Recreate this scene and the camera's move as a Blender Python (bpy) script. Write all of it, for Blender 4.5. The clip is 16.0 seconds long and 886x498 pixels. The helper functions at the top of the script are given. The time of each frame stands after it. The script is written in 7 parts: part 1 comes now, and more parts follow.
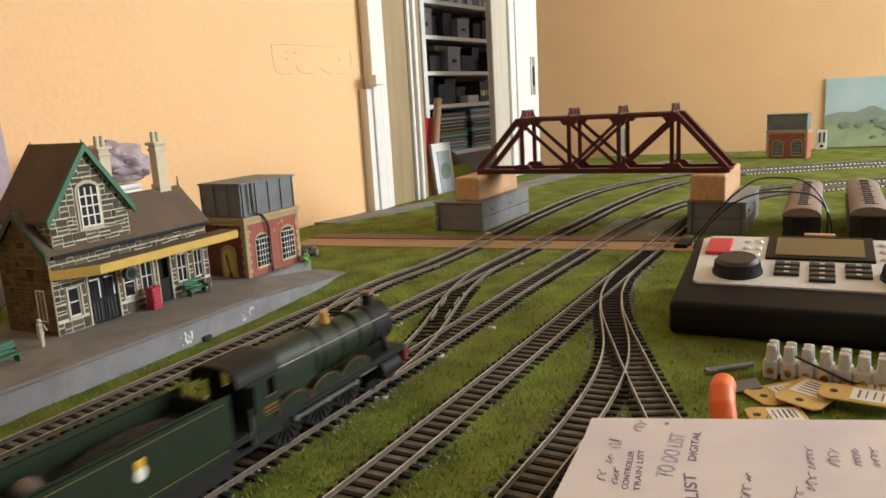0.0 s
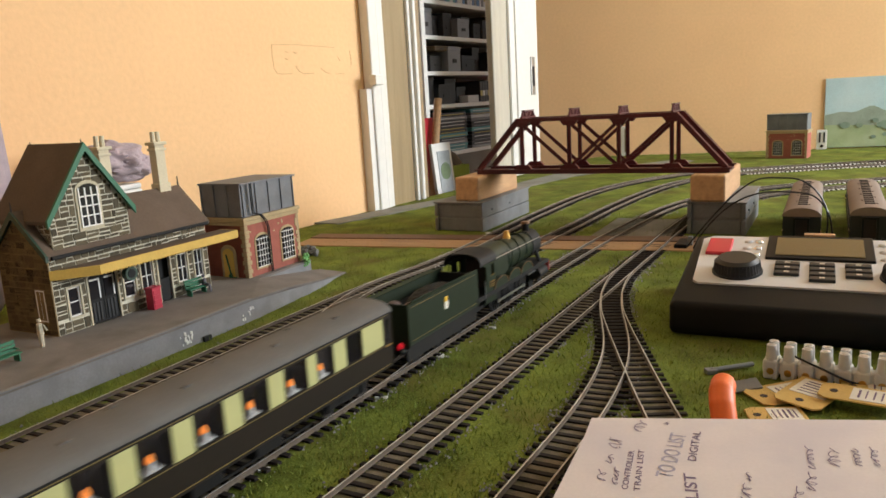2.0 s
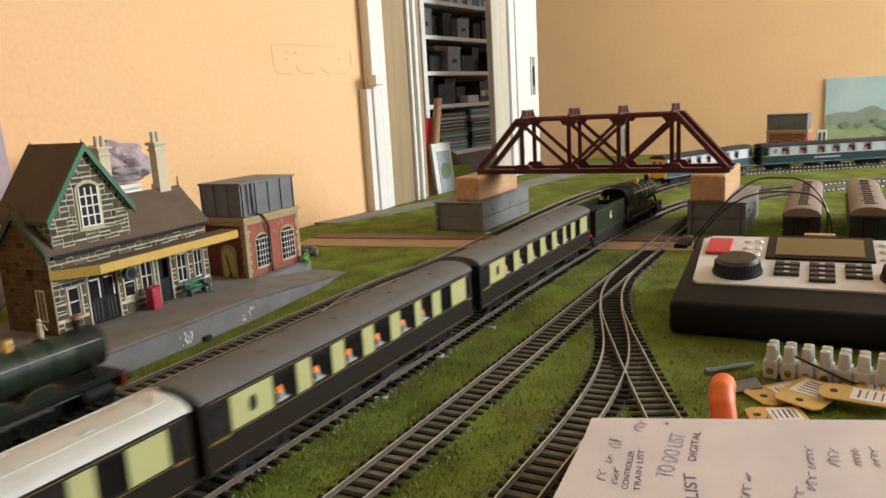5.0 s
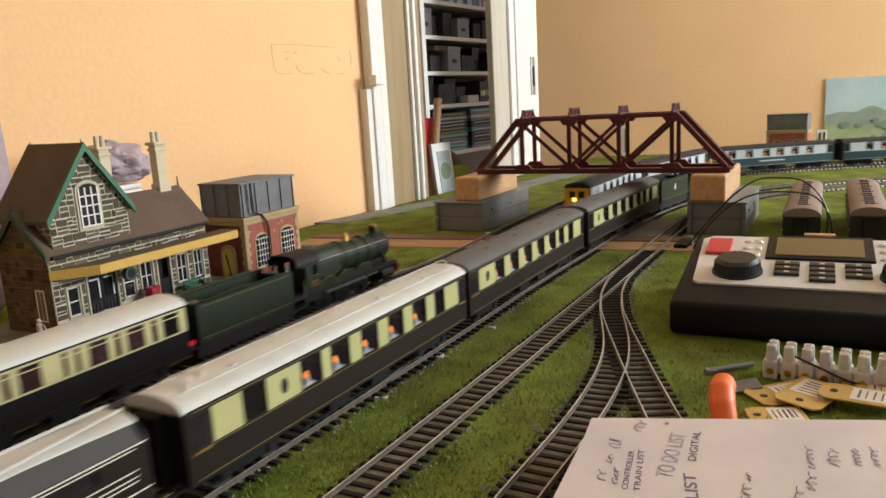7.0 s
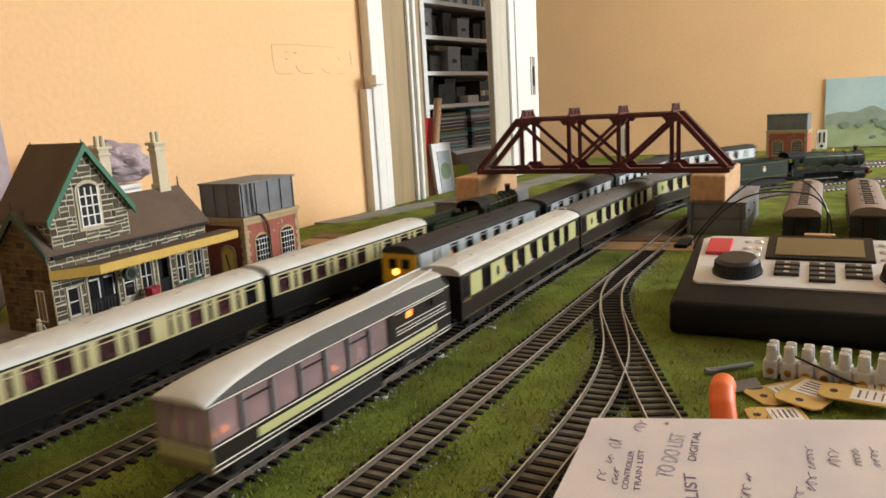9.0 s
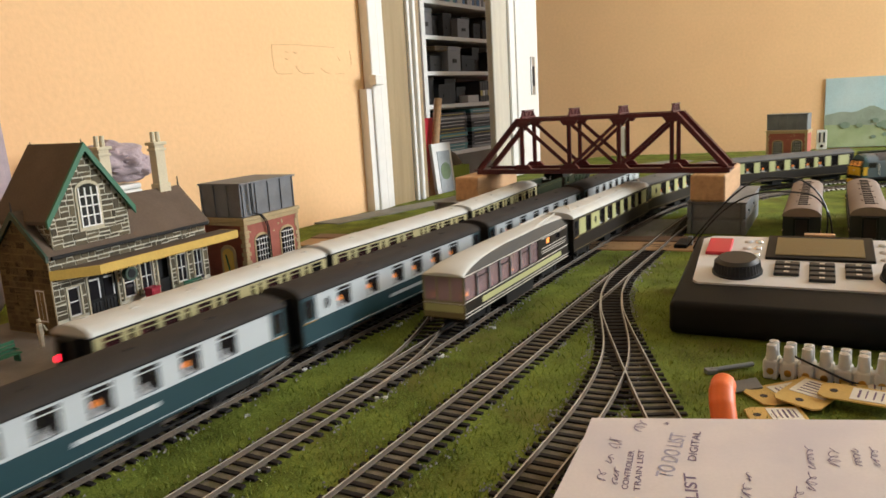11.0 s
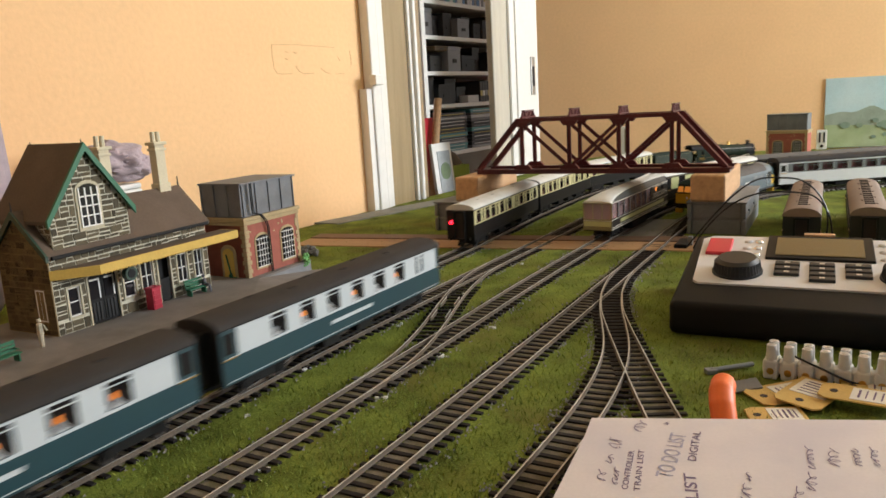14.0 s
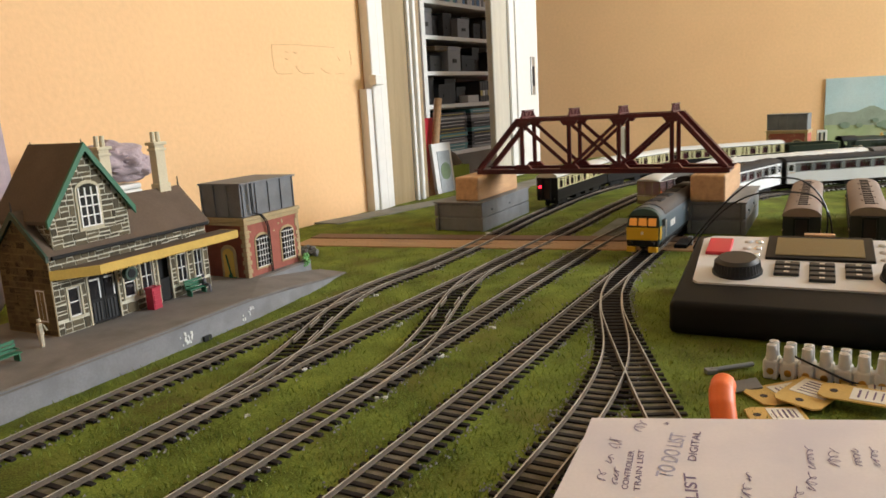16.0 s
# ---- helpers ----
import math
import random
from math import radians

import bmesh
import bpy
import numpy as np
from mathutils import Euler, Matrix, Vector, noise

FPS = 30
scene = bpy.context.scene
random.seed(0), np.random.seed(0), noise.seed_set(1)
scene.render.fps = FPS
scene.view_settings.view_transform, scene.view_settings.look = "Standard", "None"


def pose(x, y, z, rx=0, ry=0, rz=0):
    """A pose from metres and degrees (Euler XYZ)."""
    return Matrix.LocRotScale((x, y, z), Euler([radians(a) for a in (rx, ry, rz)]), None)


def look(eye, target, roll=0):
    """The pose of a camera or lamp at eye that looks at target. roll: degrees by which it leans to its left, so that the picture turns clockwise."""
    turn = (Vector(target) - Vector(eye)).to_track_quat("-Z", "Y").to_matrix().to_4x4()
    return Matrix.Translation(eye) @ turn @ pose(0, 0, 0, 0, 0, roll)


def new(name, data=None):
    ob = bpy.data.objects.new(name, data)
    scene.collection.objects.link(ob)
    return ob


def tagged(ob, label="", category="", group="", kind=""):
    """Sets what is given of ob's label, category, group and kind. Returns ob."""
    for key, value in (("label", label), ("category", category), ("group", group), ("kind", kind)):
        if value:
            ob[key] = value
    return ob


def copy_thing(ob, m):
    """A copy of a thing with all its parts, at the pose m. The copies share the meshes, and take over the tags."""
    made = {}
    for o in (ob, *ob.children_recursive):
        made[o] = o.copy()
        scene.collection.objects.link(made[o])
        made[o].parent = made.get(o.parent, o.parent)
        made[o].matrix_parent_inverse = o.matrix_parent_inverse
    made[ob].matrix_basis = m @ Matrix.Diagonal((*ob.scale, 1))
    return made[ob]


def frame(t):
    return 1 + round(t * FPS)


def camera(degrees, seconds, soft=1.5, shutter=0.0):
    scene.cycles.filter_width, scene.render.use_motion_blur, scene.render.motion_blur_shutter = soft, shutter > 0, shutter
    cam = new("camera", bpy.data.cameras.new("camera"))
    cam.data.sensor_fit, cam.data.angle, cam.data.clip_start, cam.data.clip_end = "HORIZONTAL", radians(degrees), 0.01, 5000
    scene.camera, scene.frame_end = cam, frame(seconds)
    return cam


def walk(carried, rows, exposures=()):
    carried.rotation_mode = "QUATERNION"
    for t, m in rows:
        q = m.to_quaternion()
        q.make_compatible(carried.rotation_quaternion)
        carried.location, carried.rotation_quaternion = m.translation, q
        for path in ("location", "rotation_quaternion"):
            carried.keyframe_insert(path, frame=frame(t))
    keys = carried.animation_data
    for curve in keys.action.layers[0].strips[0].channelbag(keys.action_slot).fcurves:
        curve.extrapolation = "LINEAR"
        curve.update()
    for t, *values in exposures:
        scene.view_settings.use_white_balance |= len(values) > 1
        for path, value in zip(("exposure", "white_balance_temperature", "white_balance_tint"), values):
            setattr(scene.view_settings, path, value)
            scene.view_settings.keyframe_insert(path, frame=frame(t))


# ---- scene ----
# A model railway of 1:76 scale on a grassed board in an orange room; the camera stands still on the board.
EYE = (0, 0, 0.175)
cam = camera(61.57, 16.0, soft=1.6, shutter=1.0)
CAM = pose(*EYE, 90 - 11.32, 0, 0) @ pose(0, 0, 0, 0, 0, -3.24)
walk(cam, [(0, CAM), (16, CAM)], exposures=[(0, 0.0), (16, 0.0)])

# ---- light ----
world = bpy.data.worlds.new("world")
scene.world = world
world.use_nodes = True
wn = world.node_tree.nodes
sky = wn.new("ShaderNodeTexSky")
sky.sky_type, sky.sun_disc, sky.sun_elevation, sky.sun_rotation = "NISHITA", False, radians(40), radians(80)
world.node_tree.links.new(sky.outputs[0], wn["Background"].inputs[0])
wn["Background"].inputs[1].default_value = 0.12


def area_light(name, m, w, h, watts, colour):
    data = bpy.data.lights.new(name, "AREA")
    data.shape, data.size, data.size_y, data.energy, data.color = "RECTANGLE", w, h, watts, colour
    ob = new(name, data)
    ob.matrix_world = m
    return ob


area_light("window_daylight", look((2.62, 0.82, 0.82), (0.0, 1.0, 0.1)), 1.2, 1.1, 84, (0.925, 0.97, 1.0))
# weak fill added behind the camera; no window is known there
area_light("rear_window_daylight", look((0.6, -2.1, 0.9), (0.3, 0.8, 0.2)), 2.2, 1.0, 1.3, (0.92, 0.98, 1.0))
# unseen fill added beyond the doorway to brighten the bookcase
area_light("hall_window_daylight", look((-1.2, 2.6, 0.8), (0.1, 2.3, 0.2)), 0.8, 1.0, 9, (1.0, 0.98, 0.96))


# ---- materials ----
def shade(name, colour, rough=0.6, metal=0.0, vary=0.15, scale=60.0, fine=600.0, bump=0.1, spec=0.5, dirt=None, dirt_amount=0.5,
          glow=None, glow_strength=1.0, alpha=None, piece=0.0, coords="Object"):
    """A procedural surface: base colour varied at two scales, with stains and fine relief."""
    m = bpy.data.materials.new(name)
    m.use_nodes = True
    nt = m.node_tree
    n, l = nt.nodes, nt.links
    b = n["Principled BSDF"]
    b.inputs["Roughness"].default_value, b.inputs["Metallic"].default_value = rough, metal
    b.inputs["Specular IOR Level"].default_value = spec
    tc = n.new("ShaderNodeTexCoord")
    n1, n2 = n.new("ShaderNodeTexNoise"), n.new("ShaderNodeTexNoise")
    for nn, s, d in ((n1, scale, 4.0), (n2, fine, 3.0)):
        nn.inputs["Scale"].default_value, nn.inputs["Detail"].default_value = s, d
        l.new(tc.outputs[coords], nn.inputs["Vector"])
    mixed = n.new("ShaderNodeMath")
    mixed.operation = "ADD"
    l.new(n1.outputs[0], mixed.inputs[0])
    l.new(n2.outputs[0], mixed.inputs[1])
    ramp = n.new("ShaderNodeMapRange")
    ramp.inputs[1].default_value, ramp.inputs[2].default_value = 0.6, 1.4
    ramp.inputs[3].default_value, ramp.inputs[4].default_value = 1 - vary, 1 + vary
    l.new(mixed.outputs[0], ramp.inputs[0])
    value = ramp.outputs[0]
    if piece:
        oi = n.new("ShaderNodeObjectInfo")
        pr = n.new("ShaderNodeMapRange")
        pr.inputs[3].default_value, pr.inputs[4].default_value = 1 - piece, 1 + piece
        l.new(oi.outputs["Random"], pr.inputs[0])
        mul = n.new("ShaderNodeMath")
        mul.operation = "MULTIPLY"
        l.new(value, mul.inputs[0])
        l.new(pr.outputs[0], mul.inputs[1])
        value = mul.outputs[0]
    tint = n.new("ShaderNodeVectorMath")
    tint.operation = "SCALE"
    tint.inputs[0].default_value = colour
    l.new(value, tint.inputs["Scale"])
    out = tint.outputs[0]
    if dirt:
        n3 = n.new("ShaderNodeTexNoise")
        n3.inputs["Scale"].default_value, n3.inputs["Detail"].default_value = scale * 0.6, 6.0
        l.new(tc.outputs[coords], n3.inputs["Vector"])
        r3 = n.new("ShaderNodeMapRange")
        r3.inputs[1].default_value, r3.inputs[2].default_value, r3.inputs[4].default_value = 0.48, 0.68, dirt_amount
        l.new(n3.outputs[0], r3.inputs[0])
        mx = n.new("ShaderNodeMix")
        mx.data_type = "RGBA"
        l.new(r3.outputs[0], mx.inputs[0])
        l.new(out, mx.inputs[6])
        mx.inputs[7].default_value = (*dirt, 1)
        out = mx.outputs[2]
    l.new(out, b.inputs["Base Color"])
    if bump:
        bp = n.new("ShaderNodeBump")
        bp.inputs["Strength"].default_value, bp.inputs["Distance"].default_value = bump, 0.3 / fine
        l.new(n2.outputs[0], bp.inputs["Height"])
        l.new(bp.outputs[0], b.inputs["Normal"])
    if glow:
        b.inputs["Emission Color"].default_value, b.inputs["Emission Strength"].default_value = (*glow, 1), glow_strength
    if alpha is not None:
        b.inputs["Alpha"].default_value = alpha
    return m


def wood_shade(name, light, dark, stretch, scale, rough=0.6):
    m = shade(name, light, rough, scale=scale, fine=scale * 12, dirt=dark, dirt_amount=0.8)
    n, l = m.node_tree.nodes, m.node_tree.links
    mp = n.new("ShaderNodeMapping")
    mp.inputs["Scale"].default_value = stretch
    tc = [k for k in n if k.bl_idname == "ShaderNodeTexCoord"][0]
    l.new(tc.outputs["Object"], mp.inputs["Vector"])
    for k in n:
        if k.bl_idname == "ShaderNodeTexNoise":
            l.new(mp.outputs[0], k.inputs["Vector"])
    return m


def glass_shade(name, colour, rough=0.05, mix=0.85):
    """Thin glazing: mostly clear, with a sheen."""
    m = bpy.data.materials.new(name)
    m.use_nodes = True
    n, l = m.node_tree.nodes, m.node_tree.links
    b = n["Principled BSDF"]
    b.inputs["Base Color"].default_value = (*colour, 1)
    b.inputs["Roughness"].default_value = rough
    b.inputs["Alpha"].default_value = 1 - mix
    return m


M = {}
M["wall"] = shade("orange_wall", (0.85, 0.54, 0.285), 0.75, vary=0.06, scale=5, fine=150, bump=0.16, spec=0.3)
M["wall_line"] = shade("wall_crack", (0.62, 0.38, 0.19), 0.8, vary=0.2, scale=60)
M["white_paint"] = shade("white_paint", (0.76, 0.745, 0.71), 0.4, vary=0.05, scale=8, fine=90, bump=0.05)
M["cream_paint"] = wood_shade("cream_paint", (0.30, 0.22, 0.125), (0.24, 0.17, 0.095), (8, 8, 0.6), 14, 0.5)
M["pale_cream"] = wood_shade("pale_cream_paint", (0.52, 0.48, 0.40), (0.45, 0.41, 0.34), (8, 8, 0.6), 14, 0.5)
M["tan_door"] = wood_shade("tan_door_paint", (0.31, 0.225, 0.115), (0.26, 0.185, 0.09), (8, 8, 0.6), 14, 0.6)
M["ceiling"] = shade("ceiling_paint", (0.8, 0.78, 0.74), 0.8, vary=0.04, scale=3)
M["carpet"] = shade("carpet", (0.2, 0.16, 0.13), 0.95, scale=20)
M["grass"] = shade("grass_mat", (0.128, 0.160, 0.027), 0.95, vary=0.85, scale=24, fine=900, bump=1.0, spec=0.1, dirt=(0.13, 0.10, 0.03), dirt_amount=0.5)
M["blade"] = shade("grass_fibre", (0.180, 0.222, 0.045), 0.9, vary=0.5, scale=40, bump=0, spec=0.1)
M["ballast"] = shade("ballast", (0.09, 0.08, 0.075), 0.95, vary=0.5, scale=120, fine=1500, bump=1.0, spec=0.2)
M["sleeper"] = shade("sleeper_plastic", (0.020, 0.016, 0.0145), 0.75, spec=0.2, vary=0.35, scale=200, fine=2000, piece=0.3)
M["rail"] = shade("rail_metal", (0.50, 0.485, 0.45), 0.42, 0.35, vary=0.25, scale=90, fine=900, dirt=(0.30, 0.24, 0.18), dirt_amount=0.6)
M["rail_side"] = shade("rusty_rail_web", (0.125, 0.100, 0.078), 0.75, 0.1, vary=0.35, scale=90, fine=900, spec=0.25, dirt=(0.15, 0.105, 0.07), dirt_amount=0.5)
M["board"] = wood_shade("bare_board", (0.33, 0.19, 0.085), (0.22, 0.11, 0.05), (1, 10, 10), 12)
M["board_dark"] = wood_shade("board_edge", (0.12, 0.055, 0.025), (0.07, 0.035, 0.02), (1, 10, 10), 14)
M["road"] = shade("road_card", (0.20, 0.20, 0.18), 0.9, vary=0.2, scale=30, dirt=(0.09, 0.1, 0.05))
M["platform_top"] = shade("platform_surface", (0.175, 0.155, 0.14), 0.9, vary=0.2, scale=50, fine=900, dirt=(0.09, 0.075, 0.06))
M["platform_side"] = shade("platform_wall", (0.215, 0.215, 0.225), 0.8, vary=0.14, scale=60, dirt=(0.15, 0.145, 0.15), bump=0.15)
M["white_mark"] = shade("white_scuff", (0.7, 0.7, 0.68), 0.7)
M["stone"] = shade("card_stone", (0.088, 0.070, 0.040), 0.85, vary=0.5, scale=160, fine=1500, piece=0.45)
# stone_dark and mortar_dark: shade of the station's left faces put into the colour
M["stone_dark"] = shade("card_stone_brown", (0.10, 0.062, 0.028), 0.85, vary=0.3, scale=160, fine=1500, piece=0.4)
M["mortar"] = shade("pale_mortar", (0.58, 0.55, 0.44), 0.9, vary=0.15, scale=100)
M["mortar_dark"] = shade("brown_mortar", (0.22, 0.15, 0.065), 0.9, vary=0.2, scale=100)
M["dressing"] = shade("cream_dressing", (0.48, 0.43, 0.31), 0.85, vary=0.12, scale=120)
M["tan_dressing"] = shade("tan_dressing", (0.40, 0.30, 0.16), 0.85, vary=0.15, scale=120)
M["slate"] = shade("roof_card", (0.105, 0.072, 0.05), 0.85, vary=0.18, scale=40, dirt=(0.16, 0.11, 0.08), dirt_amount=0.35)
M["green_paint"] = shade("green_paint", (0.02, 0.13, 0.065), 0.55, vary=0.15)
M["dark_green"] = shade("dark_green_paint", (0.018, 0.045, 0.026), 0.5, vary=0.15)
M["yellow_canopy"] = shade("ochre_canopy", (0.58, 0.38, 0.08), 0.7, vary=0.12, scale=80)
M["brick"] = shade("brick_card", (0.32, 0.095, 0.065), 0.85, vary=0.22, scale=90, fine=1800, piece=0.18)
M["brick_mortar"] = shade("brick_joint", (0.30, 0.13, 0.09), 0.9)
M["tank"] = shade("tank_grey", (0.15, 0.155, 0.165), 0.6, vary=0.15, scale=60, dirt=(0.09, 0.09, 0.095))
M["black"] = shade("black_plastic", (0.012, 0.012, 0.013), 0.45, vary=0.2, scale=80, fine=1500)
M["soot"] = shade("soot_black", (0.012, 0.0115, 0.011), 0.65, spec=0.25, vary=0.3, scale=120)
M["interior"] = shade("dark_interior", (0.035, 0.022, 0.018), 0.8, vary=0.3)
M["chimney"] = shade("cream_chimney", (0.60, 0.53, 0.38), 0.8, vary=0.1, scale=90)
M["red_plastic"] = shade("red_plastic", (0.40, 0.02, 0.045), 0.5, vary=0.1)
M["cloth"] = shade("grey_pink_cloth", (0.42, 0.34, 0.37), 0.95, vary=0.2, scale=70, fine=1200, bump=0.6)
M["maroon"] = shade("maroon_plastic", (0.085, 0.010, 0.018), 0.38, vary=0.12, scale=70)
M["timber"] = wood_shade("sawn_timber", (0.55, 0.33, 0.17), (0.42, 0.24, 0.12), (12, 1.2, 12), 18)
M["support_grey"] = shade("support_grey", (0.17, 0.175, 0.18), 0.6, vary=0.15, scale=60, dirt=(0.11, 0.11, 0.11))
M["ctl_top"] = shade("controller_grey", (0.62, 0.60, 0.59), 0.5, vary=0.06, scale=40, fine=1800)
M["ctl_body"] = shade("controller_black", (0.009, 0.0078, 0.0068), 0.5, spec=0.16, vary=0.15, scale=60, fine=2000, bump=0.2)
M["lcd"] = shade("lcd_glass", (0.085, 0.07, 0.03), 0.12, vary=0.15, scale=40)
M["chrome"] = shade("silver_button", (0.75, 0.75, 0.76), 0.2, 0.9, vary=0.05)
M["red_key"] = shade("red_key", (0.55, 0.03, 0.05), 0.4, vary=0.05)
M["orange"] = shade("orange_plastic", (0.85, 0.16, 0.03), 0.45, vary=0.05)
M["nylon"] = shade("translucent_nylon", (0.58, 0.58, 0.56), 0.3, vary=0.05)
M["paper"] = shade("note_paper", (0.62, 0.55, 0.53), 0.9, vary=0.05, scale=25, dirt=(0.50, 0.45, 0.48), dirt_amount=0.6, bump=0.05)
M["ink"] = shade("purple_ink", (0.17, 0.12, 0.19), 0.9, vary=0.2)
M["ink_pale"] = shade("pale_ink", (0.36, 0.33, 0.40), 0.9, vary=0.2)
M["brass_tag"] = shade("yellow_card", (0.55, 0.36, 0.10), 0.6, vary=0.12)
M["label"] = shade("white_label", (0.72, 0.68, 0.60), 0.7, vary=0.08)
M["wire"] = shade("black_wire", (0.01, 0.01, 0.011), 0.35)
M["steel"] = shade("steel", (0.5, 0.5, 0.5), 0.35, 0.9)
# rolling stock
M["cream_coach"] = shade("coach_cream", (0.50, 0.45, 0.23), 0.45, vary=0.05)
M["umber"] = shade("umber", (0.018, 0.0135, 0.0095), 0.45, spec=0.2, vary=0.15)
M["choc"] = shade("chocolate", (0.009, 0.0075, 0.007), 0.55, spec=0.12, vary=0.15)
M["pullman_cream"] = shade("pullman_cream", (0.48, 0.48, 0.22), 0.4, vary=0.05)
M["roof_grey"] = shade("roof_grey", (0.125, 0.118, 0.11), 0.8, spec=0.25, vary=0.12, scale=50, dirt=(0.11, 0.1, 0.09), dirt_amount=0.5)
M["roof_dark"] = shade("roof_dark_grey", (0.035, 0.031, 0.029), 0.8, spec=0.2, vary=0.2, scale=50, dirt=(0.035, 0.03, 0.028))
M["roof_white"] = shade("roof_white", (0.56, 0.56, 0.53), 0.55, vary=0.05, scale=50, dirt=(0.40, 0.38, 0.33), dirt_amount=0.4)
M["roof_brown"] = shade("roof_brown", (0.21, 0.155, 0.125), 0.7, vary=0.12, scale=50)
M["rail_blue"] = shade("rail_blue", (0.012, 0.045, 0.056), 0.4, vary=0.1)
M["rail_white"] = shade("rail_pale_grey", (0.50, 0.54, 0.56), 0.4, vary=0.05)
M["obs_grey"] = shade("obs_grey", (0.16, 0.165, 0.165), 0.5, vary=0.12)
M["silver"] = shade("coach_silver_white", (0.72, 0.73, 0.74), 0.4, vary=0.05)
M["loco_green"] = shade("loco_green", (0.017, 0.026, 0.014), 0.45, spec=0.22, vary=0.15, scale=70)
M["loco_blue"] = shade("loco_blue_green", (0.03, 0.075, 0.075), 0.35, vary=0.12)
M["engine_roof"] = shade("dusty_roof", (0.085, 0.072, 0.064), 0.75, spec=0.25, vary=0.2, scale=60)
M["loco_grey"] = shade("loco_grey", (0.080, 0.105, 0.120), 0.45, vary=0.08)
M["warn_yellow"] = shade("warning_yellow", (0.72, 0.42, 0.02), 0.45, vary=0.06)
M["brass"] = shade("brass", (0.55, 0.33, 0.09), 0.3, 0.9, vary=0.1)
M["lining"] = shade("dull_lining", (0.16, 0.115, 0.03), 0.5)
M["copper"] = shade("dull_copper", (0.20, 0.11, 0.055), 0.45, 0.6, vary=0.15)
M["underframe"] = shade("underframe_black", (0.009, 0.0085, 0.008), 0.7, spec=0.2, vary=0.3)
M["wheel"] = shade("wheel_steel", (0.035, 0.03, 0.026), 0.6, 0.3, spec=0.2)
M["glass"] = glass_shade("window_glass", (0.04, 0.035, 0.035), 0.05, 0.7)
M["underlay"] = shade("pale_underlay", (0.78, 0.78, 0.76), 0.8, vary=0.08, scale=60)
M["trackbed"] = shade("brown_trackbed", (0.170, 0.145, 0.105), 0.95, vary=0.45, scale=150, fine=1800, bump=0.8, spec=0.15, dirt=(0.09, 0.09, 0.03), dirt_amount=0.6)
M["dark_glass"] = shade("dark_glazing", (0.02, 0.018, 0.02), 0.08, vary=0.1)
M["mauve_glass"] = glass_shade("tinted_glazing", (0.40, 0.28, 0.28), 0.15, 0.45)
M["lamp_glow"] = shade("lamp_glow", (0.9, 0.4, 0.1), 0.5, glow=(1.0, 0.24, 0.03), glow_strength=1.2)
M["head_glow"] = shade("headlamp_glow", (0.9, 0.6, 0.2), 0.5, glow=(1.0, 0.52, 0.08), glow_strength=5)
M["dim_tail"] = shade("dim_tail_lamp", (0.6, 0.03, 0.05), 0.5, glow=(1.0, 0.012, 0.03), glow_strength=0.35)
M["obs_cove"] = shade("cove_grey", (0.062, 0.062, 0.06), 0.55, spec=0.3, vary=0.12)
M["olive"] = shade("olive_end_paint", (0.20, 0.165, 0.075), 0.5, vary=0.12)
M["maroon_seat"] = shade("maroon_seat", (0.22, 0.035, 0.045), 0.8, vary=0.3, scale=90, dirt=(0.16, 0.09, 0.06))
M["tail_glow"] = shade("tail_lamp_glow", (0.8, 0.05, 0.1), 0.5, glow=(1.0, 0.012, 0.03), glow_strength=7)
M["cab_glow"] = shade("cab_light", (0.35, 0.15, 0.04), 0.4, glow=(1.0, 0.36, 0.05), glow_strength=0.32)
M["table_white"] = shade("white_cloth", (0.75, 0.75, 0.75), 0.7)


# ---- mesh helpers ----
def box(bm, x0, x1, y0, y1, z0, z1, m=None, bevel=0.0):
    g = bmesh.ops.create_cube(bm, size=1)
    vs = g["verts"]
    bmesh.ops.transform(bm, matrix=Matrix.LocRotScale(((x0 + x1) / 2, (y0 + y1) / 2, (z0 + z1) / 2), None, (x1 - x0, y1 - y0, z1 - z0)), verts=vs)
    if bevel:
        es = list({e for v in vs for e in v.link_edges})
        r = bmesh.ops.bevel(bm, geom=es, offset=bevel, segments=2, affect="EDGES", profile=0.5)
        vs = list({v for f in r["faces"] for v in f.verts} | {v for v in vs if v.is_valid})
    if m is not None:
        bmesh.ops.transform(bm, matrix=m, verts=vs)
    return vs


def rod(bm, a, b, r, r2=None, seg=10):
    a, b = Vector(a), Vector(b)
    d = b - a
    m = Matrix.Translation((a + b) / 2) @ d.to_track_quat("Z", "Y").to_matrix().to_4x4()
    return bmesh.ops.create_cone(bm, cap_ends=True, segments=seg, radius1=r, radius2=r if r2 is None else r2, depth=d.length, matrix=m)["verts"]


def prism(bm, outline, axis, lo, hi):
    """Extrudes an outline of (u, v) along an axis: x: (y, z), y: (x, z), z: (x, y)."""
    def at(u, v, w):
        return {"x": (w, u, v), "y": (u, w, v), "z": (u, v, w)}[axis]
    a = [bm.verts.new(at(u, v, lo)) for u, v in outline]
    b = [bm.verts.new(at(u, v, hi)) for u, v in outline]
    k = len(outline)
    fs = [bm.faces.new([a[i], a[(i + 1) % k], b[(i + 1) % k], b[i]]) for i in range(k)]
    fs += [bm.faces.new(a[::-1]), bm.faces.new(b)]
    bmesh.ops.recalc_face_normals(bm, faces=fs)
    return a + b


def mesh_of(bm, name, material, smooth=False):
    me = bpy.data.meshes.new(name)
    bm.to_mesh(me)
    bm.free()
    me.materials.append(material)
    if smooth:
        for p in me.polygons:
            p.use_smooth = True
        me.set_sharp_from_angle(angle=radians(40))
    return me


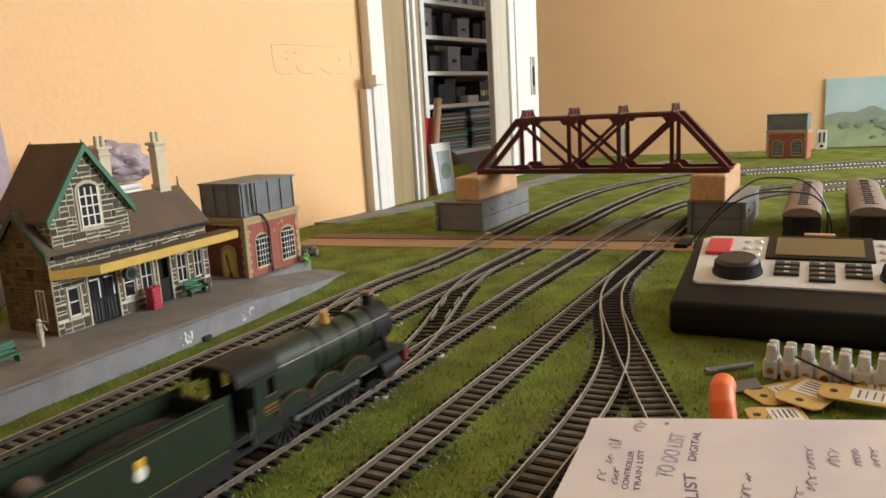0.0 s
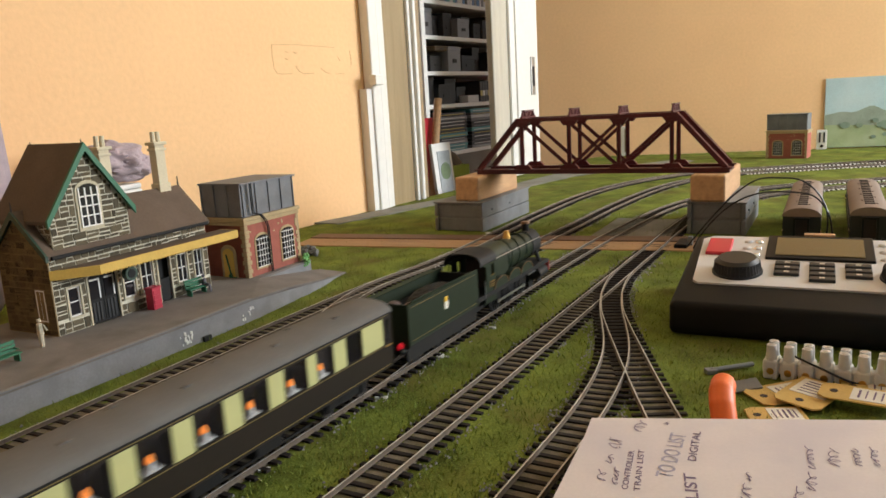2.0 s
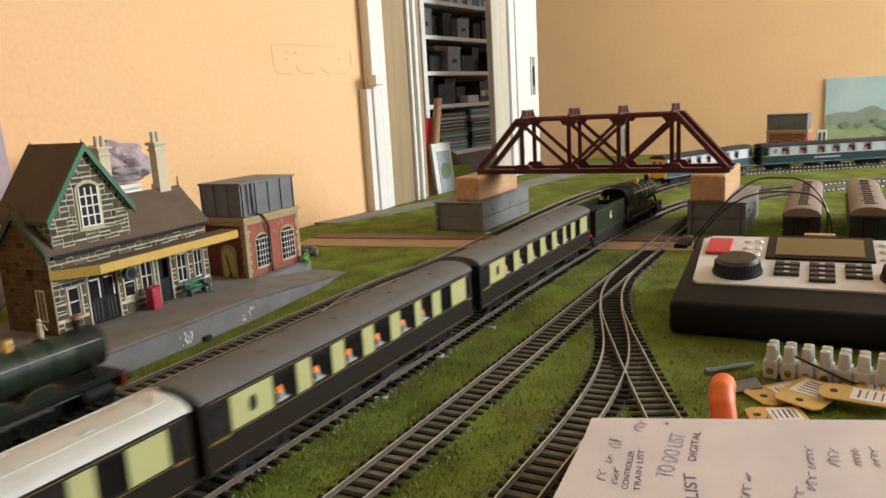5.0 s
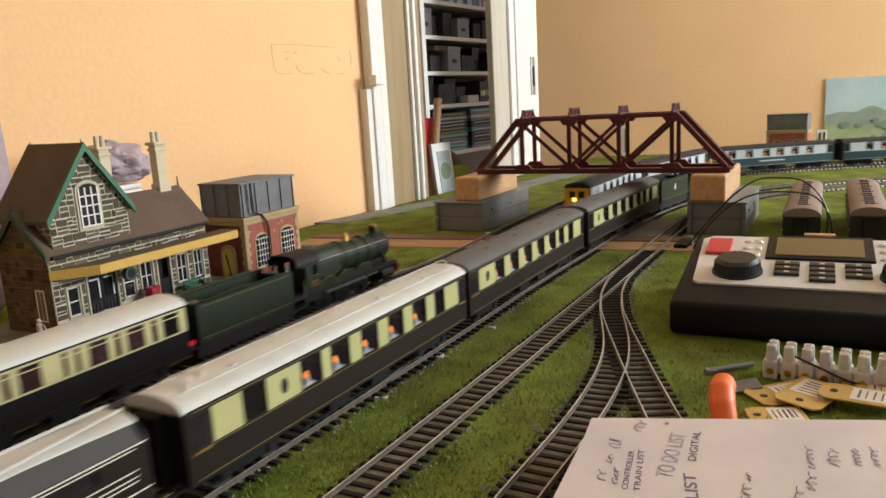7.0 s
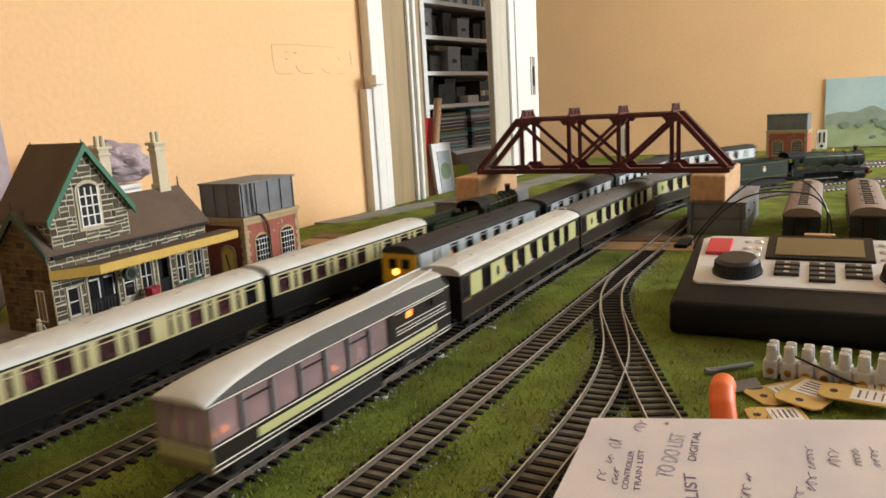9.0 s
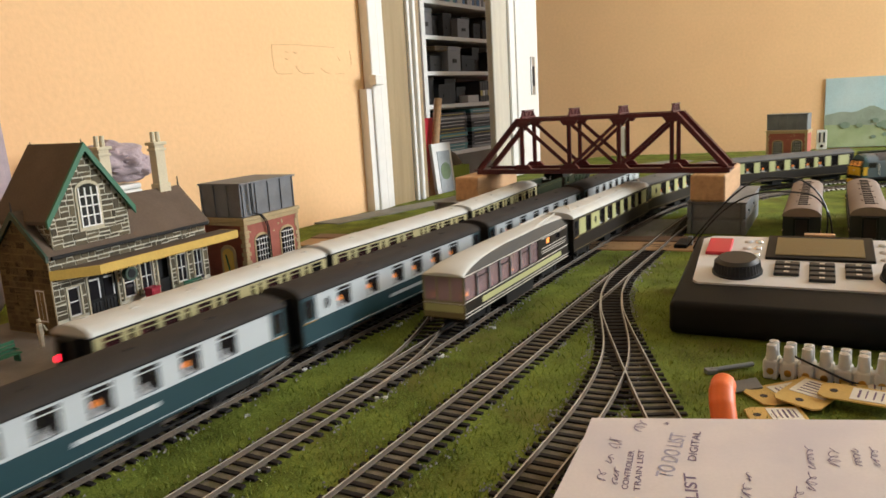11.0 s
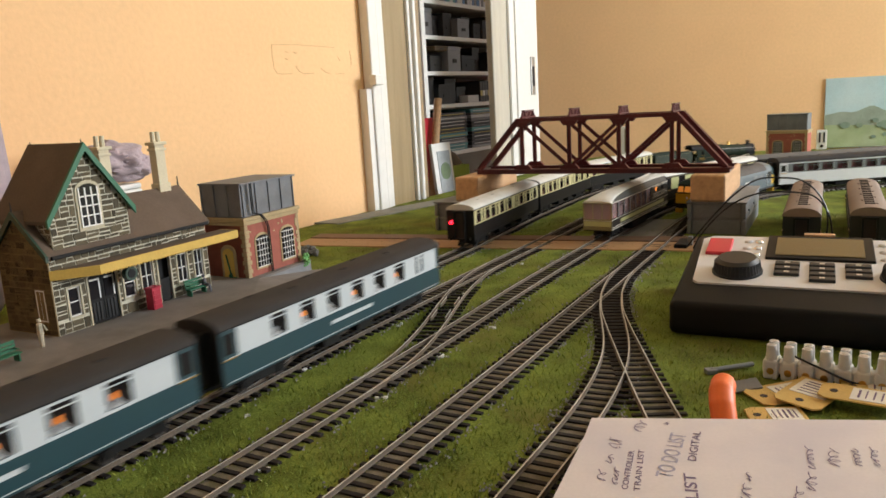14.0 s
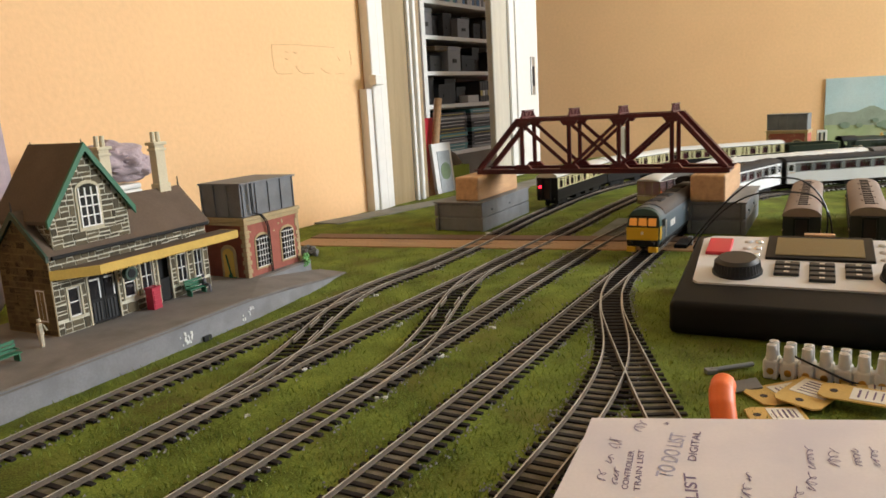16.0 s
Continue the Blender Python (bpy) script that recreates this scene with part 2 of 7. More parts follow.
def part(name, bm, material, parent, label="", smooth=False):
    ob = new(name, mesh_of(bm, name, material, smooth))
    ob.parent = parent
    if label:
        ob["label"] = label
    return ob


def boxpart(name, parent, material, x0, x1, y0, y1, z0, z1, bevel=0.0, label="", m=None):
    bm = bmesh.new()
    box(bm, x0, x1, y0, y1, z0, z1, m, bevel)
    return part(name, bm, material, parent, label)


def rodpart(name, parent, material, a, b, r, r2=None, seg=12, label=""):
    bm = bmesh.new()
    rod(bm, a, b, r, r2, seg)
    return part(name, bm, material, parent, label, smooth=True)


def shared(name, me, parent, m, label=""):
    ob = new(name, me)
    ob.parent, ob.matrix_basis = parent, m
    if label:
        ob["label"] = label
    return ob


def thing(name, m, label, category, group="", kind=""):
    ob = new(name)
    ob.empty_display_size = 0.02
    ob.matrix_world = m
    return tagged(ob, label, category, group, kind)


def solid(name, bm, material, label, category, group="", kind="", m=None, smooth=False):
    ob = new(name, mesh_of(bm, name, material, smooth))
    if m is not None:
        ob.matrix_world = m
    return tagged(ob, label, category, group, kind)


def holed(bm, u0, u1, v0, v1, holes, at, depth):
    """A wall from u0..u1, v0..v1 with rectangular holes; at(u, v, w) places it, w from 0 to depth."""
    us = sorted({u0, u1, *[h[0] for h in holes], *[h[1] for h in holes]})
    vs = sorted({v0, v1, *[h[2] for h in holes], *[h[3] for h in holes]})
    for a, b in zip(us, us[1:]):
        for c, d in zip(vs, vs[1:]):
            mu, mv = (a + b) / 2, (c + d) / 2
            if any(h[0] < mu < h[1] and h[2] < mv < h[3] for h in holes):
                continue
            for w in (0, depth):
                f = [bm.verts.new(at(*p, w)) for p in ((a, c), (b, c), (b, d), (a, d))]
                bm.faces.new(f if w else f[::-1])
    for h in list(holes) + [(u0, u1, v0, v1)]:
        c = [(h[0], h[2]), (h[1], h[2]), (h[1], h[3]), (h[0], h[3])]
        for i in range(4):
            p, r = c[i], c[(i + 1) % 4]
            bm.faces.new([bm.verts.new(at(*x)) for x in ((*p, 0), (*r, 0), (*r, depth), (*p, depth))])


# ---- the plan ----
ALONG = -28.5  # the tracks' heading, degrees from the y axis
GROUND = -0.0045  # the grass, below the rail tops at 0
RAILS = {
    "A": [(-1.066, -1.257), (-0.799, -0.72), (-0.532, -0.182), (-0.355, 0.176), (-0.244, 0.4), (-0.16, 0.56), (-0.076, 0.709), (-0.016, 0.798), (0.035, 0.888), (0.145, 1.108), (0.276, 1.328), (0.39, 1.45), (0.515, 1.527), (0.633, 1.552), (0.785, 1.557), (0.935, 1.557), (1.4, 1.53), (1.9, 1.3), (2.25, 0.8), (2.3, 0), (2.3, -1.3)],
    "B": [(-1.065, -1.241), (-0.777, -0.715), (-0.488, -0.188), (-0.296, 0.162), (-0.176, 0.382), (-0.08, 0.557), (0.015, 0.715), (0.072, 0.81), (0.161, 0.96), (0.289, 1.178), (0.41, 1.349), (0.511, 1.44), (0.61, 1.484), (0.75, 1.495), (0.9, 1.495), (1.38, 1.465), (1.86, 1.25), (2.18, 0.78), (2.23, 0), (2.23, -1.3)],
    "C": [(-1.011, -1.268), (-0.719, -0.744), (-0.427, -0.22), (-0.233, 0.13), (-0.111, 0.348), (0.011, 0.566), (0.074, 0.68), (0.195, 0.884), (0.27, 1.0), (0.32, 1.075), (0.39, 1.155), (0.46, 1.21), (0.552, 1.255), (0.646, 1.277), (0.779, 1.285), (1.3, 1.27), (1.75, 1.08), (2.0, 0.7), (2.08, 0), (2.08, -1.3)],
    "D": [(-0.97, -1.288), (-0.671, -0.768), (-0.373, -0.247), (-0.174, 0.1), (-0.049, 0.316), (0.075, 0.533), (0.153, 0.672), (0.245, 0.835), (0.291, 0.917), (0.365, 1.035), (0.45, 1.13), (0.555, 1.19), (0.65, 1.212), (0.75, 1.22), (1.27, 1.205), (1.7, 1.03), (1.93, 0.68), (2.01, 0), (2.01, -1.3)],
    "E": [(0.262, 0.866), (0.228, 0.805), (0.191, 0.74), (0.166, 0.69), (0.147, 0.637), (0.135, 0.588), (0.127, 0.543), (0.119, 0.503), (0.108, 0.465), (0.092, 0.425), (0.07, 0.38), (0.031, 0.311), (-0.02, 0.22), (-0.14, 0.02)],
    "F": [(0.147, 0.637), (0.136, 0.588), (0.13, 0.543), (0.126, 0.505), (0.121, 0.455), (0.117, 0.41), (0.114, 0.371), (0.109, 0.31), (0.102, 0.22)],
}


def dense(pts, n=24):
    """A centripetal spline through pts: its points and their distance along it."""
    p = np.array(pts)
    p = np.vstack([2 * p[0] - p[1], p, 2 * p[-1] - p[-2]])
    out = []
    for i in range(1, len(p) - 2):
        p0, p1, p2, p3 = p[i - 1:i + 3]
        a, b, c = [np.linalg.norm(v - u) ** 0.5 for u, v in ((p0, p1), (p1, p2), (p2, p3))]
        m1 = b * ((p1 - p0) / a - (p2 - p0) / (a + b) + (p2 - p1) / b)
        m2 = b * ((p2 - p1) / b - (p3 - p1) / (b + c) + (p3 - p2) / c)
        for t in np.linspace(0, 1, n, endpoint=False):
            out.append((2 * t**3 - 3 * t * t + 1) * p1 + (t**3 - 2 * t * t + t) * m1 + (3 * t * t - 2 * t**3) * p2 + (t**3 - t * t) * m2)
    out.append(p[-2])
    o = np.array(out)
    return o, np.concatenate([[0], np.cumsum(np.linalg.norm(np.diff(o, axis=0), axis=1))])


LINE = {k: dense(v) for k, v in RAILS.items()}


def on(k, s):
    o, d = LINE[k]
    if s < 0:
        u = (o[1] - o[0]) / np.linalg.norm(o[1] - o[0])
        return o[0] + u * s
    if s > d[-1]:
        u = (o[-1] - o[-2]) / np.linalg.norm(o[-1] - o[-2])
        return o[-1] + u * (s - d[-1])
    return np.array([np.interp(s, d, o[:, 0]), np.interp(s, d, o[:, 1])])


def riding(k, front, rear):
    """The pose of a vehicle whose bogies stand at two distances along a track; its x axis points to the front."""
    a, b = on(k, rear), on(k, front)
    c = (a + b) / 2
    return pose(c[0], c[1], 0, 0, 0, math.degrees(math.atan2(b[1] - a[1], b[0] - a[0])))


# ---- room ----
def ngon(bm, pts, z0, z1):
    prism(bm, pts, "z", z0, z1)


bm = bmesh.new()
box(bm, -3.2, 3.0, -2.6, 3.4, -0.87, -0.85)
solid("floor", bm, M["carpet"], "dark brown carpet floor below the layout", "floor", kind="structure")
bm = bmesh.new()
box(bm, -3.2, 3.0, -2.6, 3.4, 1.55, 1.6)
solid("ceiling", bm, M["ceiling"], "plain white painted ceiling", "ceiling", kind="structure")

W1 = pose(-0.222, 1.127, 0, 0, 0, 56.4)  # x along the left wall, -y into the room
bm = bmesh.new()
box(bm, -3.9, 0.192, 0.0, 0.09, -0.85, 1.55)
solid("wall_left", bm, M["wall"], "orange painted plaster wall with faint patches", "wall", kind="structure", m=W1)
bm = bmesh.new()
box(bm, 0.192, 0.84, 0.0, 0.09, 1.12, 1.55)
solid("wall_over_door", bm, M["wall"], "orange painted wall above the doorway", "wall", kind="structure", m=W1)
W2 = pose(0.8, 2.0, 0, 0, 0, -15.6)
bm = bmesh.new()
box(bm, -0.66, 2.4, 0.02, 0.1, -0.85, 1.55)
solid("wall_back", bm, M["wall"], "orange painted woodchip wall behind the layout", "wall", kind="structure", m=W2)
for nm, b in (("wall_right", (2.72, 2.8, -2.6, 1.6)), ("wall_rear", (-3.2, 2.8, -2.45, -2.35)), ("wall_far_left", (-3.1, -3.0, -2.6, 3.4)), ("wall_alcove", (-3.2, 1.2, 3.2, 3.3))):
    bm = bmesh.new()
    x0, x1, y0, y1 = b
    if nm == "wall_right":
        holed(bm, y0, y1, -0.85, 1.55, [(-0.5, 1.5, 0.1, 1.35)], lambda u, v, w: (x0 + w, u, v), x1 - x0)
    elif nm == "wall_rear":
        holed(bm, x0, x1, -0.85, 1.55, [(-0.5, 1.7, 0.35, 1.4)], lambda u, v, w: (u, y0 + w, v), y1 - y0)
    else:
        box(bm, x0, x1, y0, y1, -0.85, 1.55)
    solid(nm, bm, M["wall"], "plain orange painted wall", "wall", kind="structure")

# door frame between the left wall and the corner
door = thing("door_1", W1, "white and cream painted door frame, open doorway", "door frame", kind="structure")
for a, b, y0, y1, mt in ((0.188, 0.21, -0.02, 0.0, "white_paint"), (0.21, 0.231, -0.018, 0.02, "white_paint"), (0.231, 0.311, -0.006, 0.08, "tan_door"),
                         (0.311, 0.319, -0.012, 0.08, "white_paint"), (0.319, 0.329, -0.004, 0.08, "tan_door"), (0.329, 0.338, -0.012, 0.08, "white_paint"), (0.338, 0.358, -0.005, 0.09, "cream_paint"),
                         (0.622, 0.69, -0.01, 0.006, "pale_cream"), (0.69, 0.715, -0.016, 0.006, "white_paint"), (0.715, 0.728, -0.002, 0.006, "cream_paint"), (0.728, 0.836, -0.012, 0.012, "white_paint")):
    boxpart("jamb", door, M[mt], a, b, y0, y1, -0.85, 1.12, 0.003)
boxpart("head", door, M["white_paint"], 0.183, 0.836, -0.016, 0.09, 1.12, 1.19, 0.003)
boxpart("strike_plate", door, M["steel"], 0.793, 0.812, -0.0155, -0.0122, 0.175, 0.262, 0.001, "steel strike plate")
boxpart("strike_hole", door, M["black"], 0.798, 0.807, -0.0165, -0.0156, 0.195, 0.24)
boxpart("cable_clip", door, M["white_paint"], 0.178, 0.2, -0.035, -0.0202, 0.205, 0.222, 0.002, "white cable trunking clip")
bm = bmesh.new()
box(bm, 0.175, 0.188, -0.016, 0.0, -0.05, 0.2)
part("trunking", bm, M["white_paint"], door, "white cable trunking")
# old plaster patch on the left wall
patch = thing("wall_patch", W1, "faint cracked outline of a plastered patch", "trim", kind="structure")
for pts in ([(-0.016, 0.267), (-0.0165, 0.25), (-0.015, 0.232), (-0.010, 0.2265), (0.0, 0.2255), (0.022, 0.226)], [(0.030, 0.2375), (0.037, 0.229), (0.046, 0.226), (0.068, 0.2265)],
            [(0.085, 0.234), (0.094, 0.2285), (0.106, 0.226)], [(0.118, 0.2255), (0.142, 0.226)], [(-0.016, 0.267), (0.03, 0.2685), (0.08, 0.2675), (0.12, 0.2665)],
            [(0.158, 0.262), (0.160, 0.25), (0.159, 0.238)], [(0.010, 0.258), (0.016, 0.2565)], [(0.026, 0.2575), (0.034, 0.256)], [(0.009, 0.248), (0.0145, 0.246)], [(0.128, 0.252), (0.131, 0.246)], [(0.182, 0.40), (0.181, 0.33), (0.183, 0.27), (0.182, 0.21)]):
    bm = bmesh.new()
    for (a, b), (c, d) in zip(pts, pts[1:]):
        rod(bm, (a, -0.0001, b), (c, -0.0001, d), 0.0004, seg=6)
    part("crack_line", bm, M["wall_line"], patch)

# ---- the board ----
GRASS = [(-1.97, -1.5), (2.6, -1.5), (2.6, 1.505), (0.47, 2.1), (0.40, 2.06), (-0.222, 1.123)]


def inside(x, y):
    hit = False
    for (x0, y0), (x1, y1) in zip(GRASS, GRASS[1:] + GRASS[:1]):
        if (y0 > y) != (y1 > y) and x < (x1 - x0) * (y - y0) / (y1 - y0) + x0:
            hit = not hit
    return hit


U = Vector((0.4617, 0.887))  # along the tracks
V = Vector((0.887, -0.4617))  # across, to the camera's side
bm = bmesh.new()
ngon(bm, GRASS, -0.03, GROUND - 0.0015)
solid("ground", bm, M["grass"], "green scatter grass mat with brown patches on a baseboard", "ground", kind="structure")
bm = bmesh.new()
nx = 260
grid = {}
for i in range(nx):
    for j in range(nx):
        x, y = -0.62 + 1.75 * i / (nx - 1), 0.16 + 1.95 * j / (nx - 1)
        if inside(x, y) and inside(x + 0.01, y + 0.012) and inside(x - 0.008, y + 0.008):
            z = GROUND + 0.0011 * noise.noise((x * 30, y * 30, 0)) + 0.0009 * noise.noise((x * 140, y * 140, 3)) + 0.0002
            grid[i, j] = bm.verts.new((x, y, z))
for (i, j), v in list(grid.items()):
    q4 = [grid.get(k) for k in ((i, j), (i + 1, j), (i + 1, j + 1), (i, j + 1))]
    if all(q4):
        bm.faces.new(q4)
solid("grass_mat", bm, M["grass"], "uneven green static grass with worn brown patches", "grass", kind="structure", smooth=True)

# the bare wooden joint across the board
JOINT = pose(0.0, 0.0, 0, 0, 0, -20.0)
bm = bmesh.new()
box(bm, -0.52, 0.6, 0.846, 0.893, -0.02, GROUND + 0.0018, None, 0.001)
solid("joint_board", bm, M["board"], "bare tan wooden strip at the board joint", "board", kind="structure", m=JOINT)
bm = bmesh.new()
box(bm, -0.52, 0.6, 0.893, 0.922, -0.02, GROUND + 0.0030, None, 0.001)
solid("joint_edge", bm, M["board_dark"], "dark brown wooden edge at the board joint", "board", kind="structure", m=JOINT)
bm = bmesh.new()
prism(bm, [(-0.16, 1.135), (0.13, 1.42), (0.3, 1.62), (0.62, 1.8), (0.6, 1.86), (0.27, 1.69), (0.1, 1.46), (-0.2, 1.16)], "z", GROUND - 0.001, GROUND + 0.0016)
solid("road", bm, M["road"], "grey card road across the grass", "road", kind="structure")
bm = bmesh.new()
prism(bm, [(0.16, 0.87), (0.26, 0.85), (0.33, 1.0), (0.25, 1.04)], "z", GROUND - 0.001, GROUND + 0.0016)
solid("crossing_card", bm, M["road"], "grey card patch between the tracks", "road", kind="structure")

# grass fibres near the camera
rng = np.random.default_rng(5)


def clear_of_tracks(x, y, d):
    p = np.array((x, y))
    return all(np.min(np.hypot(*(LINE[k][0] - p).T)) > d for k in RAILS)


verts, faces = [], []
count = 0
while count < 26000:
    a, r = rng.uniform(-0.55, 0.52), 0.28 + 0.85 * rng.random() ** 1.6
    x, y = r * math.sin(a), r * math.cos(a)
    if not inside(x, y) or not clear_of_tracks(x, y, 0.0165):
        continue
    count += 1
    h, w, t = rng.uniform(0.0015, 0.004), rng.uniform(0.0003, 0.0006), rng.uniform(0, 6.28)
    dx, dy = w * math.cos(t), w * math.sin(t)
    b, k = h * 0.9, len(verts)
    ox, oy = rng.uniform(-b, b, 2)
    verts += [(x - dx, y - dy, GROUND - 0.001), (x + dx, y + dy, GROUND - 0.001), (x + ox, y + oy, GROUND + h)]
    faces.append((k, k + 1, k + 2))
me = bpy.data.meshes.new("grass_fibres")
me.from_pydata(verts, [], faces)
me.materials.append(M["blade"])
tagged(new("grass_fibres", me), "loose green static grass fibres on the mat", "grass", kind="stuff")
verts, faces = [], []
for _ in range(5200):
    k = "ABCDE"[rng.integers(5)]
    s = rng.uniform(1.45, 3.0) if k != "E" else rng.uniform(0.1, 0.7)
    p, p2 = on(k, s), on(k, s + 0.01)
    d = (p2 - p) / np.linalg.norm(p2 - p)
    o = rng.choice((-1, 1)) * rng.normal(0.0165, 0.003)
    c = p + o * np.array((d[1], -d[0]))
    r, n0 = rng.uniform(0.0004, 0.0012), len(verts)
    z = GROUND + 0.0006
    verts += [(c[0] + r, c[1], z), (c[0] - r * 0.6, c[1] + r, z), (c[0] - r * 0.5, c[1] - r, z), (c[0], c[1], z + r * 1.1), (c[0], c[1], z - r)]
    faces += [(n0, n0 + 1, n0 + 3), (n0 + 1, n0 + 2, n0 + 3), (n0 + 2, n0, n0 + 3), (n0 + 1, n0, n0 + 4), (n0 + 2, n0 + 1, n0 + 4), (n0, n0 + 2, n0 + 4)]
me = bpy.data.meshes.new("ballast_chips")
me.from_pydata(verts, [], faces)
me.materials.append(shade("ballast_chip", (0.24, 0.23, 0.22), 0.9, vary=0.5, scale=300))
tagged(new("ballast_chips", me), "grey ballast chips strewn beside the tracks", "gravel", kind="stuff")

FLECKS = [(-0.041, 0.589), (-0.067, 0.686), (-0.098, 0.493), (-0.043, 0.435), (-0.01, 0.793),
          (0.085, 0.785), (0.203, 0.867), (-0.006, 0.507), (0.037, 0.564), (-0.096, 0.348),
          (-0.122, 0.419), (0.059, 0.987), (0.471, 1.409), (0.017, 0.673), (-0.079, 0.674)]
# white flecks and offcuts between the tracks
verts, faces = [], []
for x, y in FLECKS:
    for _ in range(3):
        n0, r = len(verts), rng.uniform(0.0008, 0.0021)
        cx, cy = x + rng.normal(0, 0.0018), y + rng.normal(0, 0.0018)
        t = rng.uniform(0, 6.28)
        verts += [(cx + r * 1.6 * math.cos(t + a) * (1 if k % 2 else 0.5), cy + r * 1.6 * math.sin(t + a) * (1 if k % 2 else 0.5), z) for z in (GROUND, GROUND + 0.0016) for k, a in enumerate((0, 1.6, 3.1, 4.7))]
        faces += [(n0 + 4, n0 + 5, n0 + 6, n0 + 7)] + [(n0 + i, n0 + (i + 1) % 4, n0 + 4 + (i + 1) % 4, n0 + 4 + i) for i in range(4)]
me = bpy.data.meshes.new("white_flecks")
me.from_pydata(verts, [], faces)
me.materials.append(M["white_mark"])
tagged(new("white_flecks", me), "small white plastic flecks lying between the tracks", "debris", kind="stuff")

# ---- tracks ----
RAIL_OUT = [(-0.0009, -0.0027), (0.0009, -0.0027), (0.0003, -0.0021), (0.00048, -0.0008), (0.00048, -0.0001), (0.0003, 0), (-0.0003, 0), (-0.00048, -0.0001), (-0.00048, -0.0008), (-0.0003, -0.0021)]
GAUGE = 0.0088


def rail_mesh(pts, off, lift=0.0):
    pts = np.array(pts)
    d = np.gradient(pts, axis=0)
    d /= np.linalg.norm(d, axis=1)[:, None]
    nrm = np.stack([d[:, 1], -d[:, 0]], 1)
    bm = bmesh.new()
    rings = []
    for p, n in zip(pts, nrm):
        rings.append([bm.verts.new((p[0] + n[0] * (off + u), p[1] + n[1] * (off + u), v + lift)) for u, v in RAIL_OUT])
    k = len(RAIL_OUT)
    for a, b in zip(rings, rings[1:]):
        for i in range(k):
            bm.faces.new([a[i], a[(i + 1) % k], b[(i + 1) % k], b[i]]).material_index = 0 if i in (4, 5, 6) else 1
    bm.faces.new(rings[0])
    bm.faces.new(rings[-1][::-1])
    bmesh.ops.recalc_face_normals(bm, faces=bm.faces)
    return bm


def heading(k, s):
    a, b = on(k, s - 0.004), on(k, s + 0.004)
    return math.degrees(math.atan2(b[1] - a[1], b[0] - a[0]))


bm = bmesh.new()
box(bm, -0.00165, 0.00165, -0.0152, 0.0152, -0.0046, -0.0027, None, 0.0003)
SLEEPER = mesh_of(bm, "sleeper", M["sleeper"])
PITCH = 0.0087


def sleepers(tr, k, s0, s1, near0, near1, half=0.0152):
    """Sleepers along a track: those of the near stretch singly, the rest joined."""
    far = bmesh.new()
    s, some = s0, False
    while s < s1:
        p = on(k, s)
        m = pose(p[0], p[1], 0.00004 * math.sin(s * 900), 0, 0, heading(k, s) + 1.2 * math.sin(s * 1300))
        if near0 < s < near1:
            shared("sleeper", SLEEPER, tr, m)
        else:
            some = True
            box(far, -0.00165, 0.00165, -half, half, -0.0046, -0.0027, m)
        s += PITCH
    if some:
        part("sleeper_run", far, M["sleeper"], tr)["kind"] = "stuff"
    else:
        far.free()


def strip(tr, pts, half, mat, label, lift=0.0):
    pts = np.array(pts)
    d = np.gradient(pts, axis=0)
    d /= np.linalg.norm(d, axis=1)[:, None]
    bm = bmesh.new()
    rows = [[bm.verts.new((p[0] + o * e[1], p[1] - o * e[0], z + lift)) for o, z in ((-half - 0.002, GROUND - 0.001), (-half, -0.0036), (half, -0.0036), (half + 0.002, GROUND - 0.001))] for p, e in zip(pts, d)]
    for a, b in zip(rows, rows[1:]):
        for i in range(3):
            bm.faces.new([a[i], a[i + 1], b[i + 1], b[i]])
    bmesh.ops.recalc_face_normals(bm, faces=bm.faces)
    part("trackbed", bm, M[mat], tr, label)


def track(k, label, s0, s1, near0, near1):
    tr = thing("railway_track", Matrix(), label, "railway track", "model railway tracks")
    pts = [on(k, s) for s in np.arange(s0, s1, 0.012)]
    for off in (-GAUGE, GAUGE):
        part("rail", rail_mesh(pts, off), M["rail"], tr).data.materials.append(M["rail_side"])
    strip(tr, pts, 0.0084, "trackbed", "brown trackbed between the sleepers")
    pale = [p for p in pts if 0.60 < p[0] < 1.9 and p[1] > 1.0]
    if len(pale) > 4:
        strip(tr, pale, 0.0118, "underlay", "pale foam underlay", 0.0009)
    sleepers(tr, k, s0, s1, near0, near1)
    return tr


END = {k: LINE[k][1][-1] for k in RAILS}
track("A", "model track beside the platform, tarnished rails on black sleepers", 1.1, END["A"], 1.55, 2.45)
track("B", "model track with crossovers, tarnished rails on black sleepers", 1.1, END["B"], 1.6, 2.5)
track("C", "model main line track, tarnished rails on black sleepers", 1.1, END["C"], 1.65, 2.5)
track("D", "model track beside the controller, tarnished rails on black sleepers", 1.2, END["D"], 1.7, 2.55)
track("E", "model siding track curving off a turnout", 0.02, END["E"], 0.1, END["E"])
track("F", "short siding leg of a turnout, tarnished rails", 0.0, END["F"], 0.1, END["F"])


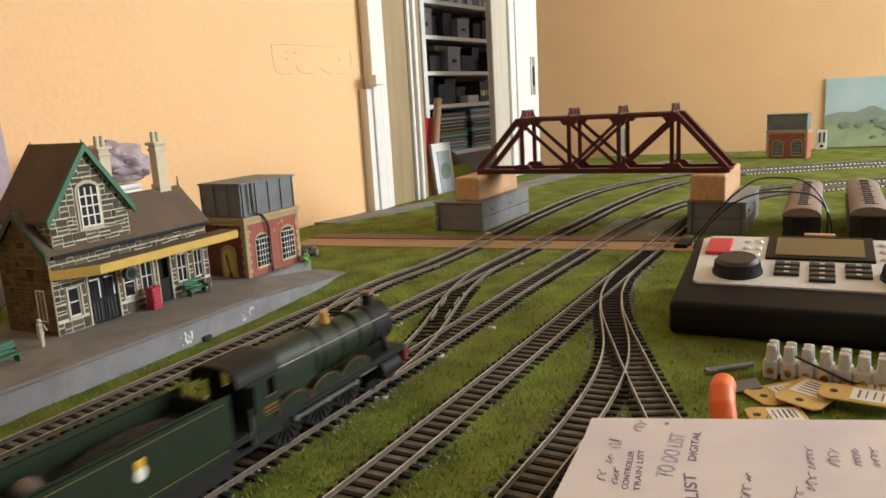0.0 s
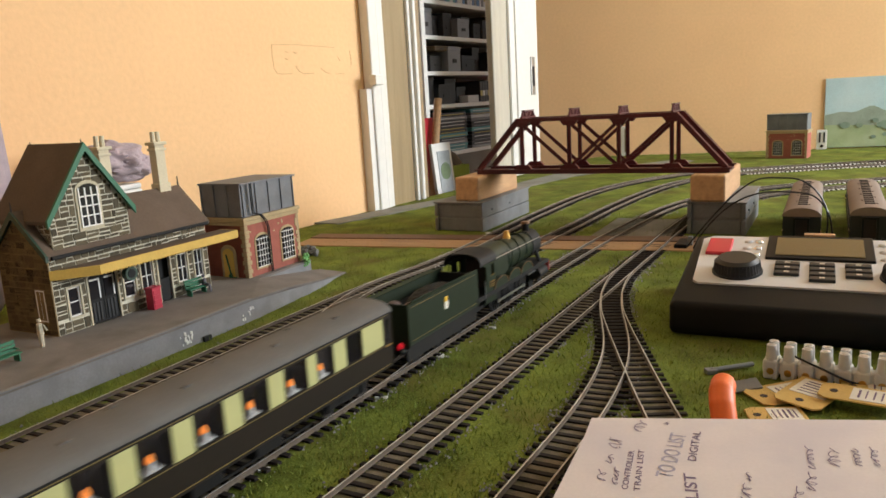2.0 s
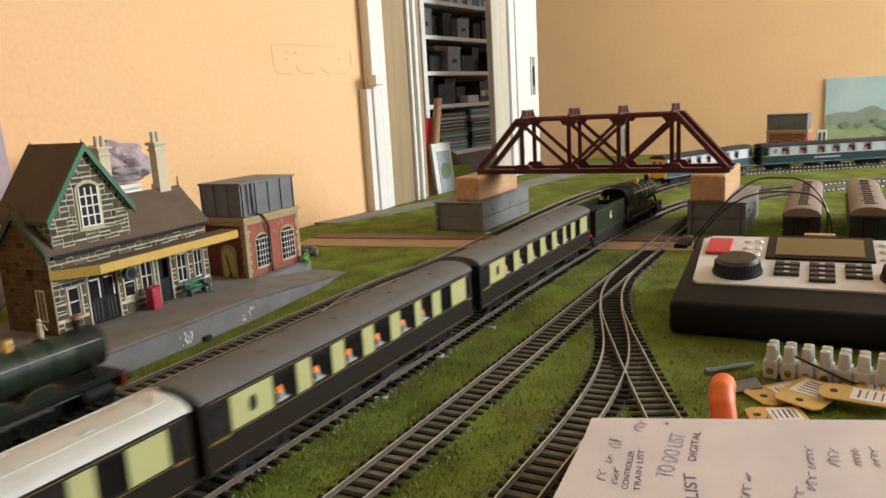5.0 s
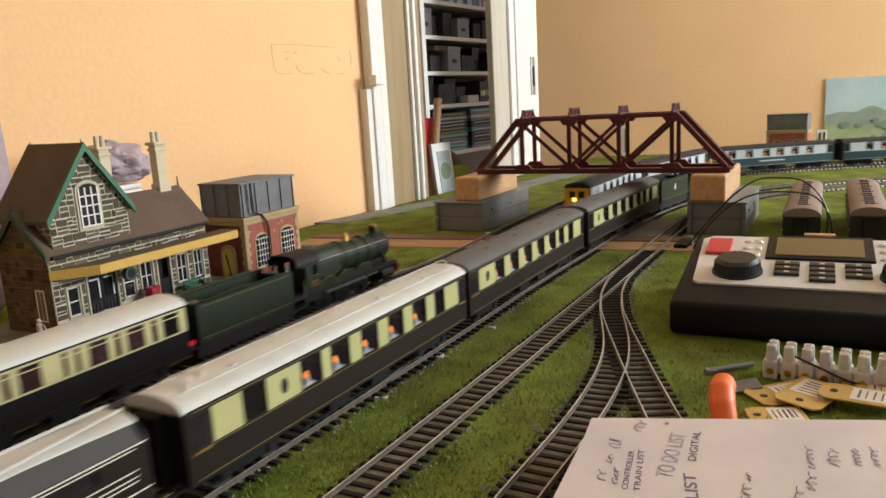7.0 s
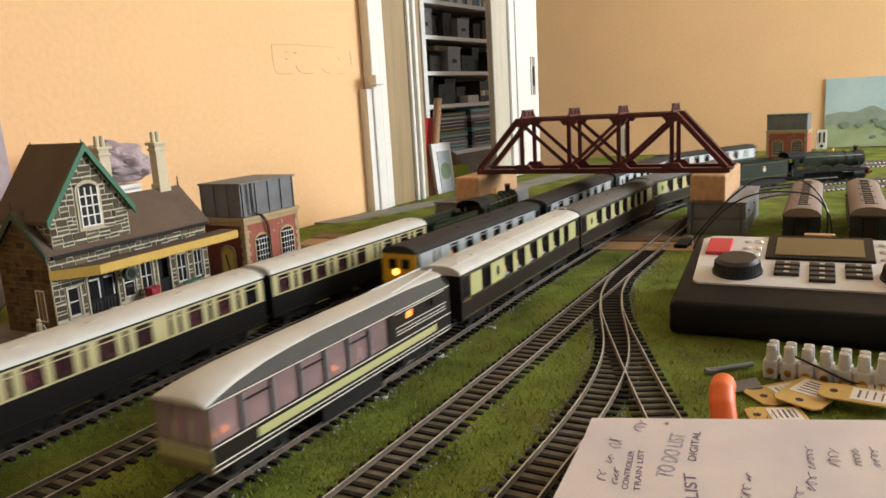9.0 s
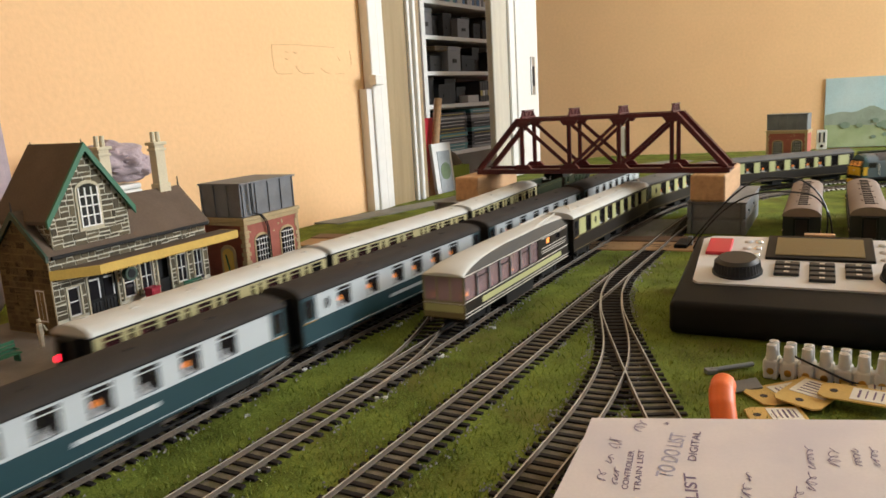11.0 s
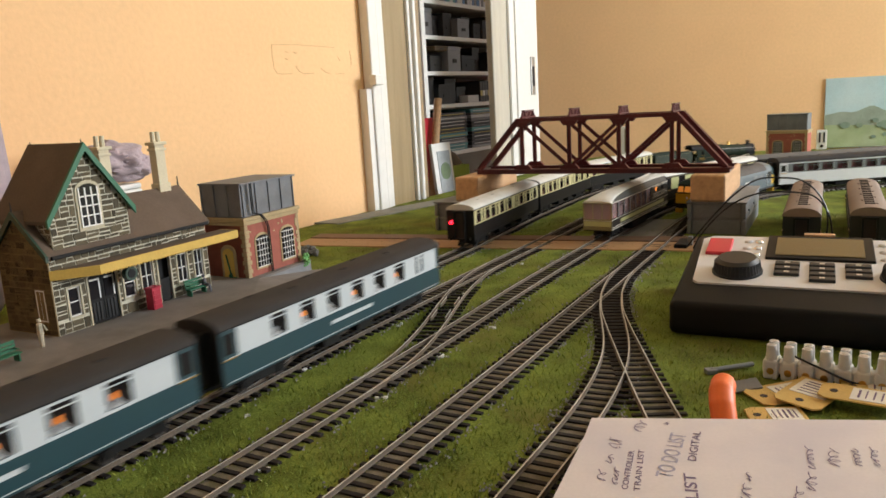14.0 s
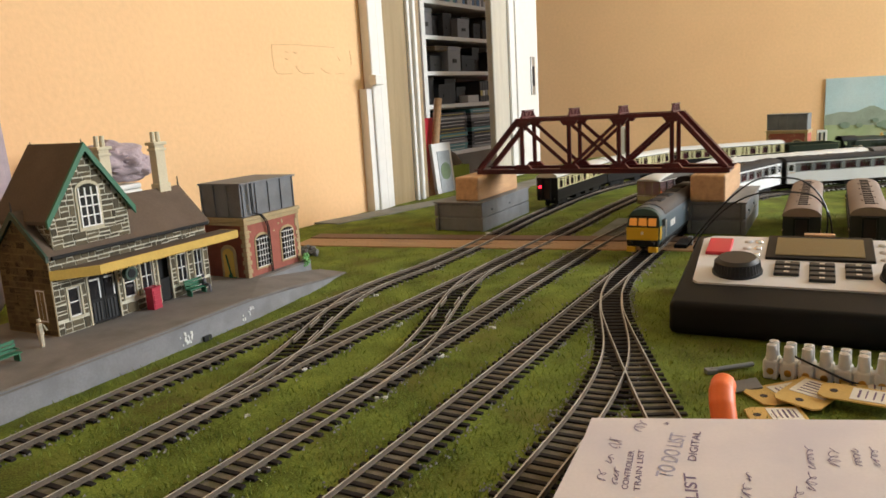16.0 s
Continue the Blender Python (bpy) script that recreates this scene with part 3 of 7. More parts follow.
def crossover(k0, s0, k1, s1, length, label):
    """A crossover whose rails swing from one track over to the next."""
    tr = thing("turnout", Matrix(), label, "railway turnout", "model railway turnouts")
    pts = []
    for i in range(45):
        u = i / 44
        w = u * u * u * (u * (6 * u - 15) + 10)
        pts.append((1 - w) * on(k0, s0 + u * length) + w * on(k1, s1 + u * length))
    for off in (-GAUGE, GAUGE):
        part("rail", rail_mesh(pts, off, 0.0002), M["rail"], tr).data.materials.append(M["rail_side"])
    for i in range(3, 42):
        u = i / 44
        w = u * u * u * (u * (6 * u - 15) + 10)
        if 0.18 < w < 0.82:
            d = pts[i + 1] - pts[i - 1]
            shared("sleeper", SLEEPER, tr, pose(pts[i][0], pts[i][1], 0.0001, 0, 0, math.degrees(math.atan2(d[1], d[0]))))
    for j in (20, 24):
        for side in (-1, 1):
            c, d = pts[j], pts[j + 1] - pts[j - 1]
            d = d / np.linalg.norm(d)
            n = np.array((d[1], -d[0])) * (GAUGE - 0.0028) * side
            a, b = c + n - d * 0.012, c + n + d * 0.012
            part("check_rail", rail_mesh([a, (a + b) / 2, b], 0.0, 0.0001), M["rail"], tr).data.materials.append(M["rail_side"])
    boxpart("tie_bar", tr, M["black"], -0.002, 0.002, -0.017, 0.017, -0.0028, -0.0018, m=pose(pts[5][0], pts[5][1], 0, 0, 0, math.degrees(math.atan2(*(pts[6] - pts[4])[::-1]))))
    return tr


crossover("B", 1.86, "A", 1.87, 0.40, "crossover turnout with bright blades between two tracks")
crossover("C", 1.93, "B", 1.935, 0.42, "crossover turnout with curved rails between two tracks")


# ---- platform ----
ST = 62.5
SIZE = 0.952  # the card buildings' scale
SC = Matrix.Translation(EYE) @ Matrix.Scale(SIZE, 4) @ Matrix.Translation(-Vector(EYE))
PL = SC @ pose(-0.237, 0.54, 0, 0, 0, ST)  # on the platform's front edge; x along the tracks, y away from them
PH = 0.0075
PG = EYE[2] + (GROUND - EYE[2]) / SIZE  # the grass, in the platform's own height
plat = thing("platform", PL, "grey card railway platform with a ramp and scuffed side wall", "platform", kind="structure")
bm = bmesh.new()
prism(bm, [(-0.9, 0.012), (-0.2, 0.004), (0.034, 0.0), (0.13, 0.0), (0.2, 0.05), (0.29, 0.052), (0.29, 0.12), (-0.9, 0.3)], "z", PH - 0.002, PH)
part("platform_surface", bm, M["platform_top"], plat)
bm = bmesh.new()
prism(bm, [(-0.9, 0.0135), (-0.2, 0.0055), (0.034, 0.0015), (0.13, 0.0015), (0.2, 0.049), (0.288, 0.051), (0.288, 0.119), (-0.9, 0.298)], "z", PG - 0.001, PH - 0.002)
part("platform_wall", bm, M["platform_side"], plat, "plain grey platform wall")


def sloped(x, y):
    if y > 0.04:
        return PH if x < 0.21 else -0.006
    return float(np.interp(x, (0.13, 0.184, 0.318), (PH, 0.0046, PG + 0.0012)))


for nm, inset, top, mat in (("ramp_wall", 0.0015, -0.0018, "platform_side"), ("ramp_surface", 0.0, 0.0, "platform_top")):
    bm = bmesh.new()
    o = [(0.13, inset), (0.157, 0.001 + inset), (0.184, 0.003 + inset), (0.22, 0.0068 + inset), (0.26, 0.0125 + inset), (0.318 - inset, 0.0255 + inset), (0.300, 0.049 - inset), (0.2, 0.05)]
    vs = prism(bm, o, "z", 0.0, 1.0)
    for v in vs:
        z = sloped(v.co.x, v.co.y) + top
        v.co.z = z if v.co.z > 0.5 else (PG - 0.001 if nm == "ramp_wall" else z - 0.0018)
    part(nm, bm, M[mat], plat, "sloping platform end")
bm = bmesh.new()
prism(bm, [(-0.9, 0.0108), (-0.2, 0.0028), (0.034, -0.0012), (0.13, -0.0012), (0.13, 0.0028), (0.034, 0.0028), (-0.2, 0.0068), (-0.9, 0.0148)], "z", PH, PH + 0.0006)
part("edging", bm, M["platform_side"], plat, "pale grey platform edging")
for x in (-0.118, 0.069):
    boxpart("drain", plat, M["black"], x, x + 0.008, -0.0012, 0.003, PG, PG + 0.0045)
r = random.Random(21)
for k in range(26):
    x = r.choice((0.045, 0.050, 0.054, 0.058, 0.118, 0.126, 0.131)) + r.uniform(-0.003, 0.003)
    y = np.interp(x, (0.034, 0.13, 0.2), (0.0015, 0.0015, 0.004))
    z = r.uniform(-0.011, -0.002)
    boxpart("scuff", plat, M["white_mark"], x, x + r.uniform(0.0006, 0.0018), y - 0.0006, y + 0.002, z, z + r.uniform(0.001, 0.004), label="white paint scuff")

# ---- station building ----
SB = SC @ pose(-0.308, 0.570, PH, 0, 0, ST)
station = thing("station_building", SB, "model stone station building with brown roof and green bargeboards", "station building")
bm = bmesh.new()
box(bm, 0, 1, 0, 1, 0, 1)
UNIT = mesh_of(bm, "stone", M["stone"])
bm = bmesh.new()
box(bm, 0, 1, 0, 1, 0, 1)
UNIT_DARK = mesh_of(bm, "stone", M["stone_dark"])


def stonework(parent, me, width, height, holes, place, seed, limits=None, row=0.0074, gap=0.0011, proud=0.0005):
    """Uneven courses of stones, each its own piece, clear of the openings; limits(z) gives a gable's slopes."""
    r = random.Random(seed)

    def lay(a, b, c, d):
        if limits:
            lo, hi = limits(d)
            a, b = max(a, lo), min(b, hi)
        if b - a > 0.0009 and d - c > 0.0009:
            shared("stone", me, parent, place(a, c) @ pose(0, 0, 0, 0, r.uniform(-3, 3), 0) @ Matrix.Diagonal((b - a, proud + r.uniform(0, 0.0006), d - c, 1)))

    breaks = sorted({0.0006, height} | {z for ho in holes for z in ho[2:] if 0.002 < z < height - 0.002})
    levels = []
    for lo, hi in zip(breaks, breaks[1:]):
        n = max(1, round((hi - lo) / row))
        cuts = [lo] + [lo + (hi - lo) * (i + r.uniform(-0.22, 0.22)) / n for i in range(1, n)] + [hi]
        levels += list(zip(cuts, cuts[1:]))
    for z, z1 in levels:
        spans, x = [], 0.0006
        for ho in sorted(h for h in holes if h[2] < z1 - 0.0002 and h[3] > z + 0.0002):
            spans.append((x, ho[0]))
            x = ho[1]
        spans.append((x, width))
        for u0, u1 in spans:
            x = u0
            while x < u1 - 0.001:
                w = r.uniform(0.0045, 0.0125)
                if u1 - x - w < 0.003:
                    w = u1 - x
                a, b, c, d = x, x + w - gap, z, z1 - gap
                if d - c > 0.0048 and r.random() < 0.55:
                    mid = c + (d - c) * r.uniform(0.35, 0.65)
                    lay(a, b, c, mid - gap / 2)
                    lay(a, b, mid + gap / 2, d)
                else:
                    lay(a, b, c, d)
                x += w


def window_in(parent, x0, x1, z0, z1, y=0.0, cols=2, rows=2, frame="white_paint", w=0.0011):
    """A sash window set in a wall whose face is at y, facing -y."""
    win = boxpart("window", parent, M["dark_glass"], x0, x1, y + 0.0012, y + 0.002, z0, z1)
    fr = bmesh.new()
    for a, b, c, d in ((x0, x1, z0, z0 + w), (x0, x1, z1 - w, z1), (x0, x0 + w, z0, z1), (x1 - w, x1, z0, z1)):
        box(fr, a, b, y + 0.0004, y + 0.0016, c, d)
    part("window_frame", fr, M[frame], win)
    for i in range(1, cols):
        x = x0 + (x1 - x0) * i / cols
        boxpart("glazing_bar", win, M[frame], x - w / 3, x + w / 3, y + 0.0005, y + 0.0015, z0, z1)
    for i in range(1, rows):
        z = z0 + (z1 - z0) * i / rows
        boxpart("glazing_bar", win, M[frame], x0, x1, y + 0.0006, y + 0.0014, z - w / 3, z + w / 3)
    return win


def surround(parent, x0, x1, z0, z1, y=0.0, t=0.0016):
    bm = bmesh.new()
    holed(bm, x0 - t, x1 + t, z0 - t, z1 + t, [(x0, x1, z0, z1)], lambda u, v, w: (u, y - 0.0009 + w, v), 0.0016)
    part("surround", bm, M["dressing"], parent)


LN, DP, EV = 0.167, 0.062, 0.066
FRONT = [(0.012, 0.023, 0.012, 0.036), (0.031, 0.059, 0.0, 0.042), (0.066, 0.078, 0.014, 0.040), (0.085, 0.098, 0.014, 0.042), (0.104, 0.118, 0.0, 0.042), (0.127, 0.139, 0.013, 0.040), (0.148, 0.159, 0.013, 0.040)]
bm = bmesh.new()
holed(bm, 0, LN, 0, EV, FRONT, lambda u, v, w: (u, w, v), 0.0025)
part("front_wall", bm, M["mortar"], station, "grey stone wall with pale mortar")
bm = bmesh.new()
box(bm, 0.0, LN, 0.006, DP, 0, EV)
part("inner_wall", bm, M["soot"], station)
# end wall turned from the window: its shade is in the darker mortar and stones
bm = bmesh.new()
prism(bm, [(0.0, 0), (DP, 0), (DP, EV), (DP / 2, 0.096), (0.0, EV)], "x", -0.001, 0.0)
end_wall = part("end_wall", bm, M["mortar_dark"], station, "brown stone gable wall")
bm = bmesh.new()
prism(bm, [(0.0, 0), (DP, 0), (DP, EV), (DP / 2, 0.096), (0.0, EV)], "x", LN - 0.001, LN)
part("end_wall", bm, M["mortar"], station)
stonework(station, UNIT, LN, EV, [(a - 0.0016, b + 0.0016, c - 0.0016, d + 0.0018) for a, b, c, d in FRONT], lambda u, v: Matrix.Translation((u, -0.0006, v)), 4)
SIDE_WIN = [(DP - 0.021, DP - 0.009, 0.010, 0.038)]
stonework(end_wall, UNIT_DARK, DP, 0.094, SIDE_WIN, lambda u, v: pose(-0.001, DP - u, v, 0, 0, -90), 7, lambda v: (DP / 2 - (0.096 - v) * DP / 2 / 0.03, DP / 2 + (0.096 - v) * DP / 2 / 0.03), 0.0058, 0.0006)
for a, b, c, d in FRONT:
    surround(station, a, b, c, d)
for i in (0, 2, 3, 5, 6):
    a, b, c, d = FRONT[i]
    window_in(station, a, b, c, d, 0.0, 2 if i > 2 else 1, 2)
bm = bmesh.new()
box(bm, 0.031, 0.0448, 0.001, 0.003, 0.0, 0.042)
d1 = part("door", bm, M["soot"], station, "dark double door with glazed tops")
bm = bmesh.new()
box(bm, 0.0452, 0.059, 0.001, 0.003, 0.0, 0.042)
d2 = part("door", bm, M["soot"], station, "dark double door with glazed tops")
for dd, x in ((d1, 0.033), (d2, 0.047)):
    boxpart("door_pane", dd, M["dark_glass"], x, x + 0.0095, 0.0004, 0.0012, 0.021, 0.038)
    boxpart("door_rail", dd, M["white_paint"], x, x + 0.0095, 0.0002, 0.0009, 0.0366, 0.038)
    boxpart("door_rail", dd, M["white_paint"], x + 0.0082, x + 0.0095, 0.0002, 0.0009, 0.021, 0.038)
    for k in range(3):
        boxpart("door_slat", dd, M["black"], x + 0.0005 + k * 0.0034, x + 0.0026 + k * 0.0034, 0.0004, 0.0012, 0.002, 0.018)
bm = bmesh.new()
for i in range(9):
    a = math.pi * i / 8
    b = math.pi * (i + 1) / 8
    if i < 8:
        prism(bm, [(0.045 - 0.0165 * math.cos(a), 0.041 + 0.006 * math.sin(a)), (0.045 - 0.0165 * math.cos(b), 0.041 + 0.006 * math.sin(b)), (0.045 - 0.0145 * math.cos(b), 0.039 + 0.005 * math.sin(b)), (0.045 - 0.0145 * math.cos(a), 0.039 + 0.005 * math.sin(a))], "y", -0.0013, 0.0006)
part("arch", bm, M["dressing"], station)
boxpart("door", station, M["soot"], 0.104, 0.118, 0.0012, 0.003, 0.0, 0.021, label="dark half-open stable door")
bm = bmesh.new()
window_in(end_wall, 0.010, 0.021, 0.011, 0.037)
for ob in [o for o in end_wall.children if o.name.startswith("window")]:
    ob.matrix_basis = pose(-0.0015, 0, 0, 0, 0, -90) @ Matrix.Translation((-DP + DP - 0.031, 0, 0))
# roofs
for y0, y1 in ((-0.004, DP / 2), (DP + 0.004, DP / 2)):
    bm = bmesh.new()
    o = [(y0, EV - 0.003), (y1, 0.098), (y1, 0.100), (y0, EV - 0.001)]
    prism(bm, o, "x", -0.003, LN + 0.003)
    part("roof", bm, M["slate"], station)
for y0, y1 in ((-0.0045, DP / 2), (DP + 0.0045, DP / 2)):
    bm = bmesh.new()
    prism(bm, [(y0, EV - 0.0055), (y1, 0.0945), (y1, 0.1005), (y0, EV - 0.0005)], "x", -0.0048, -0.0026)
    part("bargeboard", bm, M["dark_green"], station, "dark green bargeboard")
rodpart("finial", station, M["black"], (-0.003, DP / 2, 0.099), (-0.003, DP / 2, 0.108), 0.0009, 0.0003)
rodpart("finial", station, M["black"], (LN + 0.002, DP / 2, 0.099), (LN + 0.002, DP / 2, 0.109), 0.0009, 0.0003)
# the tall cross gable
GX0, GX1, GE, GA = 0.006, 0.080, 0.096, 0.147
GM = (GX0 + GX1) / 2
up = [(GX0, EV), (GX1, EV), (GX1, GE), (GM, GA - 0.002), (GX0, GE)]
bm = bmesh.new()
prism(bm, up, "y", 0.0, DP)
gable = part("gable_wall", bm, M["mortar"], station, "tall stone gable with pale mortar")
stonework(gable, UNIT, GX1 - GX0, GA - EV, [(0.0245, 0.0495, 0.0135, 0.0490)], lambda u, v: Matrix.Translation((GX0 + u, -0.0006, EV + v)), 9, lambda v: (GM - GX0 - (GA - 0.002 - EV - v) * 0.725, GM - GX0 + (GA - 0.002 - EV - v) * 0.725))
# the gable's left face, shade again painted in by the darker stones
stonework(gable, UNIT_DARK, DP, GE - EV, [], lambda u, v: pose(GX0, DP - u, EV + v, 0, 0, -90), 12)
bm = bmesh.new()
arch = [(GM - 0.0118, 0.079)] + [(GM - 0.0118 * math.cos(math.pi * i / 10), 0.112 + 0.0078 * math.sin(math.pi * i / 10)) for i in range(11)] + [(GM + 0.0118, 0.079)]
prism(bm, arch, "y", -0.0012, 0.0005)
gs = part("surround", bm, M["dressing"], gable)
bm = bmesh.new()
arch = [(GM - 0.0095, 0.082)] + [(GM - 0.0095 * math.cos(math.pi * i / 10), 0.1115 + 0.0055 * math.sin(math.pi * i / 10)) for i in range(11)] + [(GM + 0.0095, 0.082)]
prism(bm, arch, "y", -0.0016, -0.0004)
part("window", bm, M["dark_glass"], gable)
for x in (-0.009, -0.0032, 0.0028, 0.0086):
    boxpart("glazing_bar", gable, M["white_paint"], GM + x - 0.0006, GM + x + 0.0006, -0.0021, -0.0014, 0.082, 0.114)
for z in (0.082, 0.0905, 0.0985, 0.1065):
    boxpart("glazing_bar", gable, M["white_paint"], GM - 0.0095, GM + 0.0095, -0.0022, -0.0013, z, z + 0.001)
for x0, x1 in ((GX0 - 0.005, GM), (GX1 + 0.005, GM)):
    k = (GA - GE) / (GM - GX0)
    lo = GE - 0.005 * k
    bm = bmesh.new()
    prism(bm, [(x0, lo), (x1, GA), (x1, GA + 0.003), (x0, lo + 0.003)], "y", -0.003, DP + 0.003)
    part("roof", bm, M["slate"], station)
    bm = bmesh.new()
    prism(bm, [(x0, lo - 0.0028), (x1, GA - 0.0035), (x1, GA + 0.0034), (x0, lo + 0.0036)], "y", -0.0052, -0.0028)
    part("bargeboard", bm, M["green_paint"], station, "bright green bargeboard")
rodpart("finial", station, M["black"], (GM, -0.002, GA), (GM, -0.002, GA + 0.006), 0.0009, 0.0003)
rodpart("finial", station, M["black"], (GM, DP, GA), (GM, DP, GA + 0.005), 0.0009, 0.0003)
boxpart("gutter", station, M["soot"], 0.0, LN, -0.006, -0.0035, EV - 0.004, EV - 0.001, 0.0006)


def chimney(x, y, z0, z1):
    ch = boxpart("chimney", station, M["chimney"], x - 0.0055, x + 0.0055, y - 0.0045, y + 0.0045, z0, z1 - 0.012, 0.0004, "cream chimney stack with twin pots")
    boxpart("base", ch, M["chimney"], x - 0.0068, x + 0.0068, y - 0.0058, y + 0.0058, z0, z0 + 0.016, 0.0004)
    boxpart("cornice", ch, M["chimney"], x - 0.0078, x + 0.0078, y - 0.0062, y + 0.0062, z1 - 0.0125, z1 - 0.0095, 0.0005)
    boxpart("cornice", ch, M["chimney"], x - 0.0068, x + 0.0068, y - 0.0055, y + 0.0055, z1 - 0.018, z1 - 0.0155, 0.0005)
    for dx in (-0.003, 0.003):
        rodpart("chimney_pot", ch, M["chimney"], (x + dx, y, z1 - 0.0095), (x + dx, y, z1), 0.0024, 0.002, 8)


chimney(0.150, DP / 2 + 0.002, 0.088, 0.153)
chimney(0.094, DP / 2 + 0.010, 0.088, 0.153)
# canopy
bm = bmesh.new()
prism(bm, [(0.0, 0.0), (0.028, -0.0212), (0.186, -0.0212), (0.186, 0.0)], "z", 0.0515, 0.0532)
can = part("canopy", bm, M["slate"], station, "platform canopy with ochre fascia")
boxpart("fascia", can, M["yellow_canopy"], 0.0275, 0.1875, -0.0228, -0.021, 0.0462, 0.0532, 0.0002, "ochre canopy fascia")
bm = bmesh.new()
prism(bm, [(-0.001, 0.0), (0.0272, -0.0228), (0.0282, -0.0214), (0.0006, 0.0)], "z", 0.0455, 0.0532)
part("fascia", bm, M["yellow_canopy"], can, "ochre canopy fascia")
boxpart("fascia", can, M["yellow_canopy"], 0.186, 0.1875, -0.021, 0.0, 0.0462, 0.0532, 0.0002, "ochre canopy fascia")
for k in range(53):
    boxpart("valance_tooth", can, M["yellow_canopy"], 0.0285 + k * 0.003, 0.0302 + k * 0.003, -0.0227, -0.0212, 0.0453, 0.0463)
# wreath-like round sign
bm = bmesh.new()
rod(bm, (0.0, -0.004, 0), (0.0, 0.001, 0), 0.0062, seg=20)
sg = part("round_sign", bm, M["dark_green"], station, "round dark green hanging sign", smooth=True)
sg.location = (0.0640, -0.010, 0.0375)
rodpart("sign_face", sg, M["soot"], (0, -0.0046, 0), (0, -0.0039, 0), 0.0038, seg=16)

# ---- water tower ----
def tower_building(name, m, label, ln, dp, brick_h, tank_h, group):
    t = thing(name, m, label, "water tower", group)
    wins = [(ln * 0.17, ln * 0.40, 0.008, 0.040), (ln * 0.64, ln * 0.87, 0.008, 0.041)]
    bm = bmesh.new()
    holed(bm, 0, ln, 0, brick_h, wins, lambda u, v, w: (u, w, v), 0.003)
    part("front_wall", bm, M["brick"], t, "red brick wall")
    bm = bmesh.new()
    box(bm, 0, ln, 0.005, dp, 0, brick_h)
    part("rear_wall", bm, M["brick"], t)
    boxpart("side_wall", t, M["brick"], 0.0, 0.003, 0.003, dp, 0, brick_h)
    for a, b, c, d in wins:
        bm = bmesh.new()
        x, r = (a + b) / 2, (b - a) / 2
        arch = [(a - 0.002, c - 0.002)] + [(x - (r + 0.002) * math.cos(math.pi * i / 10), d - r * 0.4 + (r * 0.55 + 0.002) * math.sin(math.pi * i / 10)) for i in range(11)] + [(b + 0.002, c - 0.002)]
        prism(bm, arch, "y", -0.0008, 0.0006)
        part("surround", bm, M["tan_dressing"], t)
        bm = bmesh.new()
        arch = [(a, c)] + [(x - r * math.cos(math.pi * i / 10), d - r * 0.4 + r * 0.5 * math.sin(math.pi * i / 10)) for i in range(11)] + [(b, c)]
        prism(bm, arch, "y", -0.0012, 0.0)
        w = part("window", bm, M["dark_glass"], t)
        for k in range(1, 5):
            boxpart("glazing_bar", w, M["white_paint"], a + (b - a) * k / 5 - 0.0002, a + (b - a) * k / 5 + 0.0002, -0.0016, -0.001, c, d - r * 0.1)
        for k in range(0, 6):
            z = c + (d - c - r * 0.3) * k / 5
            boxpart("glazing_bar", w, M["white_paint"], a, b, -0.0017, -0.001, z, z + 0.0006)
    r = random.Random(3)
    z = 0.0
    while z < brick_h - 0.006:
        for x, sx in ((0.0, 1), (ln, -1)):
            w = 0.006 if int(z / 0.0045) % 2 else 0.004
            boxpart("quoin", t, M["tan_dressing"], min(x, x + sx * w), max(x, x + sx * w), -0.0008, 0.001, z, z + 0.004)
        boxpart("quoin", t, M["tan_dressing"], -0.0008, 0.001, -0.0005, 0.006 if int(z / 0.0045) % 2 else 0.004, z, z + 0.004)
        z += 0.0045
    for _ in range(16):
        x, z = r.uniform(0.006, ln - 0.008), r.uniform(0.003, brick_h - 0.008)
        if all(not (a - 0.004 < x < b + 0.002 and c - 0.003 < z < d + 0.003) for a, b, c, d in wins):
            boxpart("patch", t, M["tan_dressing"], x, x + 0.002, -0.0004, 0.001, z, z + 0.0018)
    boxpart("cornice", t, M["tan_dressing"], -0.0025, ln + 0.0025, -0.0025, dp + 0.0025, brick_h - 0.004, brick_h, 0.0008)
    boxpart("plinth_band", t, M["tan_dressing"], -0.0012, ln + 0.0012, -0.0012, dp + 0.0012, brick_h - 0.008, brick_h - 0.0042, 0.0005)
    bm = bmesh.new()
    z0, z1 = brick_h, brick_h + tank_h
    box(bm, 0.001, ln - 0.001, 0.001, dp - 0.001, z0, z1, None, 0.0004)
    tank = part("tank", bm, M["tank"], t, "grey riveted iron water tank")
    for k in range(5):
        x = 0.002 + (ln - 0.006) * k / 4
        boxpart("rib", tank, M["tank"], x, x + 0.0012, -0.0003, 0.0015, z0 + 0.001, z1 - 0.001)
    for k in range(4):
        y = 0.001 + (dp - 0.004) * k / 3
        boxpart("rib", tank, M["tank"], -0.0003, 0.0015, y, y + 0.0012, z0 + 0.001, z1 - 0.001)
    boxpart("rim", tank, M["tank"], -0.0008, ln + 0.0008, -0.0008, 0.001, z1 - 0.0022, z1, 0.0003)
    boxpart("rim", tank, M["tank"], -0.0008, 0.001, 0.001, dp, z1 - 0.0022, z1, 0.0003)
    return t


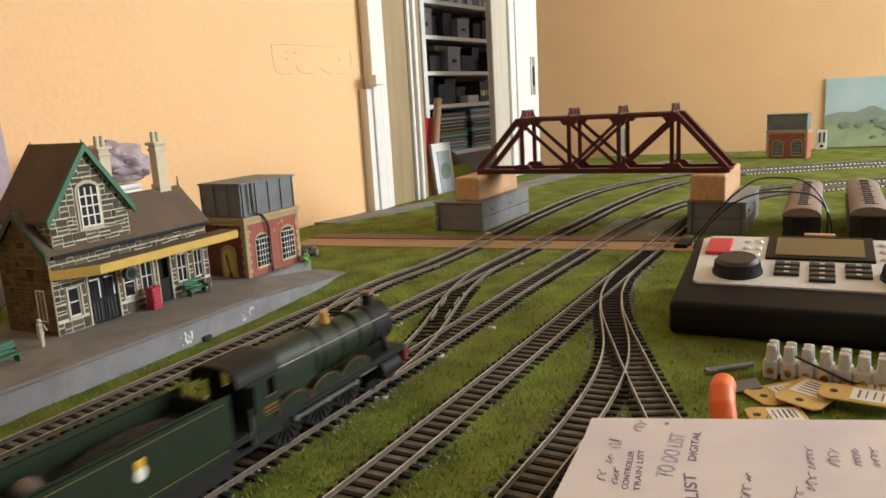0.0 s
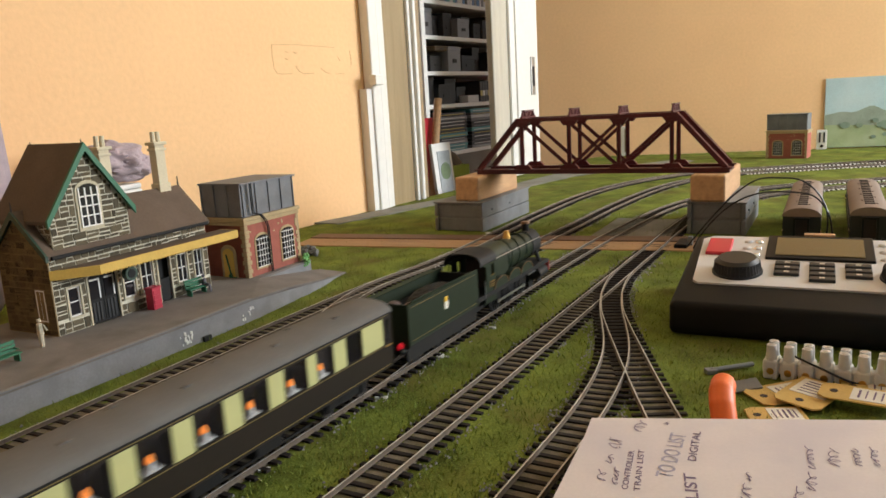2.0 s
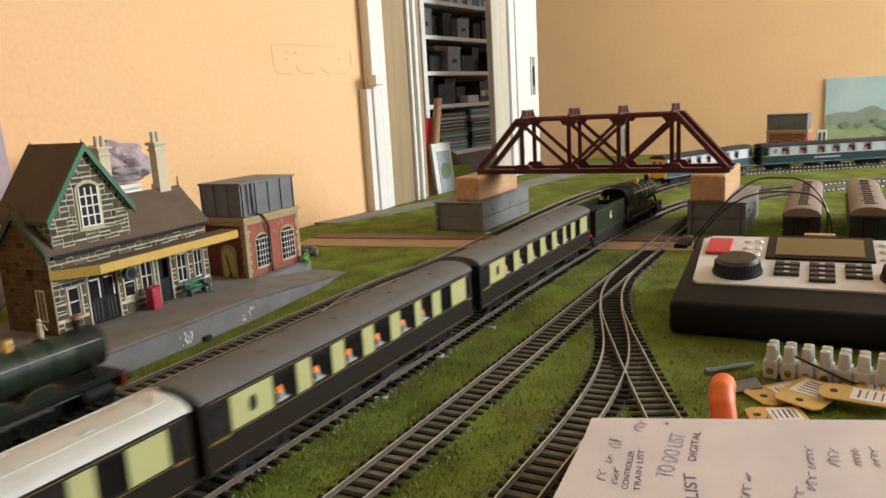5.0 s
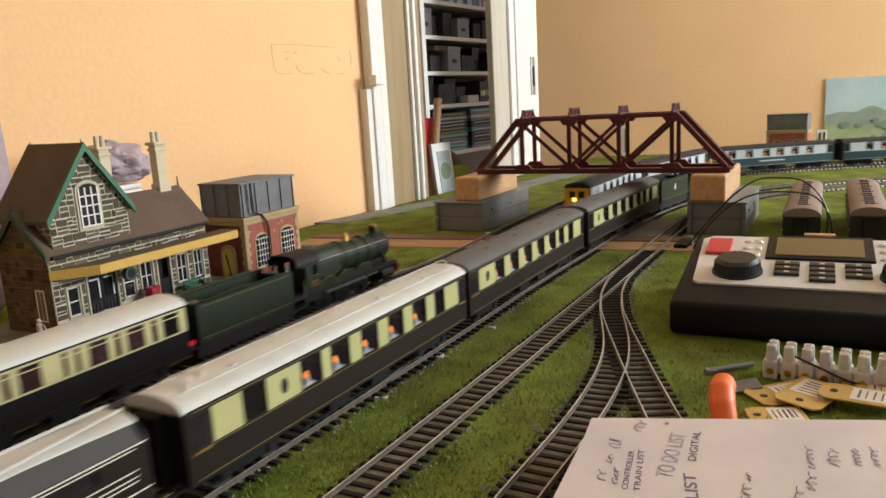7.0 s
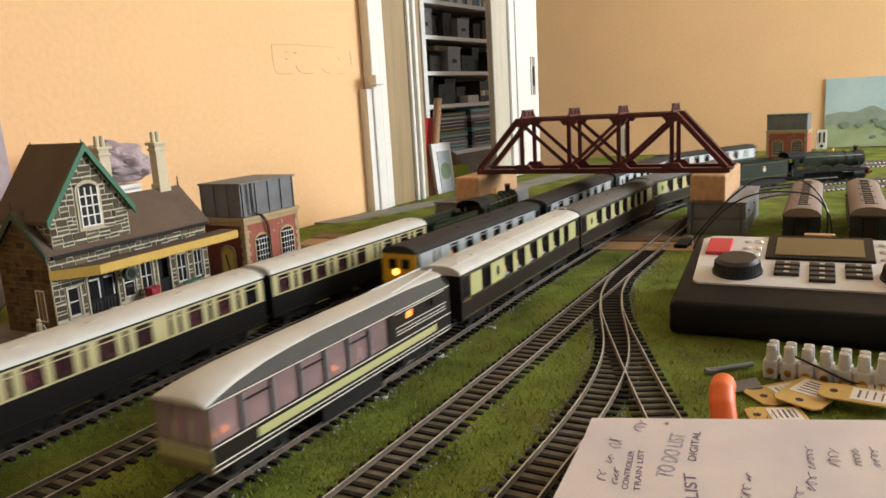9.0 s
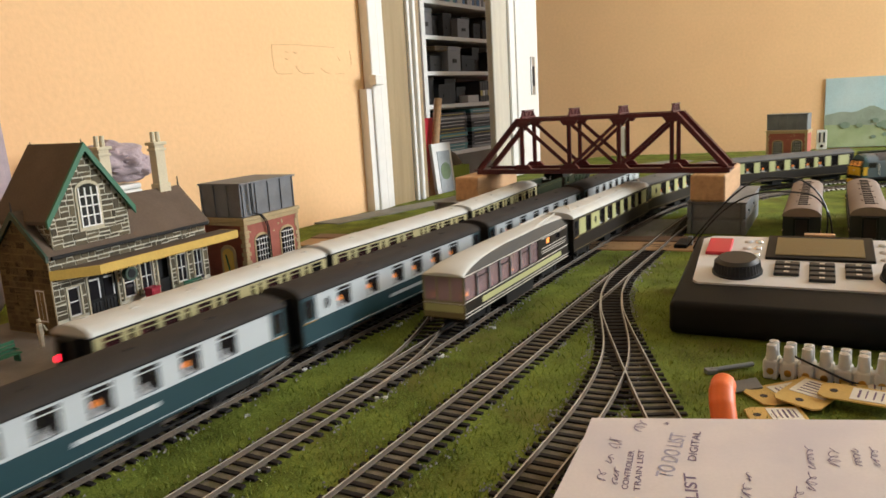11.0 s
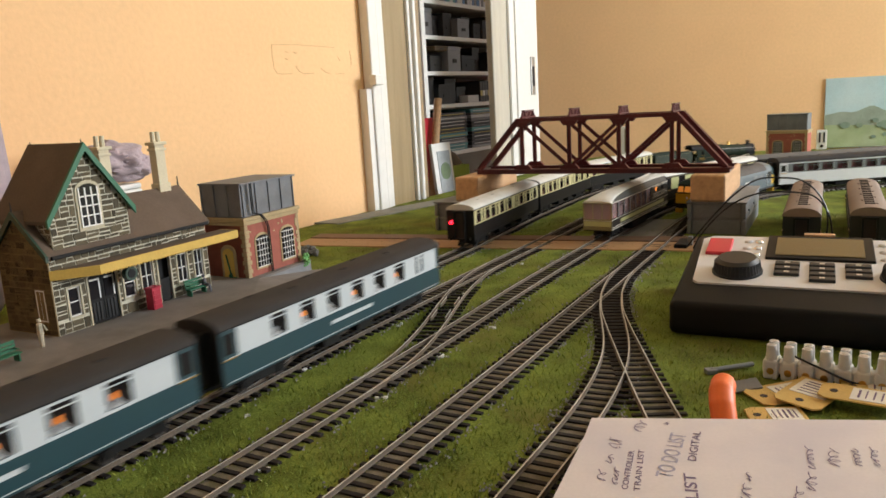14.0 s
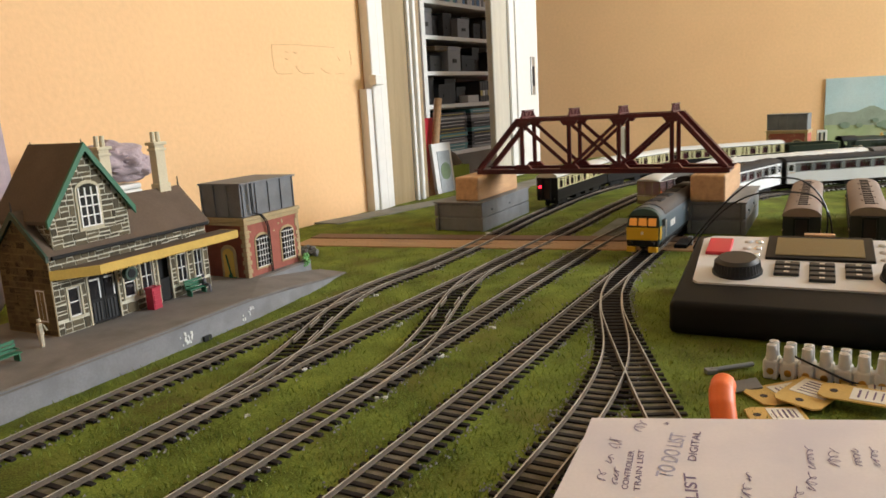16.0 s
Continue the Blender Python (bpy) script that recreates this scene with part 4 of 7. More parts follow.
tower = tower_building("water_tower", SC @ pose(-0.199, 0.741, PH, 0, 0, ST), "model red brick water tower with grey tank on the platform", 0.086, 0.056, 0.062, 0.035, "brick water towers")
bm = bmesh.new()
pts = [(0.012, 0.096), (0.012, 0.072), (0.013, 0.0655), (0.0175, 0.064), (0.024, 0.062), (0.030, 0.056), (0.033, 0.048), (0.0335, 0.0)]
for (a, b), (c, d) in zip(pts, pts[1:]):
    for dy in (-0.0012, 0.0012):
        rod(bm, (a + dy, -0.003, b), (c + dy, -0.003, d), 0.0006, seg=6)
part("downpipe", bm, M["soot"], tower, "black pipe looping down from the tank")
bm = bmesh.new()
for k in range(26):
    rod(bm, (0.0106, -0.003, 0.070 + k * 0.001), (0.0134, -0.003, 0.070 + k * 0.001), 0.0003, seg=4)
for k in range(30):
    rod(bm, (0.0322, -0.003, 0.002 + k * 0.0016), (0.0348, -0.003, 0.002 + k * 0.0016), 0.0003, seg=4)
part("ladder_rung", bm, M["soot"], tower)
bm = bmesh.new()
arch = [(0.014, 0.0)] + [(0.024 - 0.010 * math.cos(math.pi * i / 8), 0.026 + 0.008 * math.sin(math.pi * i / 8)) for i in range(9)] + [(0.034, 0.0)]
prism(bm, arch, "x", -0.0012, 0.001)
sd = part("door", bm, M["tan_dressing"], tower, "arched cream side door surround")
bm = bmesh.new()
arch = [(0.017, 0.0)] + [(0.024 - 0.007 * math.cos(math.pi * i / 8), 0.025 + 0.005 * math.sin(math.pi * i / 8)) for i in range(9)] + [(0.031, 0.0)]
prism(bm, arch, "x", -0.0016, -0.001)
part("door_leaf", bm, M["yellow_canopy"], sd, "brown door leaf")
far_hut = tower_building("water_tower", pose(0.781, 1.772, GROUND, 0, 0, -36), "small red brick water tower on the far grass", 0.088, 0.05, 0.066, 0.037, "brick water towers")

# ---- platform furniture ----
def bench(m, label):
    b = thing("bench", m, label, "bench", "green platform benches")
    boxpart("seat", b, M["green_paint"], -0.011, 0.011, -0.006, 0.0, 0.0058, 0.0068)
    for k in range(3):
        boxpart("back_slat", b, M["green_paint"], -0.011, 0.011, 0.0002 + 0.0004 * k, 0.0009 + 0.0004 * k, 0.0072 + k * 0.0027, 0.0094 + k * 0.0027)
    for x in (-0.0095, 0.0085):
        boxpart("leg", b, M["green_paint"], x, x + 0.001, -0.0055, 0.0005, 0, 0.0058)
        boxpart("arm", b, M["green_paint"], x, x + 0.001, -0.0055, 0.0005, 0.009, 0.0098)


def at_platform(x, y, turn=0.0):
    return PL @ pose(x, y, PH, 0, 0, turn)


bench(SB @ pose(0.137, -0.008, 0), "small green platform bench against the stone wall")
bench(SC @ pose(-0.317, 0.507, PH, 0, 0, ST + 4), "green plastic bench on the open platform")


def figurine(name, m, material, label, sitting=False):
    """A plain painted plastic figure, one mesh."""
    bm = bmesh.new()
    if sitting:
        rod(bm, (0, 0, 0.006), (0, 0.001, 0.0125), 0.0024, 0.002, 8)
        rod(bm, (0, 0, 0.007), (0, -0.006, 0.0065), 0.0018, 0.0014, 8)
        rod(bm, (0, -0.006, 0.0065), (0, -0.0065, 0.0), 0.0014, 0.0012, 8)
        top = (0, 0.001, 0.0148)
    else:
        rod(bm, (0, 0, 0), (0, 0, 0.010), 0.0016, 0.0021, 8)
        rod(bm, (0, 0, 0.010), (0, 0, 0.0185), 0.0026, 0.0021, 8)
        rod(bm, (0.0025, 0, 0.017), (0.0048, -0.001, 0.0125), 0.0009, 0.0008, 6)
        top = (0, 0, 0.0208)
    bmesh.ops.create_uvsphere(bm, u_segments=8, v_segments=6, radius=0.0017, matrix=Matrix.Translation(top))
    solid(name, bm, material, label, "model figure", "plain model figures", m=m, smooth=True)


M["figure_cream"] = shade("figure_cream", (0.55, 0.48, 0.36), 0.7, vary=0.3, scale=250, dirt=(0.10, 0.16, 0.10), dirt_amount=0.7)
M["figure_blue"] = shade("figure_dark", (0.10, 0.09, 0.10), 0.7, vary=0.3, scale=250, dirt=(0.04, 0.10, 0.16), dirt_amount=0.8)
figurine("model_figure", SC @ pose(-0.309, 0.545, PH, 0, 0, 20), M["figure_cream"], "tiny painted plastic figure standing by the wall")
figurine("model_figure", SB @ pose(0.147, -0.0115, 0.0005), M["figure_blue"], "tiny painted plastic figure seated on the bench", True)
chest = thing("slot_machine", SB @ pose(0.086, -0.011, 0, 0, 0, 8), "small red platform machine standing by the wall", "machine")
boxpart("body", chest, M["red_plastic"], -0.0055, 0.0055, -0.004, 0.004, 0, 0.0185, 0.0005)
boxpart("cap", chest, M["red_plastic"], -0.0062, 0.0062, -0.0046, 0.0046, 0.0185, 0.0200, 0.0004)
for k in range(4):
    boxpart("panel", chest, M["red_plastic"], -0.0045, 0.0045, -0.0046, -0.0038, 0.0015 + k * 0.0042, 0.0046 + k * 0.0042, 0.0003)
trolley = thing("sack_truck", SC @ pose(-0.217, 0.752, PH, 0, 0, ST), "green two-wheeled luggage sack truck leaning by the tower", "trolley")
for x in (-0.004, 0.004):
    rodpart("handle", trolley, M["green_paint"], (x, 0.0, 0.0), (x, 0.005, 0.024), 0.0007)
    rodpart("wheel", trolley, M["green_paint"], (x * 1.2, 0, 0.0022), (x * 1.5, 0, 0.0022), 0.0022)
for k in range(4):
    rodpart("rung", trolley, M["green_paint"], (-0.004, 0.001 + k * 0.0012, 0.004 + k * 0.005), (0.004, 0.001 + k * 0.0012, 0.004 + k * 0.005), 0.0005)
boxpart("toe_plate", trolley, M["green_paint"], -0.0045, 0.0045, -0.006, 0, 0.0, 0.0008)
bush = bmesh.new()
r = random.Random(8)
for _ in range(60):
    bmesh.ops.create_icosphere(bush, subdivisions=1, radius=r.uniform(0.0008, 0.002), matrix=Matrix.Translation((r.gauss(0, 0.002), r.gauss(0, 0.002), r.uniform(0.001, 0.014))))
solid("shrub", bush, shade("pale_green_foam", (0.2, 0.45, 0.16), 0.9, vary=0.3, scale=200), "pale green foam shrub at the tower's corner", "plant", m=SC @ pose(-0.153, 0.813, PH - 0.006))
logs = thing("coal_stack", pose(-0.166, 0.90, GROUND, 0, 0, -18), "small heap of grey coal sacks on bare board", "heap")
for k in range(9):
    bm = bmesh.new()
    bmesh.ops.create_icosphere(bm, subdivisions=1, radius=0.005, matrix=Matrix.LocRotScale((-0.014 + 0.006 * (k % 5), 0.004 * (k // 5), 0.0045 + 0.004 * (k // 5)), Euler((k, k * 2, 0)), (1.2, 0.9, 0.7)))
    part("sack", bm, M["support_grey"], logs)

# cloth and white box on the far side of the platform
bm = bmesh.new()
bmesh.ops.create_icosphere(bm, subdivisions=5, radius=1)
for v in bm.verts:
    p = v.co.copy()
    k = 1 + 0.22 * noise.noise(p * 2.1) + 0.16 * abs(noise.noise(p * 3.5)) - 0.13 * abs(noise.noise(p * 6 + Vector((3, 1, 0))))
    v.co = Vector((p.x * 0.038 * k, p.y * 0.025 * k, max(p.z, -0.75) * 0.023 * k))
solid("cloth", bm, M["cloth"], "crumpled grey and pink cloth lying over a box", "cloth", m=pose(-0.346, 0.80, 0.128, 0, 8, 30), smooth=True)
whitebox = thing("white_box", pose(-0.353, 0.80, GROUND, 0, 0, ST), "plain white plastic box behind the station", "box")
boxpart("body", whitebox, M["white_paint"], -0.026, 0.026, -0.02, 0.02, 0, 0.104, 0.003)
boxpart("lid", whitebox, M["white_paint"], -0.0235, 0.0235, -0.0215, 0.0215, 0.104, 0.110, 0.002)
bm = bmesh.new()
bmesh.ops.create_icosphere(bm, subdivisions=4, radius=1)
for v in bm.verts:
    p = v.co.copy()
    k = 1 + 0.25 * noise.noise(p * 2.4 + Vector((5, 0, 0))) + 0.1 * noise.noise(p * 6)
    v.co = Vector((p.x * 0.034 * k, p.y * 0.022 * k, max(p.z * 0.04, -0.0995 if p.z < -0.6 else p.z) * k)) if p.z > -0.6 else Vector((p.x * 0.034 * k, p.y * 0.022 * k, -0.024 - (-0.6 - p.z) * 0.19))
solid("cloth", bm, M["cloth"], "crumpled grey and pink cloth hanging beside the station", "cloth", m=pose(-0.437, 0.70, 0.095), smooth=True)


# ---- girder bridge on timber blocks ----
BR = pose(0.055, 1.05, 0.0695, 0, 0, -27.1)
bridge = thing("girder_bridge", BR, "maroon plastic lattice girder bridge spanning the tracks", "bridge")
PANELS = (0.0685, 0.1345, 0.200, 0.266)
BL, BW, BH = 0.334, 0.05, 0.070


def member(name, a, b, y, w=0.0045, d=0.004, parent=None):
    """A flat girder from (x, z) to (x, z) in a truss at depth y."""
    a, b = Vector((a[0], y, a[1])), Vector((b[0], y, b[1]))
    bm = bmesh.new()
    v = b - a
    m = Matrix.Translation(a) @ v.to_track_quat("X", "Z").to_matrix().to_4x4()
    box(bm, 0, v.length, -d / 2, d / 2, -w / 2, w / 2, m, 0.0004)
    for s in (-1, 1):
        box(bm, 0, v.length, -d * 0.75, -d / 2, s * w / 2 - 0.0005, s * w / 2 + 0.0005, m)
    part(name, bm, M["maroon"], parent)


for y in (0.0, BW):
    truss = boxpart("lattice_truss", bridge, M["maroon"], 0.0, BL, y - 0.002, y + 0.002, 0.0, 0.005, 0.0004)
    boxpart("bottom_flange", truss, M["maroon"], -0.003, BL + 0.003, y - 0.0045, y + 0.0045, 0.0052, 0.0066, 0.0003)
    boxpart("top_chord", truss, M["maroon"], PANELS[0] - 0.006, PANELS[3] + 0.006, y - 0.0035, y + 0.0035, BH, BH + 0.005, 0.0005)
    member("end_post", (0.004, 0.006), (PANELS[0] - 0.004, BH + 0.003), y, 0.006, 0.0065, truss)
    member("end_post", (BL - 0.004, 0.006), (PANELS[3] + 0.004, BH + 0.003), y, 0.006, 0.0065, truss)
    for x in PANELS:
        member("vertical_post", (x, 0.006), (x, BH), y, 0.0042, 0.004, truss)
        bm = bmesh.new()
        prism(bm, [(x - 0.013, 0.0066), (x + 0.013, 0.0066), (x + 0.008, 0.0125), (x - 0.008, 0.0125)], "y", y - 0.003, y + 0.003)
        part("gusset", bm, M["maroon"], truss)
        bm = bmesh.new()
        prism(bm, [(x - 0.012, BH), (x + 0.012, BH), (x + 0.007, BH - 0.006), (x - 0.007, BH - 0.006)], "y", y - 0.003, y + 0.003)
        part("gusset", bm, M["maroon"], truss)
    for a, b in ((PANELS[0], PANELS[1]), (PANELS[3], PANELS[2]), (PANELS[1], PANELS[2]), (PANELS[2], PANELS[1])):
        member("diagonal", (a, BH - 0.002), (b, 0.009), y, 0.0036, 0.003, truss)
for x in PANELS:
    z0, z1 = BH + 0.005, BH + 0.0155
    arch = boxpart("portal_arch", bridge, M["maroon"], x - 0.0016, x + 0.0016, -0.002, BW + 0.002, z0 - 0.0002, z0 + 0.0016)
    boxpart("portal_top", arch, M["maroon"], x - 0.0022, x + 0.0022, 0.006, BW - 0.006, z1 - 0.0016, z1)
    for a, b in ((0.0, 0.008), (0.0135, 0.0105), (0.0165, 0.0235), (0.0265, 0.033), (0.0395, 0.0365), (BW, BW - 0.008)):
        bm = bmesh.new()
        rod(bm, (x, a, z0 + 0.001), (x, b, z1 - 0.001), 0.0017, seg=6)
        part("lattice_bar", bm, M["maroon"], arch)
    for a, b in ((0.009, 0.022), (0.022, 0.009), (0.028, 0.041), (0.041, 0.028)):
        bm = bmesh.new()
        rod(bm, (x, a, z0 + 0.001), (x, b, z1 - 0.001), 0.0012, seg=6)
        part("lattice_bar", bm, M["maroon"], arch)
bm = bmesh.new()
box(bm, 0.0, BL, 0.0, BW, 0.001, 0.003)
part("deck", bm, M["maroon"], bridge)


def support(m, w, d, h, label):
    s = thing("bridge_support", m, label, "bridge pier", "bridge supports")
    boxpart("core", s, M["support_grey"], -w + 0.003, -0.003, 0.003, d - 0.003, 0, h, 0.0005)
    for z0, z1 in ((0.0, h / 2 - 0.0006), (h / 2 + 0.0006, h)):
        boxpart("side_panel", s, M["support_grey"], -0.003, 0.0005, 0.0, d, z0, z1, 0.0005)
        boxpart("side_panel", s, M["support_grey"], -w, -w + 0.003, 0.0, d, z0, z1, 0.0005)
        boxpart("end_panel", s, M["support_grey"], -w + 0.005, -0.005, 0.0012, 0.004, z0 + 0.001, z1 - 0.001, 0.0005)
        for x in (-w, -0.0035):
            boxpart("flange", s, M["support_grey"], x - 0.0005, x + 0.0045, -0.002, 0.001, z0 + 0.001, z1 - 0.001, 0.0006)
    boxpart("lid", s, M["support_grey"], -w - 0.002, 0.002, -0.002, d + 0.002, h, h + 0.0022, 0.0005)
    for y in (0.03, d * 0.55):
        rodpart("bolt", s, M["soot"], (0.0, y, h * 0.7), (0.0016, y, h * 0.7), 0.0012, seg=8)


def timber_block(m, w, d, h, label):
    bm = bmesh.new()
    box(bm, -w, 0, 0, d, 0, h, None, 0.003)
    solid("timber_block", bm, M["timber"], label, "wooden block", "sawn timber blocks", m=m)


LS = pose(0.056, 0.998, GROUND, 0, 0, -28.5)
support(LS, 0.072, 0.17, 0.0385, "grey plastic bridge pier under a timber block")
timber_block(LS @ pose(-0.008, 0.008, 0.0407), 0.036, 0.14, 0.0332, "sawn pine block on a grey pier carrying the bridge")
RS = pose(0.3615, 0.872, GROUND, 0, 0, -28.5)
support(RS, 0.066, 0.155, 0.0385, "grey plastic bridge pier beside the controller")
timber_block(RS @ pose(-0.022, -0.004, 0.0407), 0.041, 0.145, 0.0332, "sawn pine block on a grey pier, bridge end resting on it")

# ---- controller ----
CT = pose(0.165, 0.522, GROUND, 0, 0, -27)
ctl = thing("train_controller", CT, "black and grey digital train controller with knob, keys and display", "controller")
ZF, ZR, CD, CW = 0.026, 0.048, 0.15, 0.19
TILT = math.degrees(math.atan2(ZR - ZF, CD))
bm = bmesh.new()
vs = prism(bm, [(0.0, 0.004), (0.006, 0.0), (CD - 0.004, 0.0), (CD, 0.006), (CD, ZR), (0.0, ZF)], "x", -0.003, CW + 0.003)
bmesh.ops.bevel(bm, geom=list(bm.edges), offset=0.0045, segments=4, affect="EDGES", profile=0.5)
part("case", bm, M["ctl_body"], ctl, "dark brown-black plastic case", smooth=True)


def on_panel(x, y, lift=0.0):
    return Matrix.Translation((x, y, ZF + (ZR - ZF) * y / CD + lift)) @ pose(0, 0, 0, TILT, 0, 0)


bm = bmesh.new()
prism(bm, [(0.012, -0.055), (0.170, -0.055), (0.173, 0.05), (0.168, 0.053), (0.012, 0.053), (0.004, 0.045), (0.008, -0.05)], "z", -0.001, 0.0016)
bmesh.ops.transform(bm, matrix=on_panel(0.0, 0.091), verts=bm.verts)
panel = part("panel", bm, M["ctl_top"], ctl, "warm grey control panel")


def key(name, mat, x0, x1, y0, y1, h, bevel=0.0006, label="", base=0.0014):
    bm = bmesh.new()
    xc, yc = (x0 + x1) / 2, (y0 + y1) / 2
    box(bm, x0 - xc, x1 - xc, y0 - yc, y1 - yc, base - 0.001, base + h, on_panel(xc, yc), bevel)
    return part(name, bm, M[mat], ctl, label)


key("stop_key", "red_key", 0.010, 0.029, 0.096, 0.131, 0.003, 0.001, "red stop key")
for cx in (0.038, 0.152):
    knob = None
    bm = bmesh.new()
    for r0, r1, z0, z1 in ((0.0185, 0.0185, 0.0012, 0.003), (0.0172, 0.016, 0.003, 0.011), (0.016, 0.0135, 0.011, 0.0135)):
        bmesh.ops.create_cone(bm, cap_ends=True, segments=36, radius1=r0, radius2=r1, depth=z1 - z0, matrix=on_panel(cx, 0.062) @ Matrix.Translation((0, 0, (z0 + z1) / 2)))
    knob = part("knob", bm, M["black"], ctl, "ribbed black control knob", smooth=True)
    bm = bmesh.new()
    for k in range(40):
        a = 2 * math.pi * k / 40
        rod(bm, (0.0168 * math.cos(a), 0.0168 * math.sin(a), 0.0035), (0.016 * math.cos(a), 0.016 * math.sin(a), 0.0105), 0.0007, seg=5)
    bmesh.ops.transform(bm, matrix=on_panel(cx, 0.062), verts=bm.verts)
    part("grip_rib", bm, M["black"], knob)
key("display_bezel", "ctl_body", 0.056, 0.133, 0.090, 0.144, 0.0022, 0.001, "dark display bezel")
key("display", "lcd", 0.063, 0.126, 0.096, 0.137, 0.0006, 0.0, "olive grey display", base=0.0036)
key("badge", "timber", 0.083, 0.106, 0.1445, 0.150, 0.003, 0.0005, "small copper-coloured badge")
for c, (x0, rows) in enumerate(((0.064, 3), (0.088, 4), (0.112, 3))):
    for k in range(rows):
        y1 = 0.083 - 0.0095 * k
        kk = key("keypad_key", "black", x0 + 0.001 * k * 0, x0 + 0.0175, y1 - 0.0068, y1, 0.0026, 0.0007)
        bm = bmesh.new()
        box(bm, -0.0018, 0.0018, -0.001, 0.001, 0.0041, 0.0043, on_panel(x0 + 0.0087, y1 - 0.0034))
        part("key_mark", bm, M["label"], kk)
for x in (0.041, 0.049, 0.1395, 0.1475):
    for k in range(3):
        bm = bmesh.new()
        bmesh.ops.create_uvsphere(bm, u_segments=12, v_segments=8, radius=0.0036, matrix=on_panel(x, 0.098 + 0.016 * k, 0.0014) @ Matrix.Diagonal((1, 1, 0.6, 1)))
        part("round_key", bm, M["chrome"] if x in (0.049, 0.138) else M["ctl_top"], ctl, "small round key", smooth=True)


def text_mesh(words, size):
    cu = bpy.data.curves.new("writing", "FONT")
    cu.body, cu.size, cu.offset = words, size, size * 0.012
    ob = bpy.data.objects.new("writing", cu)
    scene.collection.objects.link(ob)
    bpy.context.view_layer.update()
    me = bpy.data.meshes.new_from_object(ob.evaluated_get(bpy.context.evaluated_depsgraph_get()))
    bpy.data.objects.remove(ob)
    return me


# ---- things before the controller ----
def tube(name, pts, r, mat, label, category, n=10):
    o = np.array(pts, float)
    bm = bmesh.new()
    d2, s = dense([tuple(p) for p in o], n)
    for a, b in zip(d2, d2[1:]):
        rod(bm, a, b, r, seg=7)
    return solid(name, bm, mat, label, category, smooth=True)


tube("wire", [(0.272, 0.815, -0.003), (0.278, 0.811, 0.007), (0.296, 0.802, 0.033), (0.316, 0.792, 0.058), (0.336, 0.782, 0.074), (0.355, 0.772, 0.076), (0.374, 0.762, 0.073), (0.389, 0.755, 0.058), (0.396, 0.751, 0.038), (0.395, 0.752, 0.0), (0.395, 0.752, -0.0045)], 0.0009, M["wire"], "black wire looping over the parked coaches", "wire")
tube("wire", [(0.279, 0.811, -0.003), (0.286, 0.807, 0.013), (0.311, 0.794, 0.045), (0.336, 0.782, 0.059), (0.365, 0.767, 0.061), (0.384, 0.757, 0.057), (0.396, 0.751, 0.041), (0.401, 0.749, 0.017), (0.402, 0.748, -0.0045)], 0.0009, M["wire"], "thin black wire beside another loop", "wire")

strip = thing("terminal_strip", pose(0.1955, 0.4385, GROUND, 0, 0, -34), "white translucent nylon screw terminal strip", "terminal strip")
boxpart("spine", strip, M["nylon"], 0.0, 0.112, -0.004, 0.006, 0.0035, 0.011, 0.001)
for k in range(11):
    x = 0.005 + k * 0.0099
    cell = boxpart("cell", strip, M["nylon"], x - 0.0042, x + 0.0042, -0.0065, 0.0085, 0.0, 0.0125, 0.0014)
    for y in (-0.003, 0.005):
        rodpart("screw_tower", cell, M["nylon"], (x, y, 0.012), (x, y, 0.0215), 0.0033, 0.0029, 12)
        rodpart("screw_hole", cell, M["steel"], (x, y, 0.0213), (x, y, 0.0217), 0.0019, seg=10)
    rodpart("wire_hole", cell, M["brass"], (x, -0.0067, 0.0055), (x, -0.006, 0.0055), 0.0022, seg=10)
tube("wire", [(0.208, 0.424, 0.012), (0.218, 0.412, 0.008), (0.234, 0.404, 0.001), (0.262, 0.394, -0.002), (0.3, 0.38, -0.003)], 0.0007, M["wire"], "short thin dark wire at the terminal strip", "wire")


def tag_card(x, y, z, turn, w, d, label, tip=2):
    t = thing("card_tag", pose(x, y, z, tip, -1, turn), label, "tag", "yellow card tags")
    bm = bmesh.new()
    prism(bm, [(0, 0.003), (0.004, 0), (w, 0), (w, d), (0.004, d), (0, d - 0.003)], "z", 0, 0.0009)
    part("card", bm, M["brass_tag"], t)
    boxpart("sticker", t, M["label"], w * 0.38, w * 0.92, d * 0.12, d * 0.88, 0.0009, 0.0012)
    r = random.Random(int(turn * 10))
    for k in range(5):
        u = w * (0.46 + 0.09 * k)
        boxpart("bar_mark", t, M["ink"], u, u + r.uniform(0.0004, 0.0012), d * 0.25, d * 0.75, 0.0012, 0.0014)
    rodpart("hole", t, M["interior"], (w * 0.17, d * 0.5, 0.0008), (w * 0.17, d * 0.5, 0.00105), 0.0022, seg=14)


tag_card(0.176, 0.388, GROUND + 0.001, 14, 0.040, 0.024, "yellow card tag with a white barcode sticker")
tag_card(0.197, 0.374, GROUND + 0.003, 40, 0.040, 0.026, "yellow card tag with printed sticker", 3)
tag_card(0.203, 0.388, GROUND + 0.006, -38, 0.042, 0.019, "tilted yellow card tag lying on others", 5)
tag_card(0.222, 0.398, GROUND + 0.004, -30, 0.036, 0.016, "yellow card tag with pale sticker", 2)
tag_card(0.160, 0.370, GROUND + 0.0005, -8, 0.03, 0.02, "yellow card tag half under the paper", 0)
bm = bmesh.new()
pts = [(0.1435, 0.366, 0.0), (0.144, 0.371, 0.0075), (0.146, 0.377, 0.0125), (0.149, 0.383, 0.0135)]
prof = [Vector(p) for p in pts]
